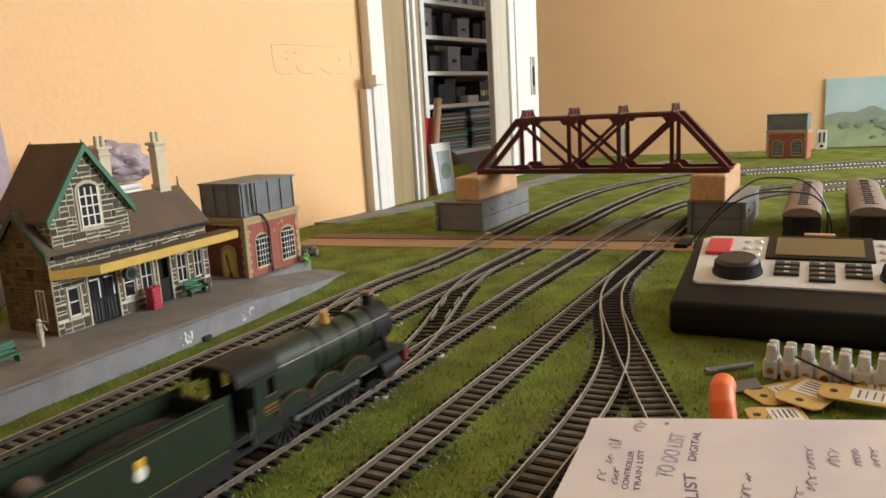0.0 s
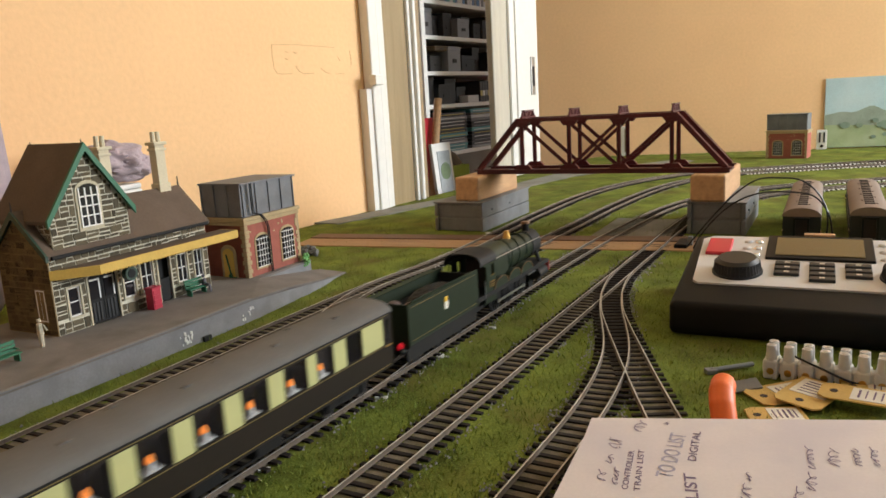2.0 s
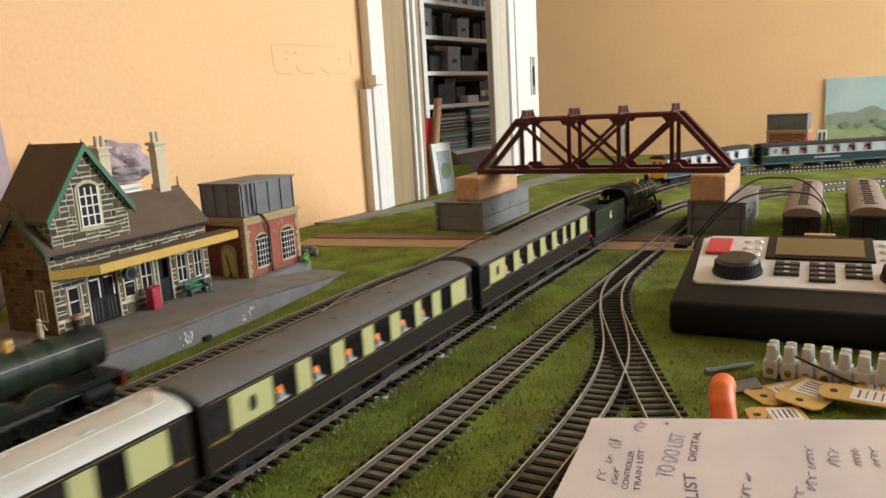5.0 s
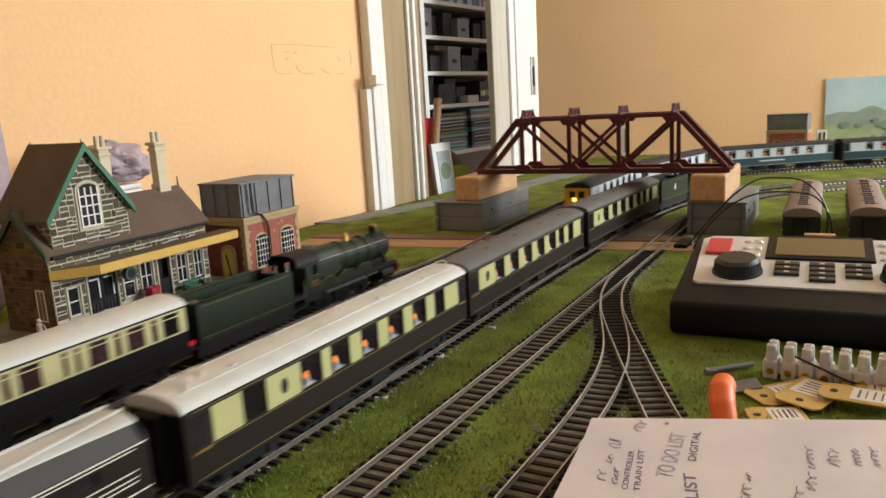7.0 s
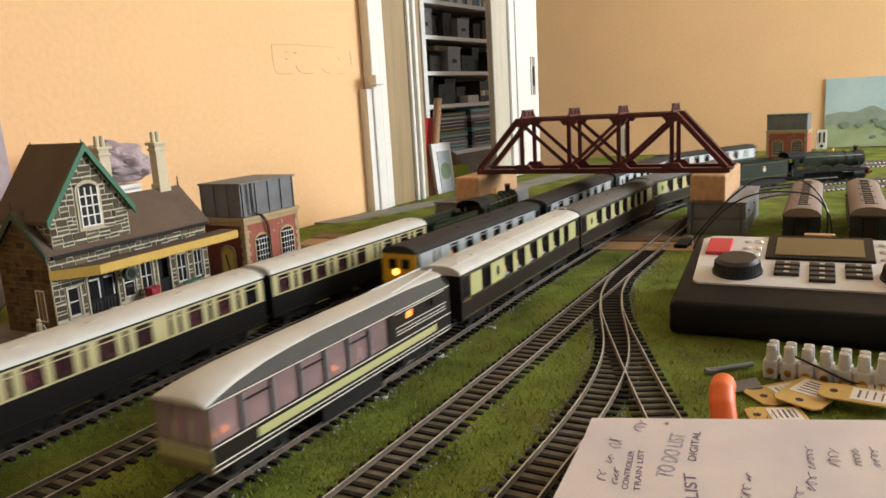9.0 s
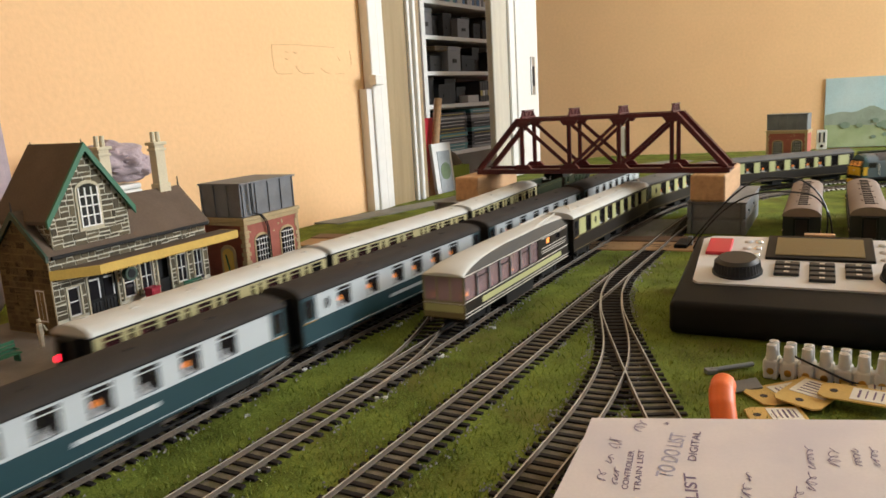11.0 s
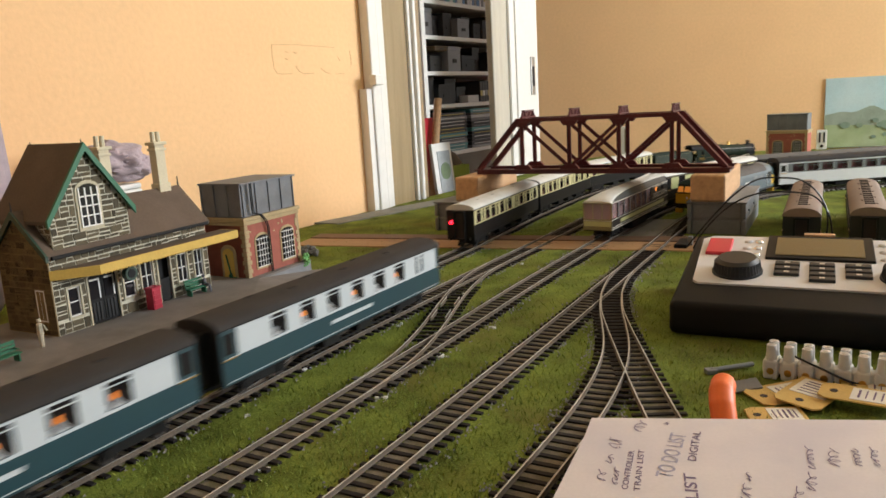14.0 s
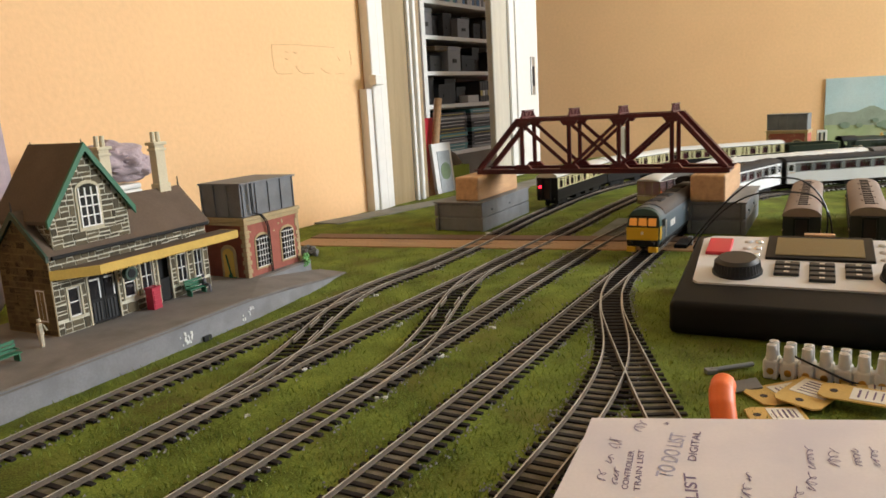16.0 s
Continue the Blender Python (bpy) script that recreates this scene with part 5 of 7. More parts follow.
for a, b in zip(prof, prof[1:]):
    rod(bm, a, b, 0.0068, seg=16)
for p in prof:
    bmesh.ops.create_uvsphere(bm, u_segments=16, v_segments=10, radius=0.0068, matrix=Matrix.Translation(p))
solid("tool_handle", bm, M["orange"], "bright orange rounded plastic tool handle", "tool", smooth=True)
chip = thing("metal_clip", pose(0.172, 0.417, GROUND, 0, 0, -20), "small bent grey metal clip lying on grass", "clip")
boxpart("plate", chip, M["support_grey"], -0.006, 0.012, -0.006, 0.006, 0.001, 0.002, 0.0004, m=pose(0, 0, 0.001, 8, -10, 15))
boxpart("tongue", chip, M["support_grey"], -0.016, -0.004, -0.002, 0.002, 0.0, 0.0012, 0.0003)
conn = thing("track_connector", pose(0.178, 0.447, GROUND, 0, 0, 4), "small grey metal track connector on the grass", "connector")
rodpart("pin", conn, M["support_grey"], (-0.012, 0, 0.002), (0.016, 0.002, 0.003), 0.0016)
boxpart("clip_end", conn, M["support_grey"], -0.016, -0.009, -0.003, 0.003, 0.0, 0.003, 0.0005)
clip = thing("point_lever", pose(0.272, 0.835, GROUND, 0, 0, 61), "black point motor lever beside the track", "lever")
boxpart("housing", clip, M["soot"], -0.02, 0.018, -0.011, 0.003, 0, 0.006, 0.001)
boxpart("arm", clip, M["support_grey"], -0.004, 0.004, -0.014, -0.009, 0.002, 0.012, 0.0006)

# ---- note pad ----
NP = pose(0.070, 0.350, 0.0, 0, 0, -9.5)
pad = thing("note_pad", NP @ pose(0, 0, 0.014), "white paper note sheets with purple handwriting", "paper")
bm = bmesh.new()
prism(bm, [(0.0, 0.0), (0.16, 0.002), (0.17, -0.14), (-0.045, -0.14), (-0.019, -0.08), (-0.004, -0.02)], "z", -0.0006, 0.0)
part("sheet", bm, M["paper"], pad, "top sheet with notes")
bm = bmesh.new()
prism(bm, [(-0.001, -0.003), (0.16, 0.0005), (0.17, -0.14), (-0.042, -0.14), (-0.017, -0.08), (-0.004, -0.03)], "z", GROUND - 0.014, -0.0009)
part("pad_block", bm, M["paper"], pad)


def written(words, wx, wy, ax, ay, size, mat="ink"):
    me = text_mesh(words, 1.0)
    me.materials.append(M[mat])
    xs = [v.co.x for v in me.vertices]
    length = max(xs) - min(xs)
    w = math.hypot(ax - wx, ay - wy)
    ob = new("writing", me)
    ob.parent = pad
    inv = pad.matrix_world.inverted()
    p = inv @ Vector((wx, wy, 0.014))
    turn = math.degrees(math.atan2(ay - wy, ax - wx)) + 9.5
    ob.matrix_basis = pose(p.x, p.y, 0.00015, 0, 0, turn) @ Matrix.Diagonal((w / length, size, 1, 1))


written("TO DO LIST", 0.0905, 0.2860, 0.1095, 0.3255, 0.0100, "ink_pale")
written("DIGITAL", 0.1050, 0.2990, 0.1170, 0.3270, 0.0050)
written("CONTROLLER", 0.0700, 0.2790, 0.0815, 0.3120, 0.0036)
written("TRAIN LIST", 0.0745, 0.2770, 0.0862, 0.3125, 0.0036)
written("LIST", 0.0955, 0.2680, 0.1010, 0.2880, 0.0070)


def squiggle(x, y, x2, y2, w, loops, mat="ink"):
    """An unreadable scribble as a looped pen stroke."""
    inv = pad.matrix_world.inverted()
    a, b = inv @ Vector((x, y, 0.014)), inv @ Vector((x2, y2, 0.014))
    d = b - a
    n = Vector((-d.y, d.x, 0)).normalized()
    bm = bmesh.new()
    old = last = None
    for i in range(loops * 10 + 1):
        t = i / (loops * 10)
        p = a + d * (t + 0.45 / loops * math.sin(t * loops * 6.28 + 0.8)) + n * (w * (0.45 + 0.55 * abs(noise.noise((x * 900, t * loops * 1.3, 2)))) * 1.4 * math.cos(t * loops * 6.28 + 1.4 * math.sin(5 * t + x * 700)))
        p.z = 0.0002
        if old is not None:
            e = (p - old)
            o = Vector((-e.y, e.x, 0)).normalized() * 0.00022
            if last is None:
                last = bm.verts.new(old - o), bm.verts.new(old + o)
            now = bm.verts.new(p - o), bm.verts.new(p + o)
            bm.faces.new([last[0], now[0], now[1], last[1]])
            last = now
        old = p
    part("scribble", bm, M[mat], pad)


for a in ((0.0655, 0.2835, 0.070, 0.297, 0.0014, 4), (0.074, 0.315, 0.076, 0.326, 0.0028, 3), (0.088, 0.331, 0.0935, 0.342, 0.0028, 3), (0.103, 0.337, 0.1055, 0.339, 0.0014, 2),
          (0.061, 0.287, 0.063, 0.296, 0.0022, 2), (0.067, 0.302, 0.071, 0.309, 0.0016, 2), (0.1195, 0.281, 0.1235, 0.286, 0.0020, 2), (0.113, 0.266, 0.1185, 0.277, 0.002, 3),
          (0.150, 0.287, 0.158, 0.306, 0.0018, 5), (0.160, 0.288, 0.167, 0.303, 0.0026, 4), (0.170, 0.287, 0.176, 0.302, 0.0018, 5), (0.177, 0.286, 0.184, 0.302, 0.0016, 4), (0.141, 0.270, 0.148, 0.283, 0.0022, 3), (0.132, 0.263, 0.138, 0.272, 0.0018, 2)):
    squiggle(*a)

# ---- beyond the tracks: poster, wall plates ----
poster = thing("landscape_poster", W2 @ pose(0.2165, 0.0195, GROUND), "painted landscape backdrop poster of hills and trees", "poster")
boxpart("sheet", poster, shade("poster_sky", (0.42, 0.56, 0.58), 0.8, vary=0.2, scale=9, dirt=(0.6, 0.62, 0.6)), 0.0, 0.62, -0.004, 0.0, 0.0, 0.178)
hill = shade("poster_hill", (0.26, 0.31, 0.24), 0.85, vary=0.25, scale=25, dirt=(0.4, 0.42, 0.36))
field = shade("poster_field", (0.32, 0.38, 0.20), 0.85, vary=0.25, scale=25, dirt=(0.42, 0.46, 0.3))
leaf = shade("poster_tree", (0.19, 0.25, 0.18), 0.85, vary=0.3, scale=60)
for k, (mt, base, amp, f, seed) in enumerate(((hill, 0.082, 0.022, 11, 0.4), (field, 0.055, 0.012, 9, 2.1), (field, 0.03, 0.008, 14, 4.0))):
    bm = bmesh.new()
    top = [(0.62 * i / 60, base + amp * math.sin(seed + f * 0.62 * i / 60) * (0.4 + 0.6 * noise.noise((i * 0.13, seed, 0)) ** 2 * 3)) for i in range(61)]
    prism(bm, [(0.0, 0.001)] + top + [(0.62, 0.001)], "y", -0.0045 - 0.0005 * k, -0.0042 - 0.0005 * k)
    part("hill", bm, mt, poster)
r = random.Random(2)
for k in range(26):
    bm = bmesh.new()
    cx, cz, s = r.uniform(0.02, 0.6), r.choice((0.03, 0.045, 0.062)) + r.uniform(-0.008, 0.008), r.uniform(0.006, 0.013)
    pts = [(cx + s * (1 + 0.3 * noise.noise((k, i, 0))) * math.cos(i * 0.45), cz + 0.7 * s * (1 + 0.4 * noise.noise((i, k, 3))) * math.sin(i * 0.45)) for i in range(14)]
    prism(bm, pts, "y", -0.0068 - 0.00002 * k, -0.0058)
    part("tree_shape", bm, leaf, poster)
plate = thing("white_signal_box", pose(0.978, 1.925, GROUND, 0, 0, -20), "small white panel with dark slots by the wall", "panel")
boxpart("panel", plate, M["white_paint"], 0.0, 0.024, 0, 0.01, 0, 0.05, 0.001)
for x in (0.005, 0.015):
    boxpart("slot", plate, M["soot"], x, x + 0.004, -0.001, 0.001, 0.018, 0.044, 0.0005)
rodpart("dot", plate, M["soot"], (0.012, -0.001, 0.009), (0.012, 0.001, 0.009), 0.004)
sock = thing("wall_socket", pose(0.509, 2.07, 0.0, 0, 0, -15.6), "narrow white plastic plate on the back wall", "plate")
boxpart("plate", sock, M["white_paint"], 0.0, 0.022, 0.0, 0.012, GROUND, 0.076, 0.002)
boxpart("groove", sock, M["cream_paint"], 0.009, 0.012, -0.001, 0.001, 0.005, 0.07)

# ---- shelves through the doorway ----
SH = W1 @ pose(0, 0.45, 0)
shelf = thing("bookcase", SH, "tall white bookcase filled with boxes, books and video cases", "bookcase")
boxpart("back", shelf, M["white_paint"], 0.95, 1.75, 0.27, 0.29, -0.85, 1.2)
boxpart("side", shelf, M["white_paint"], 1.03, 1.05, 0.0, 0.27, -0.85, 1.2)
boxpart("side", shelf, M["white_paint"], 1.62, 1.64, 0.0, 0.27, -0.85, 1.2)
LEVELS = (-0.2, 0.009, 0.156, 0.254, 0.358, 0.46, 0.565)
for z in LEVELS:
    boxpart("shelf", shelf, M["white_paint"], 1.05, 1.62, 0.0, 0.27, z - 0.006, z + 0.006, 0.001)
r = random.Random(11)
dark = [shade("box_black", (0.02, 0.02, 0.022), 0.6), shade("box_charcoal", (0.035, 0.035, 0.037), 0.7), shade("box_brown", (0.12, 0.08, 0.04), 0.7)]
spine = [shade("spine_%s" % n, c, 0.5, vary=0.1) for n, c in (("white", (0.6, 0.6, 0.6)), ("blue", (0.1, 0.2, 0.4)), ("red", (0.4, 0.04, 0.06)), ("black", (0.03, 0.03, 0.035)), ("teal", (0.1, 0.3, 0.32)), ("yellow", (0.5, 0.42, 0.12)), ("grey", (0.22, 0.22, 0.24)))]


def shelved(name, label, cat, grp, x0, x1, z0, z1, mat, y0=0.01, y1=0.2):
    t = thing(name, SH @ pose((x0 + x1) / 2, 0, z0), label, cat, grp)
    w = (x1 - x0) / 2
    boxpart("body", t, mat, -w, w, y0, y1, 0, z1 - z0, 0.002)
    if name == "storage_box":
        boxpart("lid", t, mat, -w - 0.001, w + 0.001, y0 - 0.0015, y1, z1 - z0 - 0.012, z1 - z0, 0.001)
        boxpart("label_strip", t, dark[1], -w * 0.3, w * 0.3, y0 - 0.002, y0, (z1 - z0) * 0.35, (z1 - z0) * 0.5)
    else:
        boxpart("title_band", t, spine[r.choice((0, 0, 6, 5))], -w * 0.8, w * 0.8, y0 - 0.0008, y0 + 0.001, (z1 - z0) * 0.3, (z1 - z0) * 0.55)


x = 1.06
while x < 1.6:
    w = r.uniform(0.012, 0.018)
    shelved("video_case", "upright video case with printed spine", "case", "shelved video cases", x, x + w - 0.001, 0.4662, 0.4662 + r.uniform(0.06, 0.085), r.choice((spine[0], spine[0], spine[4], spine[1], spine[6], spine[3])))
    x += w
for z, hs in ((0.3642, (0.082, 0.066, 0.074, 0.058, 0.070, 0.050, 0.062, 0.078)), (0.2602, (0.060, 0.048, 0.075, 0.065, 0.052, 0.080, 0.044, 0.068)), (0.1622, (0.085, 0.060, 0.078, 0.052))):
    x = 1.06
    for h in hs:
        w = r.uniform(0.045, 0.078)
        shelved("storage_box", "dark storage box standing on a white shelf", "box", "dark storage boxes", x, min(x + w - 0.003, 1.6), z, z + h, r.choice((dark[0], dark[1], dark[0], dark[1], spine[6], spine[3])), r.uniform(0.005, 0.05))
        x += w
shelved("storage_box", "small brown card box on other boxes", "box", "dark storage boxes", 1.11, 1.18, 0.321, 0.336, dark[2])
x = 1.37
while x < 1.5:
    w = r.uniform(0.012, 0.02)
    shelved("book", "upright book with a dark spine", "book", "shelved books", x, x + w - 0.001, 0.1622, 0.1622 + r.uniform(0.06, 0.07), r.choice((spine[3], spine[2], spine[6], spine[3])))
    x += w
shelved("paper_stack", "stack of white papers on a shelf", "papers", "", 1.29, 1.36, 0.1622, 0.185, spine[0])
for x0, x1 in ((1.1, 1.28), (1.3, 1.46)):
    z = 0.0152
    while z < 0.135:
        h = r.uniform(0.008, 0.013)
        shelved("video_case", "flat stacked video case with printed spine", "case", "stacked video cases", x0 + r.uniform(0, 0.006), x1 - r.uniform(0, 0.008), z, z + h - 0.0008, r.choice((spine[3], spine[3], spine[6], spine[4], spine[0] if z > 0.1 else spine[3], spine[5] if z > 0.11 else spine[3])))
        z += h
red = thing("red_folder", W1 @ pose(0.555, 0.14, -0.018), "bright red folder standing by the door", "folder")
boxpart("cover", red, M["red_key"], 0, 0.045, 0, 0.03, 0.085, 0.155, 0.002)
boxpart("foot", red, M["red_key"], 0.0, 0.045, 0, 0.03, -0.85, 0.085)
pic = thing("framed_print", W1 @ pose(0.542, 0.10, -0.006, -6, 0, 0), "pale framed print with an oval, leaning by the doorway", "picture")
boxpart("mount", pic, M["white_paint"], 0.0, 0.075, 0, 0.008, -0.85, 0.088, 0.001)
boxpart("print", pic, shade("print_grey", (0.35, 0.37, 0.38), 0.5, vary=0.3, scale=30), 0.016, 0.066, -0.0012, 0.001, -0.06, 0.07)
bm = bmesh.new()
rod(bm, (0.041, -0.0022, 0.025), (0.041, -0.001, 0.025), 0.019, seg=24)
part("oval", bm, shade("print_green", (0.16, 0.22, 0.12), 0.5, vary=0.3, scale=40), pic)
stick = thing("wooden_handle", W1 @ pose(0.588, 0.125, 0.105, 0, 12, 0), "light wooden tool handle standing in the doorway", "handle")
rodpart("shaft", stick, M["timber"], (0, 0, -0.98), (0, 0, 0.075), 0.009)
bag = thing("black_bag", W1 @ pose(0.70, 0.18, -0.08), "black bag with green trim on the floor beyond", "bag")
bm = bmesh.new()
bmesh.ops.create_icosphere(bm, subdivisions=3, radius=1, matrix=Matrix.Diagonal((0.09, 0.05, 0.14, 1)))
part("body", bm, M["black"], bag, smooth=True)
boxpart("trim_band", bag, shade("lime_trim", (0.25, 0.32, 0.03), 0.7), -0.05, 0.03, -0.052, -0.03, 0.07, 0.1)
boxpart("foot", bag, M["black"], -0.07, 0.07, -0.03, 0.03, -0.75, -0.08)


# ---- rolling stock: x points forward, rail tops at z = 0 ----
def roof_outline(w, z0, zt, n=14, sharp=2.6):
    return [(-w * math.copysign(abs(math.cos(math.pi * i / n)) ** (2 / sharp), math.cos(math.pi * i / n)), z0 + (zt - z0) * math.sin(math.pi * i / n) ** (2 / sharp)) for i in range(n + 1)]


def wheel_mesh(r, spokes, mat):
    bm = bmesh.new()
    rod(bm, (0, -0.0011, 0), (0, 0.0011, 0), r, seg=28)
    for f in [f for f in bm.faces if abs(f.normal.y) > 0.9]:
        bmesh.ops.inset_region(bm, faces=[f], thickness=r * 0.14, depth=-0.0005)
    if spokes:
        for k in range(spokes):
            a = 2 * math.pi * k / spokes
            for y in (-0.0011, 0.0011):
                box(bm, 0, r * 0.9, y - 0.0003, y + 0.0003, -0.0005, 0.0005, pose(0, 0, 0, 0, math.degrees(a), 0))
        rod(bm, (0, -0.0016, 0), (0, 0.0016, 0), r * 0.2, seg=12)
    return mesh_of(bm, "wheel", mat)


COACH_WHEEL = wheel_mesh(0.0068, 0, M["wheel"])
bm = bmesh.new()
box(bm, -0.0215, 0.0215, -0.0105, -0.009, 0.004, 0.0105, None, 0.0006)
box(bm, -0.0215, 0.0215, 0.009, 0.0105, 0.004, 0.0105, None, 0.0006)
for x in (-0.0215, 0.0195):
    box(bm, x, x + 0.002, -0.0105, 0.0105, 0.005, 0.009)
for x in (-0.0165, 0.0165):
    for y in (-0.0115, 0.0095):
        box(bm, x - 0.003, x + 0.003, y, y + 0.002, 0.0035, 0.0088)
box(bm, -0.006, 0.006, -0.0108, 0.0108, 0.004, 0.010)
BOGIE = mesh_of(bm, "bogie", M["underframe"])


def bogie(parent, x):
    b = shared("bogie", BOGIE, parent, pose(x, 0, 0))
    for dx in (-0.0165, 0.0165):
        for y in (-0.0082, 0.0082):
            shared("wheel", COACH_WHEEL, b, pose(dx, y, 0.0068))


PULLMAN = dict(lower="umber", band="pullman_cream", roof="roof_grey", zb=(0.0280, 0.0462), full=False, lamps=True, line="lining", end="umber")
PULLMAN_WHITE = dict(PULLMAN, roof="roof_white")
BLUE = dict(lower="rail_blue", band="rail_white", roof="roof_dark", zb=(0.0298, 0.0468), full=True, lamps=True, line="rail_white", end="soot")
WESTERN = dict(lower="choc", band="cream_coach", roof="roof_white", zb=(0.0300, 0.0466), full=True, lamps=False, line="soot", end="soot")
SILVER = dict(lower="silver", band="obs_grey", roof="roof_dark", zb=(0.0310, 0.0450), full=True, lamps=False, line="silver", end="soot")
P_SEGS = [("D", 8), ("P", 20), ("W", 13), ("P", 11), ("L", 12), ("P", 8), ("L", 15), ("P", 11), ("L", 15), ("P", 11), ("L", 15), ("P", 11), ("L", 15), ("P", 11), ("L", 15), ("O", 26), ("D", 14)]
P_KITCHEN = [("D", 10), ("P", 19), ("W", 12), ("P", 11), ("L", 15), ("P", 11), ("L", 15), ("P", 11), ("L", 15), ("P", 11), ("L", 15), ("P", 8), ("L", 15), ("O", 24), ("W", 14), ("P", 18), ("D", 13)]
B_SEGS = [("D", 14), ("O", 22), ("L", 15), ("P", 18), ("L", 15), ("P", 18), ("L", 15), ("P", 12), ("L", 15), ("P", 14), ("L", 15), ("P", 14), ("L", 15), ("P", 26), ("D", 14)]
B_BRAKE = [("D", 13), ("P", 28), ("L", 14), ("P", 13), ("L", 14), ("P", 13), ("L", 14), ("P", 13), ("L", 14), ("P", 13), ("L", 14), ("P", 13), ("L", 14), ("P", 16), ("W", 4), ("P", 4), ("W", 4), ("P", 20), ("D", 5)]
W_SEGS = [("P", 6), ("W", 14), ("P", 4), ("W", 5), ("P", 5), ("W", 14), ("P", 4), ("W", 5), ("P", 4), ("W", 14), ("P", 5), ("W", 4), ("P", 4), ("W", 4), ("P", 12), ("W", 14), ("P", 4), ("W", 5), ("P", 4), ("W", 14), ("P", 6), ("W", 5), ("P", 4), ("W", 14), ("P", 4), ("W", 14), ("P", 4), ("W", 5), ("P", 4), ("W", 14), ("P", 6)]
S_SEGS = [("D", 14), ("P", 8)] + [("W", 20), ("P", 5)] * 9 + [("D", 14)]


def coach(name, label, group, length, segs, st, m=None, yellow_front=False):
    c = thing(name, m or Matrix(), label, "railway coach", group)
    L, W = length, 0.0176
    Z0, ZG, ZT = (0.0100, 0.0376, 0.0463) if st.get("low") else (0.0130, 0.0480, 0.0546)
    b0, b1 = st["zb"]
    total = sum(w for _, w in segs)
    spans, x = [], L / 2
    for kind, w in segs:
        x1 = x - w * L / total
        spans.append((kind, x1, x))
        x = x1
    wins = [(a + 0.0005, b - 0.0005, b0 + 0.0012, b1 - 0.0012) for kind, a, b in spans if kind in "WL"]
    for s in (-1, 1):
        bm = bmesh.new()
        holed(bm, -L / 2, L / 2, Z0, ZG, wins, lambda u, v, w: (u, s * (W - w), v), 0.0009)
        side = part("body_side", bm, M[st["lower"]], c)
        if st["full"]:
            bm = bmesh.new()
            xs = [(a, b) for kind, a, b in spans if kind != "D"]
            holed(bm, min(a for a, b in xs), max(b for a, b in xs), b0, b1, wins, lambda u, v, w: (u, s * (W + 0.0002 - w), v), 0.0003)
            part("colour_band", bm, M[st["band"]], side, "pale painted window band")
        else:
            for kind, a, b in spans:
                if kind in "PO":
                    boxpart("colour_panel", side, M[st["band"]], a + 0.0006, b - 0.0006, s * W - 0.0003, s * W + 0.0003, b0 + 0.0008, b1 - 0.0008, label="pale cream side panel")
        for z in (b0 - 0.0004, Z0 + 0.0014, b1 + 0.0001):
            boxpart("lining", side, M[st["line"]], -L / 2 + 0.004, L / 2 - 0.004, s * W - 0.0003, s * W + 0.00026, z, z + 0.0004)
        if st["full"] and st["lamps"]:
            boxpart("name_board", side, M["rail_white"], -0.026, 0.026, s * W - 0.0003, s * W + 0.0003, 0.0215, 0.0240, label="pale name lettering bar")
        for kind, a, b in spans:
            if kind in "WL":
                if s < 0:
                    boxpart("window_pane", c, M["glass"], a, b, -W + 0.0011, W - 0.0011, b0 + 0.0008, b1 - 0.0008).visible_shadow = False
                if st["full"]:
                    boxpart("window_vent", side, M[st["band"]], a, b, s * W - 0.0006, s * W - 0.0002, b1 - 0.0042, b1 - 0.0036)
            if kind == "O":
                bm = bmesh.new()
                rod(bm, (0, -0.0002, 0), (0, 0.0002, 0), 0.0026, seg=16)
                bmesh.ops.transform(bm, matrix=pose((a + b) / 2, s * (W + 0.0003), (b0 + b1) / 2) @ Matrix.Diagonal((1, 1, 1.6, 1)), verts=bm.verts)
                part("oval_window", bm, M["soot"], side)
            if kind == "D":
                boxpart("door_pane", side, M["dark_glass"], a + 0.003, b - 0.003, s * W - 0.0003, s * W + 0.0003, b0 + 0.002, b1 - 0.002)
                boxpart("door_rail", side, M["brass"], a + 0.0015, b - 0.0015, s * (W + 0.0006) - 0.0003, s * (W + 0.0006) + 0.0003, b0 - 0.001, b0 - 0.0003)
    # ends, floor, partitions
    for s in (-1, 1):
        bm = bmesh.new()
        prism(bm, [(-W, Z0), (W, Z0)] + roof_outline(W, ZG, ZT - 0.0008, 14, 2.1)[::-1], "x", s * L / 2 - 0.0008, s * L / 2 + 0.0008)
        end = part("body_end", bm, M["warn_yellow" if yellow_front and s > 0 else st["end"]], c)
        if yellow_front and s > 0:
            for y in (-0.0105, 0.0025):
                boxpart("cab_window", end, M["dark_glass"], L / 2 + 0.0008, L / 2 + 0.0014, y, y + 0.008, 0.0345, 0.0430)
            rodpart("headlamp", end, M["head_glow"], (L / 2, -0.0035, 0.0315), (L / 2 + 0.002, -0.0035, 0.0315), 0.0026, label="glowing yellow headlamp")
        else:
            bm = bmesh.new()
            holed(bm, -0.0075, 0.0075, 0.013, ZG - 0.001, [(-0.0055, 0.0055, 0.0145, ZG - 0.003)], lambda u, v, w: (s * (L / 2 + 0.0008 + w), u, v), 0.0055)
            part("gangway", bm, M["soot"], end, "black corridor gangway")
            boxpart("gangway_door", end, M["interior"], min(s * (L / 2 + 0.0009), s * (L / 2 + 0.0016)), max(s * (L / 2 + 0.0009), s * (L / 2 + 0.0016)), -0.0055, 0.0055, 0.0145, ZG - 0.003)
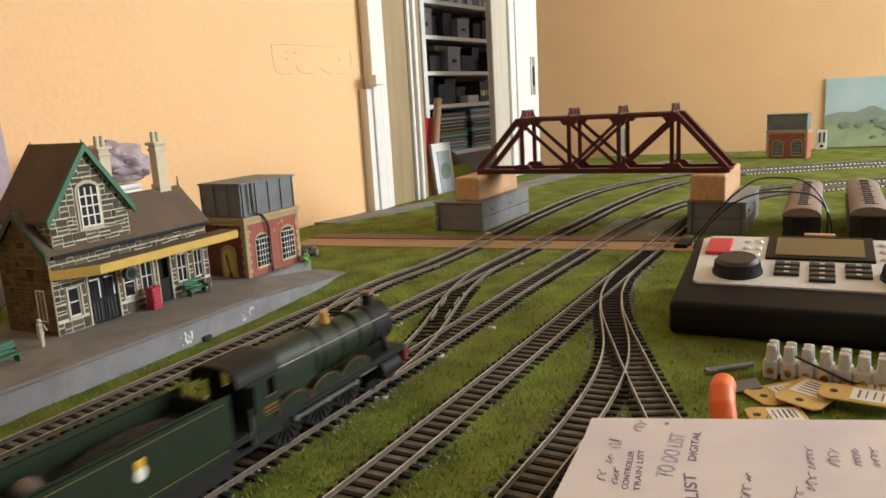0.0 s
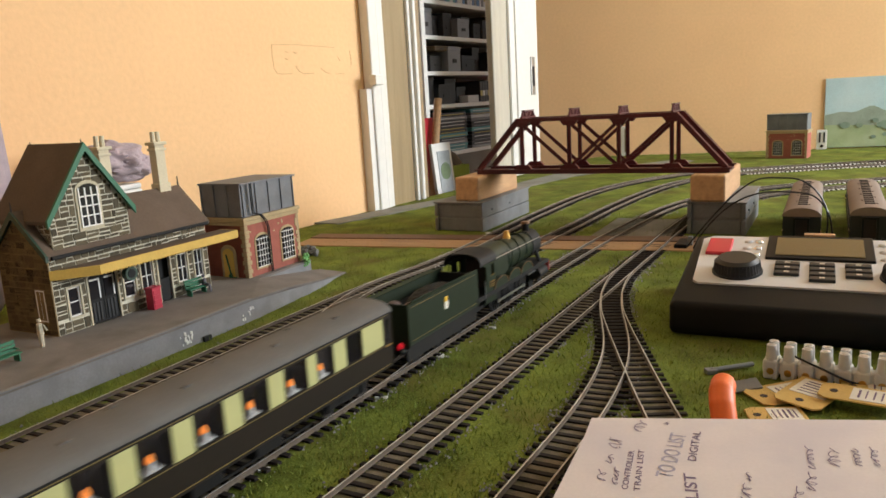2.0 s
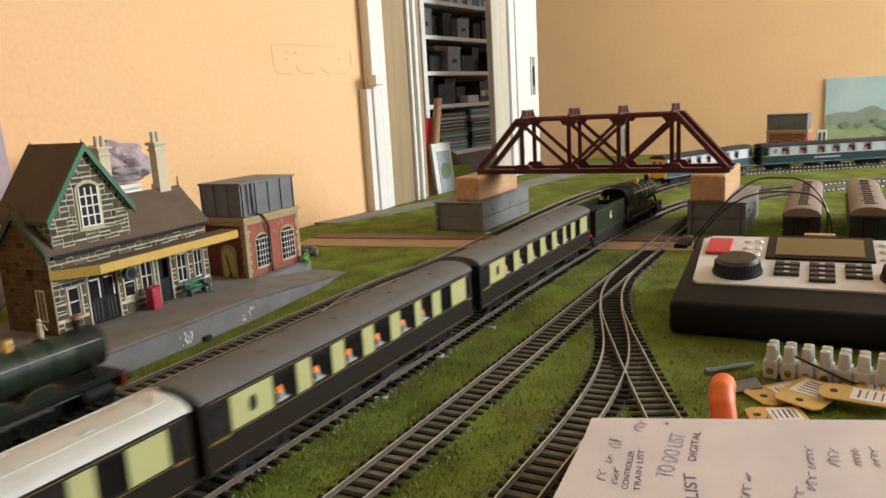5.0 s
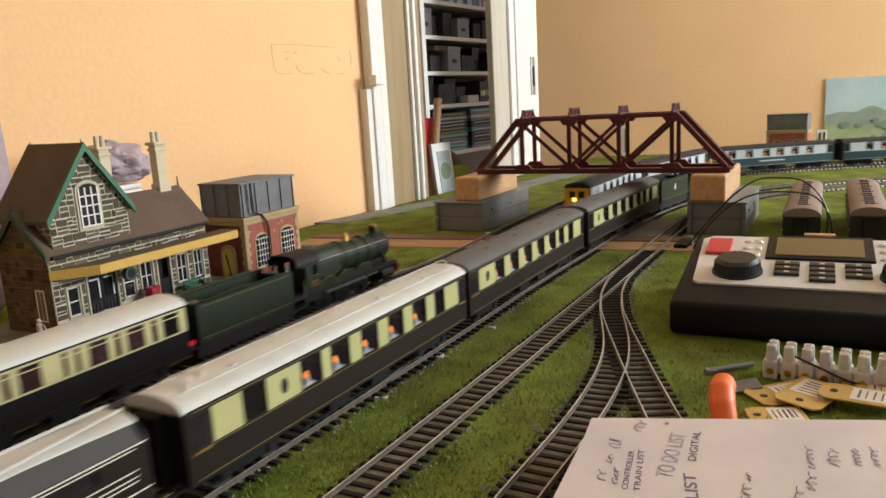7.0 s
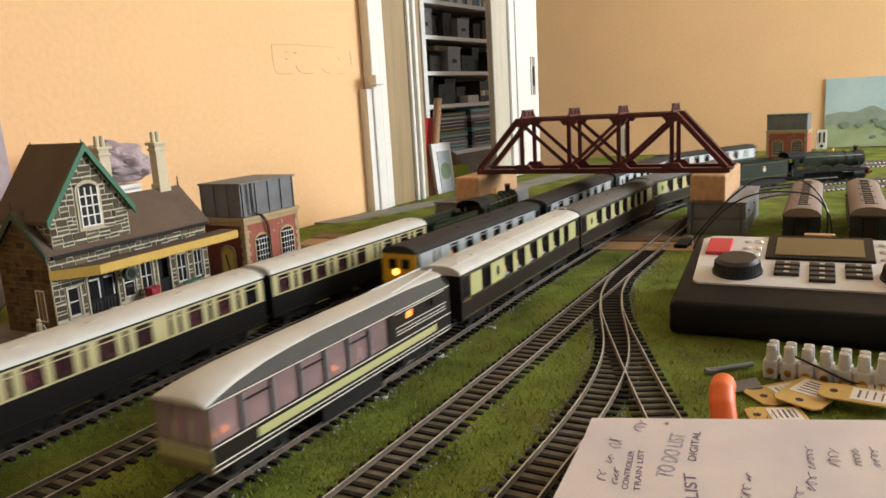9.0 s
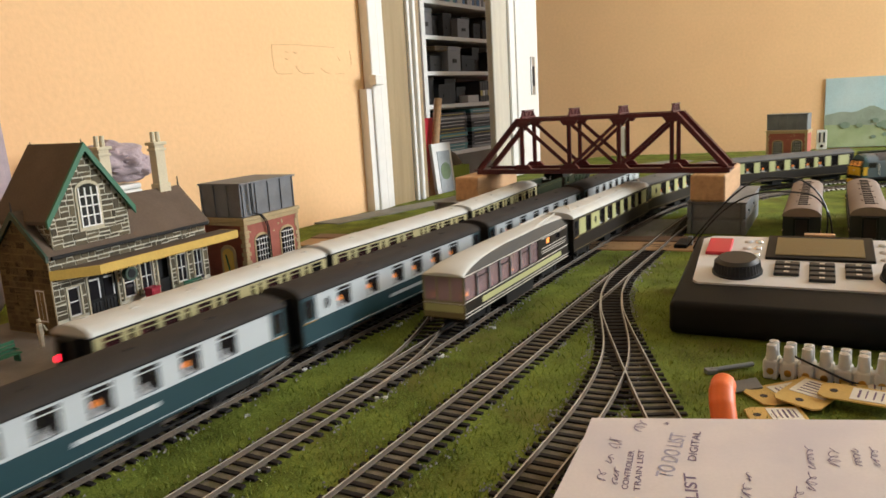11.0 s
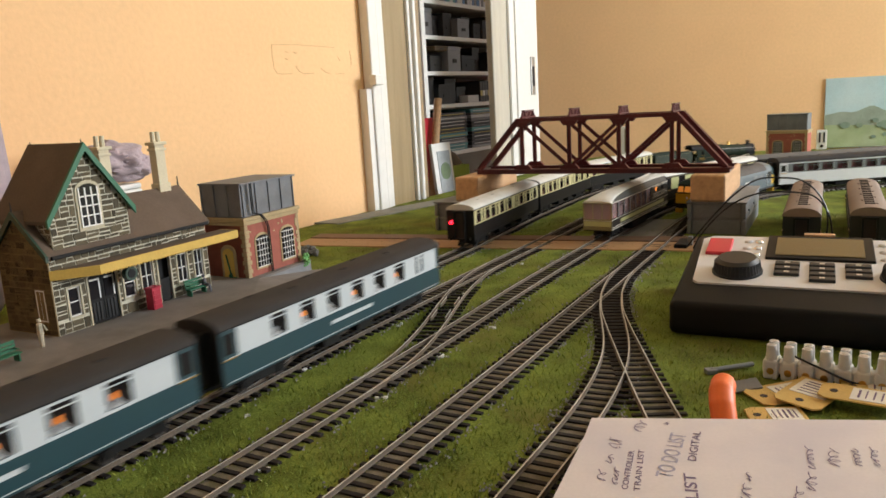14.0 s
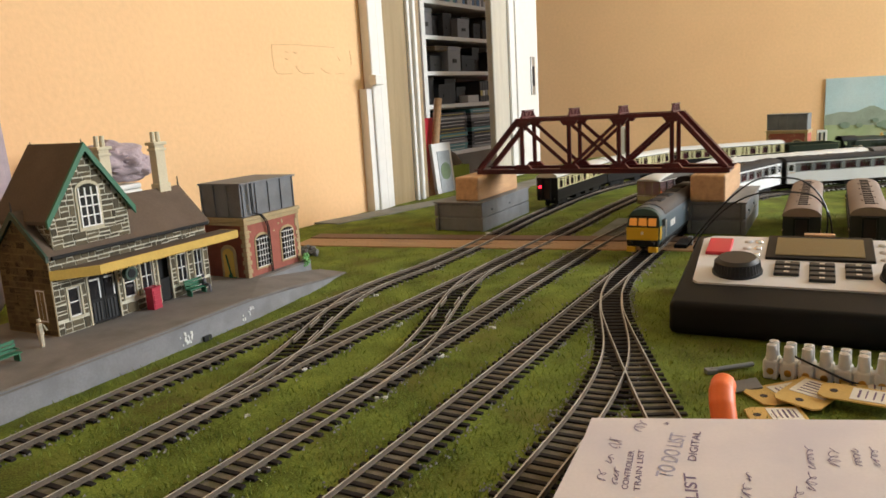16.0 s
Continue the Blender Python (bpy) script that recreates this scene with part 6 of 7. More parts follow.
        for y in (-0.0115, 0.0115):
            rodpart("buffer", end, M["underframe"], (s * L / 2, y, 0.0138), (s * (L / 2 + 0.0055), y, 0.0138), 0.0016)
        rodpart("coupling", c, M["underframe"], (s * (L / 2 - 0.012), 0, 0.0085), (s * (L / 2 + 0.009), 0, 0.0085), 0.0013)
    boxpart("floor_pan", c, M["underframe"], -L / 2, L / 2, -W + 0.001, W - 0.001, Z0 - 0.001, Z0 + 0.001)
    boxpart("interior", c, M["interior" if st["lamps"] else "maroon_seat"], -L / 2 + 0.004, L / 2 - 0.004, -0.0015, 0.0015, Z0 + 0.001, ZG)
    for kind, a, b in spans:
        if kind == "L" and st["lamps"]:
            for s in (-1, 1):
                u = (a + b) / 2
                t = boxpart("dining_table", c, M["table_white"], u - 0.0045, u + 0.0045, s * 0.0090 if s > 0 else -0.0160, 0.0160 if s > 0 else -0.0090, b0 - 0.001, b0 + 0.0015)
                rodpart("table_lamp", t, M["table_white"], (u, s * 0.0135, b0 + 0.0015), (u, s * 0.0135, b0 + 0.0052), 0.0022, 0.0016, 8)
                if int(u * 1000) % 2 == 0 or not st["full"]:
                    rodpart("lamp_shade", t, M["lamp_glow"], (u, s * 0.0135, b0 + 0.005), (u, s * 0.0135, b0 + 0.0078), 0.0017, 0.0011, 8, "glowing orange lamp shade")
            boxpart("seat", c, M["interior"], a - 0.004, a + 0.001, -0.015, 0.015, Z0 + 0.001, b0 + 0.008)
    # roof
    bm = bmesh.new()
    prism(bm, roof_outline(W + 0.0006, ZG - 0.0004, ZT, 14, 2.1), "x", -L / 2 - 0.0012, L / 2 + 0.0012)
    roof = part("roof", bm, M[st["roof"]], c, smooth=True)
    for s in (-1, 1):
        boxpart("gutter", roof, M["soot"], -L / 2, L / 2, s * (W + 0.0005) - 0.0004, s * (W + 0.0005) + 0.0004, ZG - 0.0008, ZG + 0.0001)
    k = 0
    for kind, a, b in spans:
        if kind in "WL" and b - a > 0.008:
            k += 1
            y = 0.006 * (-1) ** k
            boxpart("roof_vent", roof, M[st["roof"]], (a + b) / 2 - 0.002, (a + b) / 2 + 0.002, y - 0.0015, y + 0.0015, ZT - 0.0016, ZT + 0.0004, 0.0005)
    for x in (-0.03, 0.012):
        boxpart("battery_box", c, M["underframe"], x, x + 0.02, -0.014, 0.014, 0.0048, Z0 - 0.001, 0.0006)
    for s in (-1, 1):
        boxpart("truss_bar", c, M["underframe"], -0.055, 0.055, s * 0.013 - 0.0006, s * 0.013 + 0.0006, 0.0048, 0.006)
        bogie(c, s * L * 0.345)
    return c


def observation_car(m=None):
    """The last car: a low white roof, a deep grey cove along the sides, big tinted windows round the rear."""
    c = thing("observation_coach", m or Matrix(), "grey and cream observation coach with big tinted rear windows", "railway coach", "cream and umber express train")
    L, W, Z0, ZE = 0.229, 0.0178, 0.0158, 0.0485
    b0, b1, ZT = 0.0290, 0.0472, 0.0575
    xb = L / 2 - 0.075

    def rise_at(x):
        """The cove's height above the eaves along the car."""
        return float(np.interp(x + L / 2, (0.0, 0.006, 0.02, 0.045, 0.08, 0.19, L), (0.0, 0.0012, 0.0034, 0.0058, 0.0074, 0.0074, 0.0062)))

    wins = [(-L / 2 + 0.0015 + 0.0215 * k, -L / 2 + 0.0205 + 0.0215 * k, b0, b1) for k in range(7)]
    wins += [(xb + 0.017, xb + 0.027, 0.0400, 0.0450), (xb + 0.041, xb + 0.052, 0.0400, 0.0450)]
    for s in (-1, 1):
        bm = bmesh.new()
        holed(bm, -L / 2, L / 2, Z0, ZE, wins, lambda u, v, w: (u, s * (W - w), v), 0.0009)
        side = part("body_side", bm, M["umber"], c)
        boxpart("name_band", side, M["pullman_cream"], -L / 2 + 0.03, L / 2 - 0.02, s * W - 0.0003, s * W + 0.00035, 0.0212, 0.0258, label="cream name band")
        for k in range(24):
            boxpart("name_mark", side, M["umber"], -L / 2 + 0.036 + 0.0075 * k, -L / 2 + 0.0385 + 0.0075 * k, s * W, s * W + 0.0005, 0.0225, 0.0245)
        for z in (0.0278, 0.0188, 0.0164, 0.0477):
            boxpart("lining", side, M["label"], -L / 2, L / 2, s * W - 0.0003, s * W + 0.0003, z, z + 0.0006)
        for z in (0.0325, 0.0345, 0.0372, 0.0462):
            boxpart("lining", side, M["label"], xb + 0.004, L / 2 - 0.006, s * W - 0.0003, s * W + 0.0003, z, z + 0.0005)
        for k in range(1, 7):
            boxpart("window_pillar", side, M["obs_grey"], -L / 2 + 0.0215 * k - 0.0009, -L / 2 + 0.0215 * k + 0.0009, s * W - 0.0006, s * W + 0.0004, b0, b1)
        for k in (1, 3, 5):
            boxpart("vent_bar", side, M["soot"], -L / 2 + 0.0215 * k + 0.002, -L / 2 + 0.0215 * k + 0.019, s * W - 0.0006, s * W + 0.0004, b1 - 0.0045, b1 - 0.0038)
        bm = bmesh.new()
        bend = [(x, ZE - 0.0004 + rise_at(x)) for x in np.linspace(-L / 2 + 0.001, L / 2, 24)]
        vs = prism(bm, [(-L / 2 + 0.001, ZE - 0.0006)] + [(float(u), float(v)) for u, v in bend] + [(L / 2, ZE - 0.0006)], "y", s * (W + 0.0002), s * (W - 0.003))
        for v in vs:
            v.co.y -= s * 1.0 * max(0.0, v.co.z - ZE)
        bmesh.ops.recalc_face_normals(bm, faces=bm.faces)
        part("cove_panel", bm, M["obs_cove"], side, "plain dark grey roof cove panel")
    for a, b, z0, z1 in wins[:7]:
        boxpart("window_pane", c, M["mauve_glass"], a, b, -W + 0.0012, W - 0.0012, z0 - 0.0003, z1 + 0.0003).visible_shadow = False
    for a, b, z0, z1 in wins[7:]:
        boxpart("window_pane", c, M["lamp_glow"] if a < xb + 0.03 else M["dark_glass"], a, b, -W + 0.0012, W - 0.0012, z0, z1)
    bm = bmesh.new()
    holed(bm, -W, W, Z0, ZE, [(-W + 0.0015, -0.0062, b0, b1), (-0.0052, 0.0052, b0, b1), (0.0062, W - 0.0015, b0, b1)], lambda u, v, w: (-L / 2 - 0.0005 + w, u, v), 0.001)
    rear = part("rear_end", bm, M["olive"], c, "olive painted rear end")
    for a, b in ((-W + 0.0015, -0.0062), (-0.0052, 0.0052), (0.0062, W - 0.0015)):
        boxpart("rear_pane", rear, M["mauve_glass"], -L / 2 + 0.0002, -L / 2 + 0.0006, a, b, b0, b1).visible_shadow = False
    boxpart("rear_band", rear, M["pullman_cream"], -L / 2 - 0.0009, -L / 2 - 0.0003, -W + 0.001, W - 0.001, 0.0205, 0.0262)
    boxpart("lining", rear, M["label"], -L / 2 - 0.0009, -L / 2 - 0.0003, -W, W, 0.0270, 0.0276)
    bm = bmesh.new()
    prism(bm, [(-W, Z0), (W, Z0)] + roof_outline(W, ZE, ZT - 0.0008, 14, 2.0)[::-1], "x", L / 2 - 0.0008, L / 2 + 0.0008)
    part("body_end", bm, M["soot"], c)
    boxpart("interior", c, shade("warm_interior", (0.30, 0.17, 0.13), 0.7, vary=0.2, scale=200), -L / 2 + 0.004, L / 2 - 0.004, -0.0155, 0.0155, Z0 + 0.001, Z0 + 0.004)
    for k in range(6):
        for y in (-0.011, 0.006):
            boxpart("armchair", c, shade("salmon_cloth", (0.40, 0.22, 0.20), 0.8) if k == 0 and y < 0 else bpy.data.materials["salmon_cloth"], -L / 2 + 0.012 + 0.022 * k, -L / 2 + 0.023 + 0.022 * k, y, y + 0.006, Z0 + 0.004, Z0 + 0.0185, 0.001)
    for u in (-L / 2 + 0.006, -L / 2 + 0.014, -L / 2 + 0.1):
        for y in (-0.012, 0.012):
            rodpart("table_lamp", c, M["lamp_glow"], (u, y, b0 + 0.001), (u, y, b0 + 0.0035), 0.0014, label="glowing orange lamp")
    boxpart("partition", c, bpy.data.materials["salmon_cloth"], xb, xb + 0.002, -0.0155, 0.0155, Z0, ZE)
    # roof: falls to the rear
    bm = bmesh.new()
    n, rings = 14, []
    for x in list(np.linspace(-L / 2 - 0.001, -L / 2 + 0.05, 12)) + list(np.linspace(-L / 2 + 0.065, L / 2 + 0.001, 8)):
        u = min(1.0, max(0.0, (x + L / 2 + 0.001) / 0.05))
        base = ZE - 0.0003 + rise_at(x)
        top = max(base + 0.0018, ZE + 0.0022 + (ZT - ZE - 0.0022) * math.sin(u * math.pi / 2) ** 0.6)
        rings.append([bm.verts.new((x, y, z)) for y, z in roof_outline(W * 1.01 - 0.95 * rise_at(x), base, top, n, 2.1)])
    for a, b in zip(rings, rings[1:]):
        for i in range(n):
            bm.faces.new([a[i], a[i + 1], b[i + 1], b[i]])
        bm.faces.new([a[0], b[0], b[-1], a[-1]])
    for g in (rings[0], rings[-1]):
        bm.faces.new(g)
    bmesh.ops.recalc_face_normals(bm, faces=bm.faces)
    roof = part("roof", bm, M["roof_white"], c, "cream white sloping roof", smooth=True)
    for y in (-0.008, 0.008):
        rodpart("roof_wire", roof, M["roof_white"], (L / 2 - 0.06, y, ZT - 0.0006), (L / 2, y * 0.6, ZT + 0.0016), 0.0008, seg=6)
    boxpart("floor_pan", c, M["underframe"], -L / 2, L / 2, -W + 0.001, W - 0.001, Z0 - 0.001, Z0 + 0.001)
    boxpart("battery_box", c, M["underframe"], -0.03, 0.03, -0.014, 0.014, 0.004, Z0)
    for s in (-1, 1):
        bogie(c, s * L * 0.34)
        rodpart("coupling", c, M["underframe"], (s * (L / 2 - 0.012), 0, 0.0085), (s * (L / 2 + 0.009), 0, 0.0085), 0.0013)
    for o in c.children:
        if not o.name.startswith("bogie"):
            o.location.z -= 0.0026
    return c


DRIVER = wheel_mesh(0.0128, 16, M["underframe"])
LEADER = wheel_mesh(0.0062, 0, M["underframe"])


def heighten(ob, base, k):
    """Raises the bodywork above a height; wheels and rods keep their size."""
    for c in ob.children_recursive:
        if "wheel" not in c.name and "coupling" not in c.name:
            for v in c.data.vertices:
                if v.co.z > base:
                    v.co.z = base + (v.co.z - base) * k


def steam_engine(label, group):
    """A green six-coupled express engine, 0.165 long; returns it and its driving wheels."""
    e = thing("steam_locomotive", Matrix(), label, "steam locomotive", group)
    G, K = M["loco_green"], M["soot"]
    boxpart("running_plate", e, K, -0.082, 0.074, -0.0165, 0.0165, 0.0195, 0.0207, 0.0002)
    boxpart("frame", e, K, -0.08, 0.078, -0.006, 0.006, 0.006, 0.0195)
    bm = bmesh.new()
    rod(bm, (-0.01, 0, 0.0345), (0.052, 0, 0.0335), 0.0118, 0.0102, 24)
    part("boiler", bm, G, e, "dark green taper boiler", smooth=True)
    bm = bmesh.new()
    rod(bm, (0.052, 0, 0.0335), (0.0715, 0, 0.0335), 0.0109, 0.0109, 24)
    sb = part("smokebox", bm, K, e, "black smokebox", smooth=True)
    rodpart("smokebox_door", sb, K, (0.0715, 0, 0.0335), (0.0738, 0, 0.0335), 0.009, 0.006, 24)
    for x in (0.036, 0.018, 0.0, -0.008):
        bm = bmesh.new()
        rod(bm, (x, 0, 0.0345), (x + 0.0012, 0, 0.0345), 0.0113 + (0.036 - x) * 0.024, seg=24)
        part("boiler_band", bm, G, e, smooth=True)
    bm = bmesh.new()
    prism(bm, [(-0.0118, 0.021), (0.0118, 0.021)] + roof_outline(0.0118, 0.034, 0.0468)[::-1], "x", -0.044, -0.009)
    part("firebox", bm, G, e, "green square-shouldered firebox", smooth=True)
    ch = rodpart("chimney", e, K, (0.0605, 0, 0.043), (0.0605, 0, 0.0495), 0.0034, 0.0036, 16)
    rodpart("copper_cap", ch, M["copper"], (0.0605, 0, 0.0495), (0.0605, 0, 0.0512), 0.0042, 0.0039, 16, "copper chimney cap")
    rodpart("safety_valve", e, M["brass"], (0.016, 0, 0.0445), (0.016, 0, 0.0505), 0.0034, 0.0022, 14, "polished brass safety valve cover")
    # cab
    for s in (-1, 1):
        bm = bmesh.new()
        holed(bm, -0.066, -0.044, 0.0135, 0.041, [(-0.052, -0.047, 0.0315, 0.0385), (-0.066 + 0.0001, -0.0615, 0.026, 0.0385)], lambda u, v, w: (u, s * (0.0158 - w), v), 0.0008)
        cs = part("cab_side", bm, G, e, "green cab side")
        boxpart("window_rim", cs, M["brass"], -0.0525, -0.0465, s * 0.0158 - 0.0002, s * 0.0158 + 0.0003, 0.031, 0.0316)
        boxpart("number_plate", cs, M["brass"], -0.0555, -0.0455, s * 0.0158 - 0.0002, s * 0.0158 + 0.0004, 0.0235, 0.0275, label="brass plate with plain bars")
        for k in (0, 1):
            boxpart("plate_bar", cs, K, -0.0548, -0.0462, s * 0.0158 + s * 0.0003 - 0.0002, s * 0.0158 + s * 0.0003 + 0.0002, 0.0242 + 0.0016 * k, 0.0249 + 0.0016 * k)
        rodpart("hand_rail", cs, M["steel"], (-0.0655, s * 0.0162, 0.015), (-0.0655, s * 0.0162, 0.030), 0.0005, seg=6)
        rodpart("boiler_rail", e, M["steel"], (-0.04, s * 0.0128, 0.0395), (0.066, s * 0.0112, 0.0385), 0.0004, seg=6)
    boxpart("cab_front", e, G, -0.0445, -0.0437, -0.0155, 0.0155, 0.021, 0.044)
    bm = bmesh.new()
    o = roof_outline(0.0163, 0.0405, 0.0482)
    prism(bm, o + [(y * 0.95, z - 0.0008) for y, z in o[::-1]], "x", -0.0725, -0.0425)
    part("cab_roof", bm, K, e, "dark grey cab roof", smooth=True)
    boxpart("cab_floor", e, K, -0.07, -0.044, -0.0145, 0.0145, 0.0135, 0.0145)
    boxpart("backhead", e, M["interior"], -0.0475, -0.0445, -0.010, 0.010, 0.0145, 0.040, 0.001)
    # wheels
    wheels = []
    for x in (-0.034, -0.006, 0.021):
        for s in (-1, 1):
            w = shared("driving_wheel", DRIVER, e, pose(x, s * 0.0085, 0.0128))
            wheels.append((w, x, s * 0.0085))
            bm = bmesh.new()
            arc = [(x + 0.0142 * math.cos(math.pi * i / 14), 0.0207 + 0.0068 * math.sin(math.pi * i / 14)) for i in range(15)]
            prism(bm, arc, "y", min(s * 0.0165, s * 0.0115), max(s * 0.0165, s * 0.0115))
            sp = part("splasher", bm, G, e, "green splasher with brass beading", smooth=True)
            bm = bmesh.new()
            rim = [(x + (a - x) * 0.95, 0.0205 + (b - 0.0205) * 0.93) for a, b in arc[::-1]]
            prism(bm, arc + rim, "y", min(s * 0.0163, s * 0.0169), max(s * 0.0163, s * 0.0169))
            part("beading", bm, M["copper"], sp)
    for x in (0.046, 0.068):
        for s in (-1, 1):
            shared("bogie_wheel", LEADER, e, pose(x, s * 0.0085, 0.0062))
    rods = []
    for s in (-1, 1):
        rodpart("cylinder", e, K, (0.046, s * 0.0145, 0.0125), (0.066, s * 0.0145, 0.0125), 0.0048, seg=16)
        boxpart("slide_bar", e, M["steel"], 0.028, 0.046, s * 0.0142 - 0.0006, s * 0.0142 + 0.0006, 0.0155, 0.0163)
        boxpart("valance", e, K, -0.08, 0.074, s * 0.0163 - 0.0003, s * 0.0163 + 0.0003, 0.0178, 0.0195)
        bm = bmesh.new()
        box(bm, -0.036, 0.023, s * 0.0118 - 0.0005, s * 0.0118 + 0.0005, -0.0008, 0.0008)
        for x in (-0.034, -0.006, 0.021):
            rod(bm, (x, s * 0.0112, 0), (x, s * 0.0125, 0), 0.0016, seg=10)
        cr = part("coupling_rod", bm, M["steel"], e, "steel coupling rod")
        cr.matrix_basis = pose(0, 0, 0.0128)
        rods.append((cr, 0 if s < 0 else 90))
        rodpart("buffer", e, K, (0.077, s * 0.0115, 0.0138), (0.084, s * 0.0115, 0.0138), 0.0022, seg=12)
        rodpart("steam_pipe", e, K, (0.06, s * 0.0095, 0.029), (0.06, s * 0.0142, 0.018), 0.0018, seg=10)
    boxpart("buffer_beam", e, shade("beam_red", (0.25, 0.02, 0.02), 0.5), 0.075, 0.0775, -0.0165, 0.0165, 0.0100, 0.0190, 0.0003)
    boxpart("front_plate", e, K, 0.06, 0.077, -0.0165, 0.0165, 0.0185, 0.0196)
    heighten(e, 0.0145, 1.22)
    return e, wheels, rods


def tender(label, group, crest=True):
    t = thing("tender", Matrix(), label, "locomotive tender", group)
    G, K, L = M["loco_green"], M["soot"], 0.104
    for s in (-1, 1):
        bm = bmesh.new()
        box(bm, -L / 2, L / 2, min(s * 0.0152, s * 0.0160), max(s * 0.0152, s * 0.0160), 0.0165, 0.0400)
        sd = part("side_panel", bm, G, t, "plain dark green tender side")
        bm = bmesh.new()
        prism(bm, [(s * 0.0155, 0.0385), (s * 0.0172, 0.0405), (s * 0.0172, 0.0412), (s * 0.0148, 0.040)], "x", -L / 2 + 0.002, L / 2 - 0.012)
        part("flared_rim", bm, G, sd)
        if crest:
            rodpart("crest", sd, M["label"], (0.0, s * 0.0158, 0.0285), (0.0, s * 0.0163, 0.0285), 0.0028, seg=12, label="small red and white round crest shape")
            boxpart("crest_top", sd, M["warn_yellow"], -0.0022, 0.0022, min(s * 0.0158, s * 0.0164), max(s * 0.0158, s * 0.0164), 0.0305, 0.0335, 0.0004)
        for z in (0.0185, 0.0372):
            boxpart("lining", sd, M["lining"], -L / 2 + 0.004, L / 2 - 0.004, min(s * 0.0158, s * 0.01615), max(s * 0.0158, s * 0.01615), z, z + 0.0003)
        for x in (-0.034, -0.002, 0.03):
            shared("wheel", LEADER, t, pose(x, s * 0.0085, 0.0062))
        boxpart("tender_frame", t, K, -L / 2, L / 2, min(s * 0.0125, s * 0.0137), max(s * 0.0125, s * 0.0137), 0.0055, 0.0158)
        rodpart("buffer", t, K, (-L / 2, s * 0.0115, 0.0138), (-L / 2 - 0.005, s * 0.0115, 0.0138), 0.002, seg=10)
    boxpart("rear_panel", t, G, -L / 2, -L / 2 + 0.0008, -0.0152, 0.0152, 0.0165, 0.0395)
    boxpart("tank_top", t, K, -L / 2 + 0.0008, L / 2 - 0.004, -0.0152, 0.0152, 0.030, 0.0315)
    boxpart("front_panel", t, K, L / 2 - 0.006, L / 2 - 0.004, -0.0148, 0.0148, 0.0165, 0.038)
    boxpart("footplate", t, K, -L / 2, L / 2, -0.0158, 0.0158, 0.0150, 0.0165)
    bm = bmesh.new()
    bmesh.ops.create_icosphere(bm, subdivisions=4, radius=1, matrix=Matrix.Translation((0.008, 0, 0.031)) @ Matrix.Diagonal((0.030, 0.0135, 0.006, 1)))
    for v in bm.verts:
        v.co.z += 0.0012 * noise.noise(v.co * 500)
    part("coal_load", bm, M["soot"], t, "black coal load")
    for y in (-0.0065, 0.0065):
        bm = bmesh.new()
        bmesh.ops.create_uvsphere(bm, u_segments=16, v_segments=8, radius=0.006, matrix=Matrix.Translation((-0.034, y, 0.0325)) @ Matrix.Diagonal((1, 0.9, 0.7, 1)))
        part("water_dome", bm, shade("dull_brown", (0.12, 0.085, 0.075), 0.6) if y < 0 else bpy.data.materials["dull_brown"], t, "dull brown tank dome", smooth=True)
    rodpart("tail_lamp", t, M["dim_tail"], (-L / 2 - 0.001, -0.010, 0.0165), (-L / 2 - 0.0035, -0.010, 0.0165), 0.0019, label="glowing red tail lamp")
    rodpart("coupling", t, K, (-L / 2 + 0.004, 0, 0.0085), (-L / 2 - 0.009, 0, 0.0085), 0.0012)
    heighten(t, 0.0145, 1.22)
    return t


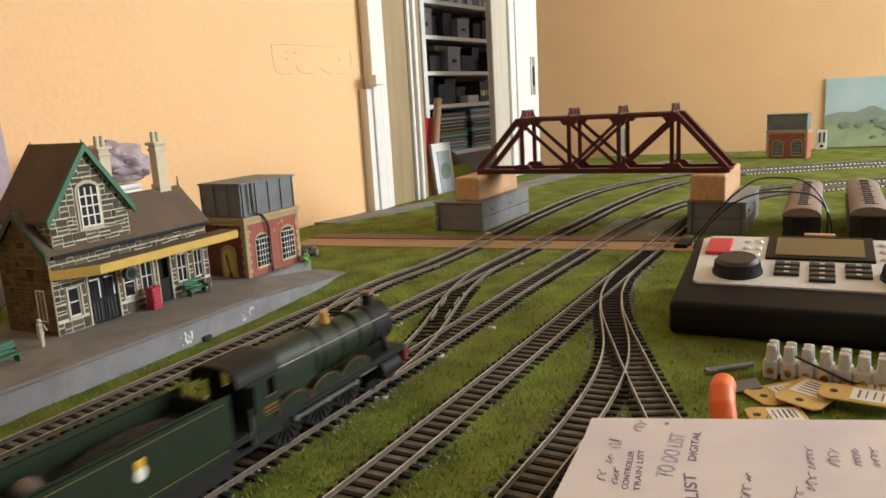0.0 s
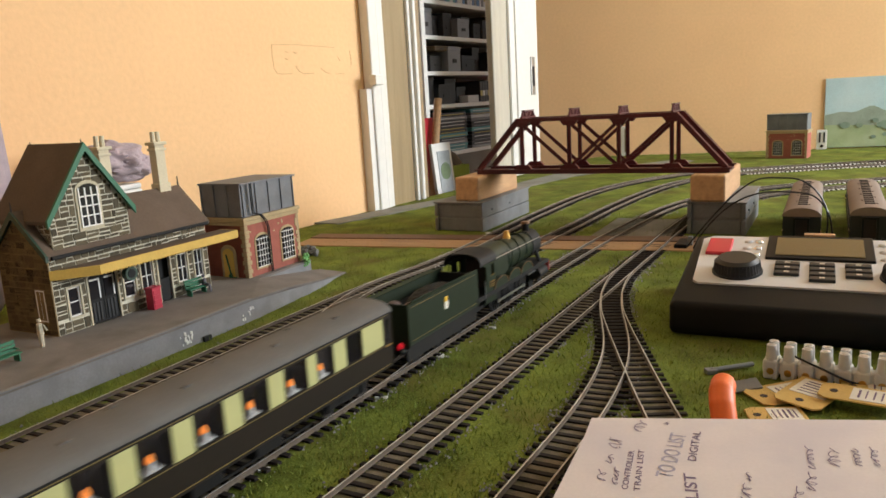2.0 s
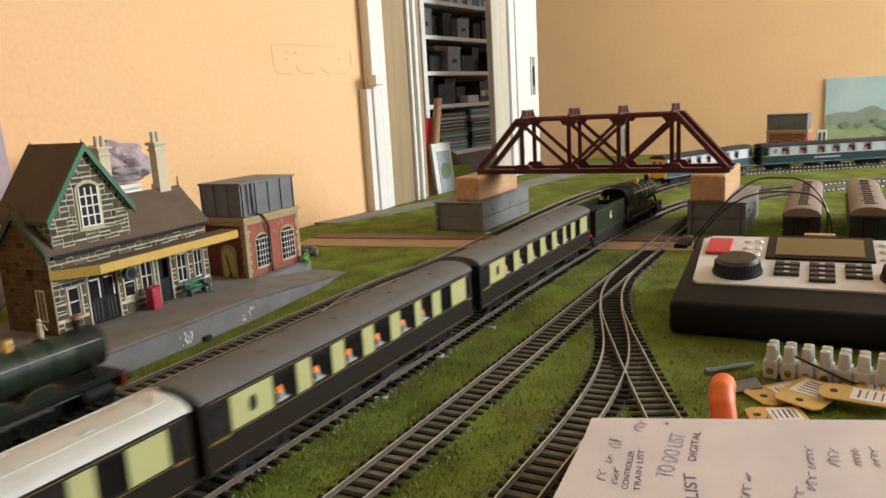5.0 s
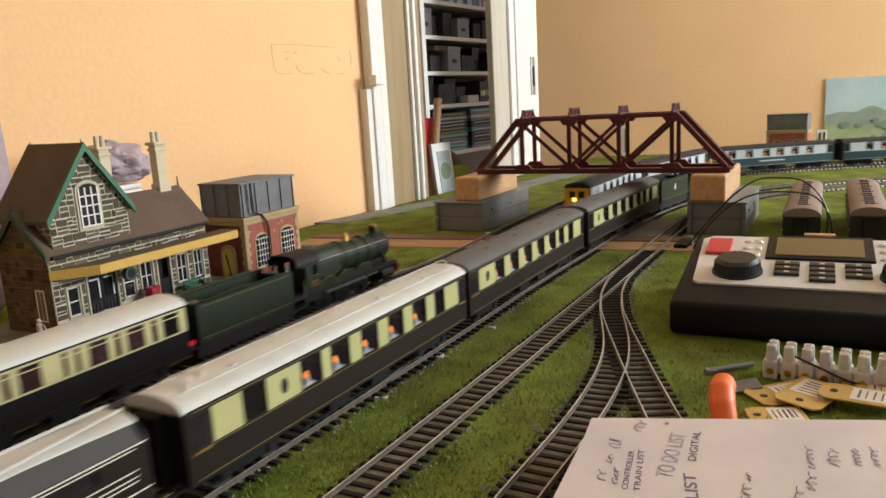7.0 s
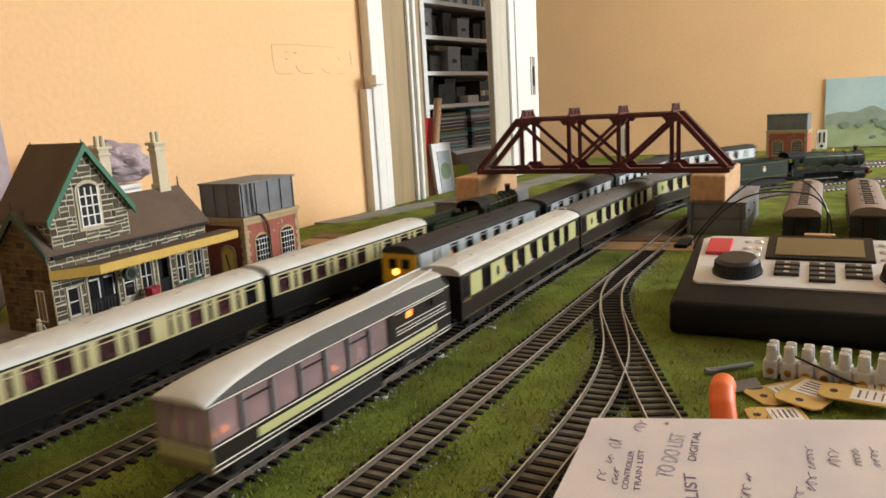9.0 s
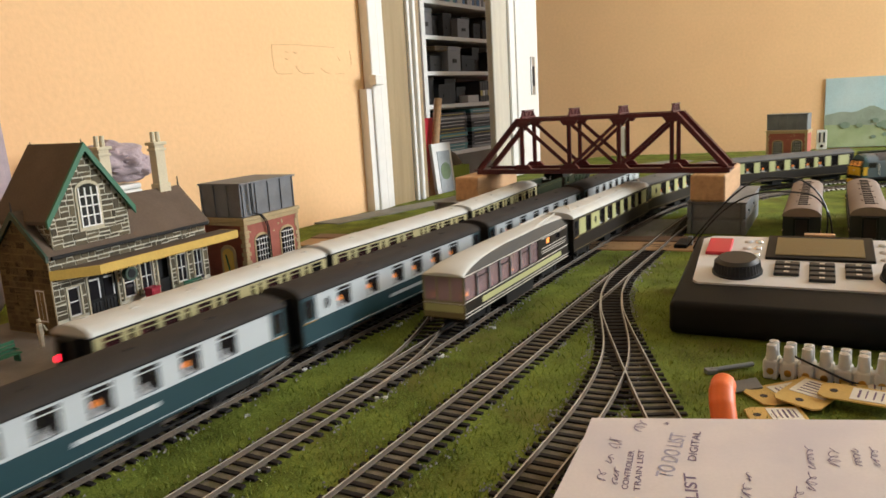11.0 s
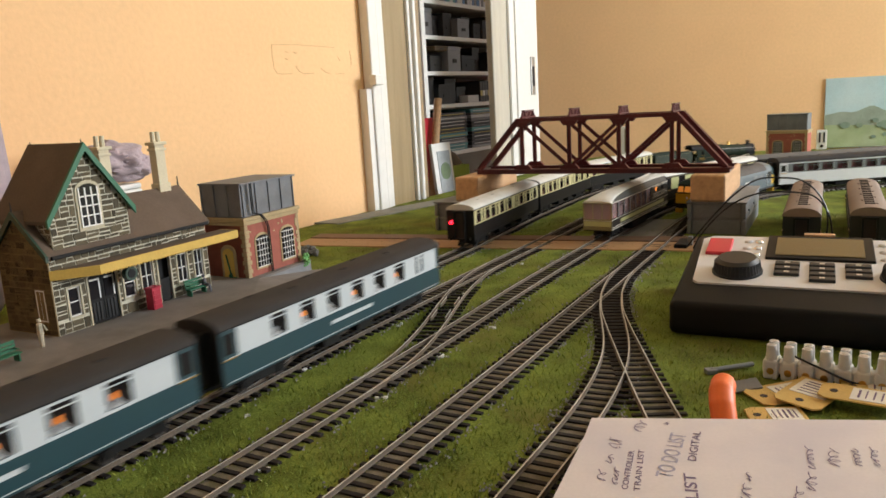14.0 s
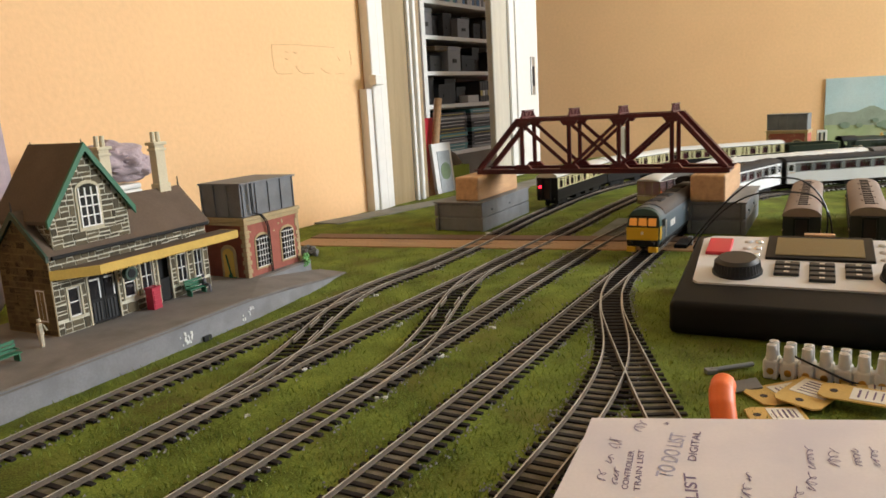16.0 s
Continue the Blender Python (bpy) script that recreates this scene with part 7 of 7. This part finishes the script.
def diesel(label, group):
    """A blunt-nosed diesel engine, 0.252 long, grey sides and yellow ends."""
    d = thing("diesel_locomotive", Matrix(), label, "diesel locomotive", group)
    L, W = 0.252, 0.0178
    bm = bmesh.new()
    prism(bm, [(-W, 0.0125), (W, 0.0125)] + roof_outline(W, 0.034, 0.0505, 16, 2.2)[::-1], "x", -L / 2 + 0.012, L / 2 - 0.012)
    body = part("body", bm, M["loco_grey"], d, "grey-blue engine body", smooth=True)
    bm = bmesh.new()
    o = roof_outline(W * 0.96, 0.0385, 0.0509, 16, 2.2)
    prism(bm, o, "x", -L / 2 + 0.03, L / 2 - 0.03)
    roof = part("roof", bm, M["engine_roof"], d, "dusty brown-grey roof", smooth=True)
    for x in (-0.06, -0.02, 0.02, 0.06):
        boxpart("roof_panel", roof, M["roof_dark"], x - 0.012, x + 0.012, -0.007, 0.007, 0.0500, 0.0515, 0.0004)
    bm = bmesh.new()
    rod(bm, (0.02, 0, 0.0512), (0.02, 0, 0.0522), 0.006, seg=20)
    part("fan_grille", bm, M["soot"], roof)
    for s in (-1, 1):
        a = s * (L / 2 - 0.012)
        bm = bmesh.new()
        prof = [(-W, 0.0125), (W, 0.0125)] + roof_outline(W, 0.034, 0.0500, 16, 2.2)[::-1]
        va = [bm.verts.new((a, y, z)) for y, z in prof]
        vb = [bm.verts.new((s * L / 2 - s * max(0.0, (z - 0.029)) * 0.35 - s * 0.02 * (abs(y) / W) ** 4 * 0.15, y * 0.97, z if z < 0.045 else 0.045 + (z - 0.045) * 0.75)) for y, z in prof]
        n = len(prof)
        for i in range(n):
            bm.faces.new([va[i], va[(i + 1) % n], vb[(i + 1) % n], vb[i]])
        bm.faces.new(vb)
        bmesh.ops.recalc_face_normals(bm, faces=bm.faces)
        nose = part("cab", bm, M["loco_blue"], d, "dark cab shell", smooth=True)
        x1 = s * L / 2
        bm = bmesh.new()
        prism(bm, [(-0.0168, 0.0165), (0.0168, 0.0165), (0.0170, 0.0300), (-0.0170, 0.0300)], "x", min(x1, x1 + s * 0.0006), max(x1, x1 + s * 0.0006))
        nf = part("nose_front", bm, M["warn_yellow"], nose, "bright yellow warning front")
        for y0, y1 in ((-0.0145, -0.0060), (-0.0046, 0.0046), (0.0060, 0.0145)):
            bm = bmesh.new()
            k = 0.35
            f = [bm.verts.new((x1 + s * 0.0004 - s * (z - 0.029) * k, y, z)) for y, z in ((y0, 0.0318), (y1, 0.0318), (y1 * 0.97, 0.0395), (y0 * 0.97, 0.0395))]
            bm.faces.new(f)
            bmesh.ops.solidify(bm, geom=bm.faces[:], thickness=0.0004)
            part("windscreen", bm, M["cab_glow"], nose, "windscreen lit orange from inside")
        for z in (0.0300, 0.0408):
            boxpart("screen_rim", nose, M["soot"], x1 - s * (z - 0.029) * 0.35 - 0.0006, x1 - s * (z - 0.029) * 0.35 + 0.0007, -0.0165, 0.0165, z, z + 0.0011)
        for y in (-0.0053, 0.0053):
            boxpart("screen_pillar", nose, M["soot"], x1 - s * 0.0018 - 0.0006, x1 - s * 0.0018 + 0.0012, y - 0.0006, y + 0.0006, 0.031, 0.041)
        boxpart("marker", nf, M["label"], x1, x1 + s * 0.0012 if s > 0 else x1, -0.0012, 0.0012, 0.0225, 0.0255) if s > 0 else None
        boxpart("buffer_beam", d, M["soot"], min(x1 - s * 0.004, x1 + s * 0.001), max(x1 - s * 0.004, x1 + s * 0.001), -0.0165, 0.0165, 0.0095, 0.0162, 0.0005)
        for y in (-0.0115, 0.0115):
            boxpart("snow_plough", d, M["warn_yellow"], min(x1 - s * 0.002, x1 + s * 0.003), max(x1 - s * 0.002, x1 + s * 0.003), y - 0.0048, y + 0.0048, 0.0035, 0.0095, 0.0008, "yellow plough plate")
            rodpart("buffer", d, M["soot"], (x1, y, 0.0135), (x1 + s * 0.006, y, 0.0135), 0.0022)
        for y in (-1, 1):
            boxpart("cab_side_window", nose, M["dark_glass"], min(s * 0.100, s * 0.113), max(s * 0.100, s * 0.113), y * W - 0.0004, y * W + 0.0004, 0.0285, 0.0365)
            rodpart("hand_rail", nose, M["white_paint"], (s * 0.096, y * (W + 0.0006), 0.016), (s * 0.096, y * (W + 0.0006), 0.034), 0.0006, seg=6)
            boxpart("cab_side_panel", nose, M["warn_yellow"], min(s * 0.1145, s * 0.121), max(s * 0.1145, s * 0.121), y * (W - 0.0004) - 0.0004, y * (W - 0.0004) + 0.0004, 0.0165, 0.030)
    for y in (-1, 1):
        for x, w in ((0.050, 0.006), (0.058, 0.008), (0.068, 0.005)):
            boxpart("emblem", body, M["white_paint"], x, x + w, y * W - 0.0003, y * W + 0.0004, 0.0225, 0.0295, 0.0004, "plain white emblem shape")
        boxpart("number_bar", body, M["white_paint"], -0.04, -0.02, y * W - 0.0003, y * W + 0.0003, 0.0262, 0.0285, label="plain pale number bar")
        for x in (-0.075, -0.055, 0.0):
            boxpart("side_grille", body, M["obs_grey"], x - 0.007, x + 0.007, y * W - 0.0004, y * W + 0.0004, 0.0305, 0.0345, 0.0002)
        boxpart("solebar", body, M["soot"], -L / 2 + 0.01, L / 2 - 0.01, y * W - 0.0008, y * W + 0.0002, 0.0105, 0.0132)
    boxpart("fuel_tank", d, M["underframe"], -0.028, 0.028, -0.014, 0.014, 0.004, 0.0125, 0.001)
    boxpart("floor_pan", d, M["underframe"], -L / 2 + 0.003, L / 2 - 0.003, -0.0165, 0.0165, 0.0105, 0.0128)
    for s in (-1, 1):
        bogie(d, s * 0.078)
    return d


# the trains
T1 = "cream and umber express train"
eng1, wheels1, rods1 = steam_engine("dark green steam locomotive with brass safety valve and splashers", T1)
tend1 = tender("dark green tender with a round crest and coal", T1)
p1 = coach("pullman_coach", "umber and cream dining coach with grey roof and lit table lamps", T1, 0.268, P_SEGS, PULLMAN)
p2 = copy_thing(p1, Matrix())
p3 = coach("pullman_coach", "umber and cream dining coach with cream-white roof", T1, 0.268, P_KITCHEN, PULLMAN_WHITE)
for x, y0, y1, rise in ((-0.128, -0.013, 0.012, 0.0035), (-0.116, -0.008, 0.014, 0.002), (0.120, -0.012, 0.010, 0.0028)):
    bm = bmesh.new()
    arc = [(x + 0.012 * math.sin(math.pi * i / 9), y0 + (y1 - y0) * i / 9, 0.0505 + 0.0042 * math.sin(math.pi * i / 9) + rise * math.sin(math.pi * i / 9) ** 0.5) for i in range(10)]
    for a, b in zip(arc, arc[1:]):
        rod(bm, a, b, 0.0006, seg=6)
    part("roof_strand", bm, M["label"], p3, "pale glue strand over the roof end", True)
for y in (-0.0095, 0.0095):
    boxpart("roof_rib", p3, M["roof_white"], -0.130, 0.130, y - 0.0004, y + 0.0004, 0.0520, 0.0541)
obs = observation_car()
T2 = "chocolate and cream train"
eng2, wheels2, rods2 = steam_engine("dark green steam locomotive heading a cream coach train", T2)
tend2 = tender("dark green tender behind a steam locomotive", T2, False)
w1 = coach("passenger_coach", "chocolate and cream coach with white roof", T2, 0.232, W_SEGS, WESTERN)
w2 = copy_thing(w1, Matrix())
w3 = coach("passenger_coach", "chocolate and cream end coach with a red tail lamp", T2, 0.232, W_SEGS, WESTERN)
rodpart("tail_lamp", w3, M["tail_glow"], (-0.117, 0.0100, 0.0335), (-0.1215, 0.0100, 0.0335), 0.0021, label="glowing red tail lamp")
T3 = "blue and pale grey train"
b1 = coach("driving_coach", "blue and pale grey driving coach with yellow lit front", T3, 0.264, B_BRAKE[::-1], BLUE, yellow_front=True)
b2 = coach("dining_coach", "blue and pale grey dining coach with dark roof", T3, 0.264, B_SEGS, BLUE)
b3 = copy_thing(b2, Matrix())
b4 = coach("brake_coach", "blue and pale grey brake coach with dark roof", T3, 0.264, B_BRAKE, BLUE)
T4 = "white coach train"
die = diesel("grey diesel locomotive with yellow nose and lit cab", T4)
s1 = coach("passenger_coach", "white coach with dark window band and roof", T4, 0.264, S_SEGS, SILVER)
s2 = copy_thing(s1, Matrix())
s3 = copy_thing(s1, Matrix())
# parked coaches beyond the controller
PARK = dict(lower="soot", band="obs_grey", roof="roof_brown", low=True, zb=(0.0219, 0.0348), full=True, lamps=False, line="soot", end="black")
for (x0, y0), (x1, y1), lb in (((0.370, 0.752), (0.483, 0.968), "parked dark coach with brown roof and roof vents"), ((0.430, 0.733), (0.545, 0.951), "second parked dark coach with brown roof")):
    a = math.degrees(math.atan2(y1 - y0, x1 - x0))
    pc = coach("parked_coach", lb, "parked coaches", 0.245, S_SEGS, PARK, pose((x0 + x1) / 2, (y0 + y1) / 2, 0, 0, 0, a))
    for k in range(14):
        boxpart("roof_rib", pc, M["soot"], -0.10 + 0.015 * k, -0.0965 + 0.015 * k, -0.0045, 0.0045, 0.0457, 0.0471)
    boxpart("end_step", pc, M["steel"], -0.1265, -0.1235, -0.013, 0.013, 0.0085, 0.0098)
    tr = thing("railway_track", pose((x0 + x1) / 2, (y0 + y1) / 2, 0, 0, 0, a), "short siding track under a parked coach", "railway track", "model railway tracks")
    for y in (-GAUGE, GAUGE):
        boxpart("rail", tr, M["rail"], -0.13, 0.35, y - 0.0006, y + 0.0006, -0.0027, 0)
    for k in range(54):
        shared("sleeper", SLEEPER, tr, pose(-0.128 + k * PITCH, 0, 0))


def motions():
    """Every train runs along its track."""
    times = [0.5 * i for i in range(33)]

    def run(ob, line, middle, base):
        """middle(t): the distance of the vehicle's middle; base: bogie spacing, negative when it runs back towards the start."""
        walk(ob, [(t, riding(line, middle(t) + base / 2, middle(t) - base / 2)) for t in times])

    def turn_wheels(wheels, rods, rate):
        fine = [0.1 * i for i in range(161)]
        for w, x, y in wheels:
            walk(w, [(t, pose(x, y, 0.0128) @ Matrix.Rotation(rate * t, 4, "Y")) for t in fine])
        for r, phase in rods:
            walk(r, [(t, pose(0.0055 * math.cos(rate * t + radians(phase)), 0, 0.0128 - 0.0055 * math.sin(rate * t + radians(phase)))) for t in fine])

    def head1(t):
        return float(np.interp(t, (0, 4, 6.5, 9, 11.5, 12.5, 14.5, 15.5, 16), (1.735, 2.264, 2.598, 2.926, 3.243, 3.368, 3.616, 3.724, 3.768)))
    run(eng1, "C", lambda t: head1(t) + 0.179, 0.10)
    run(tend1, "C", lambda t: head1(t) + 0.049, 0.06)
    for c, back in ((p1, 0.160), (p2, 0.446), (p3, 0.722)):
        run(c, "C", lambda t, back=back: head1(t) - back, 0.18)
    run(obs, "C", lambda t: head1(t) - 0.991, 0.16)
    turn_wheels(wheels1, rods1, 0.128 / 0.0128)

    def head2(t):
        return float(np.interp(t, (0, 7, 9, 11.3, 12.5, 14.5, 16), (0.83, 1.970, 2.294, 2.670, 2.872, 3.198, 3.442)))
    run(eng2, "A", lambda t: head2(t) + 0.186, 0.10)
    run(tend2, "A", lambda t: head2(t) + 0.054, 0.06)
    for i, c in enumerate((w1, w2, w3)):
        run(c, "A", lambda t, i=i: head2(t) - 0.126 - 0.2455 * i, 0.16)
    turn_wheels(wheels2, rods2, 0.16 / 0.0128)

    def head3(t):
        return float(np.interp(t, (0, 3, 4, 6.5, 7, 9, 12.5, 16), (4.00, 3.385, 3.175, 2.665, 2.568, 2.128, 1.370, 0.622)))
    for i, c in enumerate((b1, b2, b3, b4)):
        run(c, "B", lambda t, i=i: head3(t) + 0.136 + 0.284 * i, -0.18)

    def head4(t):
        return float(np.interp(t, (0, 11.5, 12.5, 14, 14.5, 16), (4.44, 2.995, 2.868, 2.645, 2.58, 2.38)))
    run(die, "D", lambda t: head4(t) + 0.128, -0.155)
    for i, c in enumerate((s1, s2, s3)):
        run(c, "D", lambda t, i=i: head4(t) + 0.40 + 0.28 * i, -0.18)


motions()
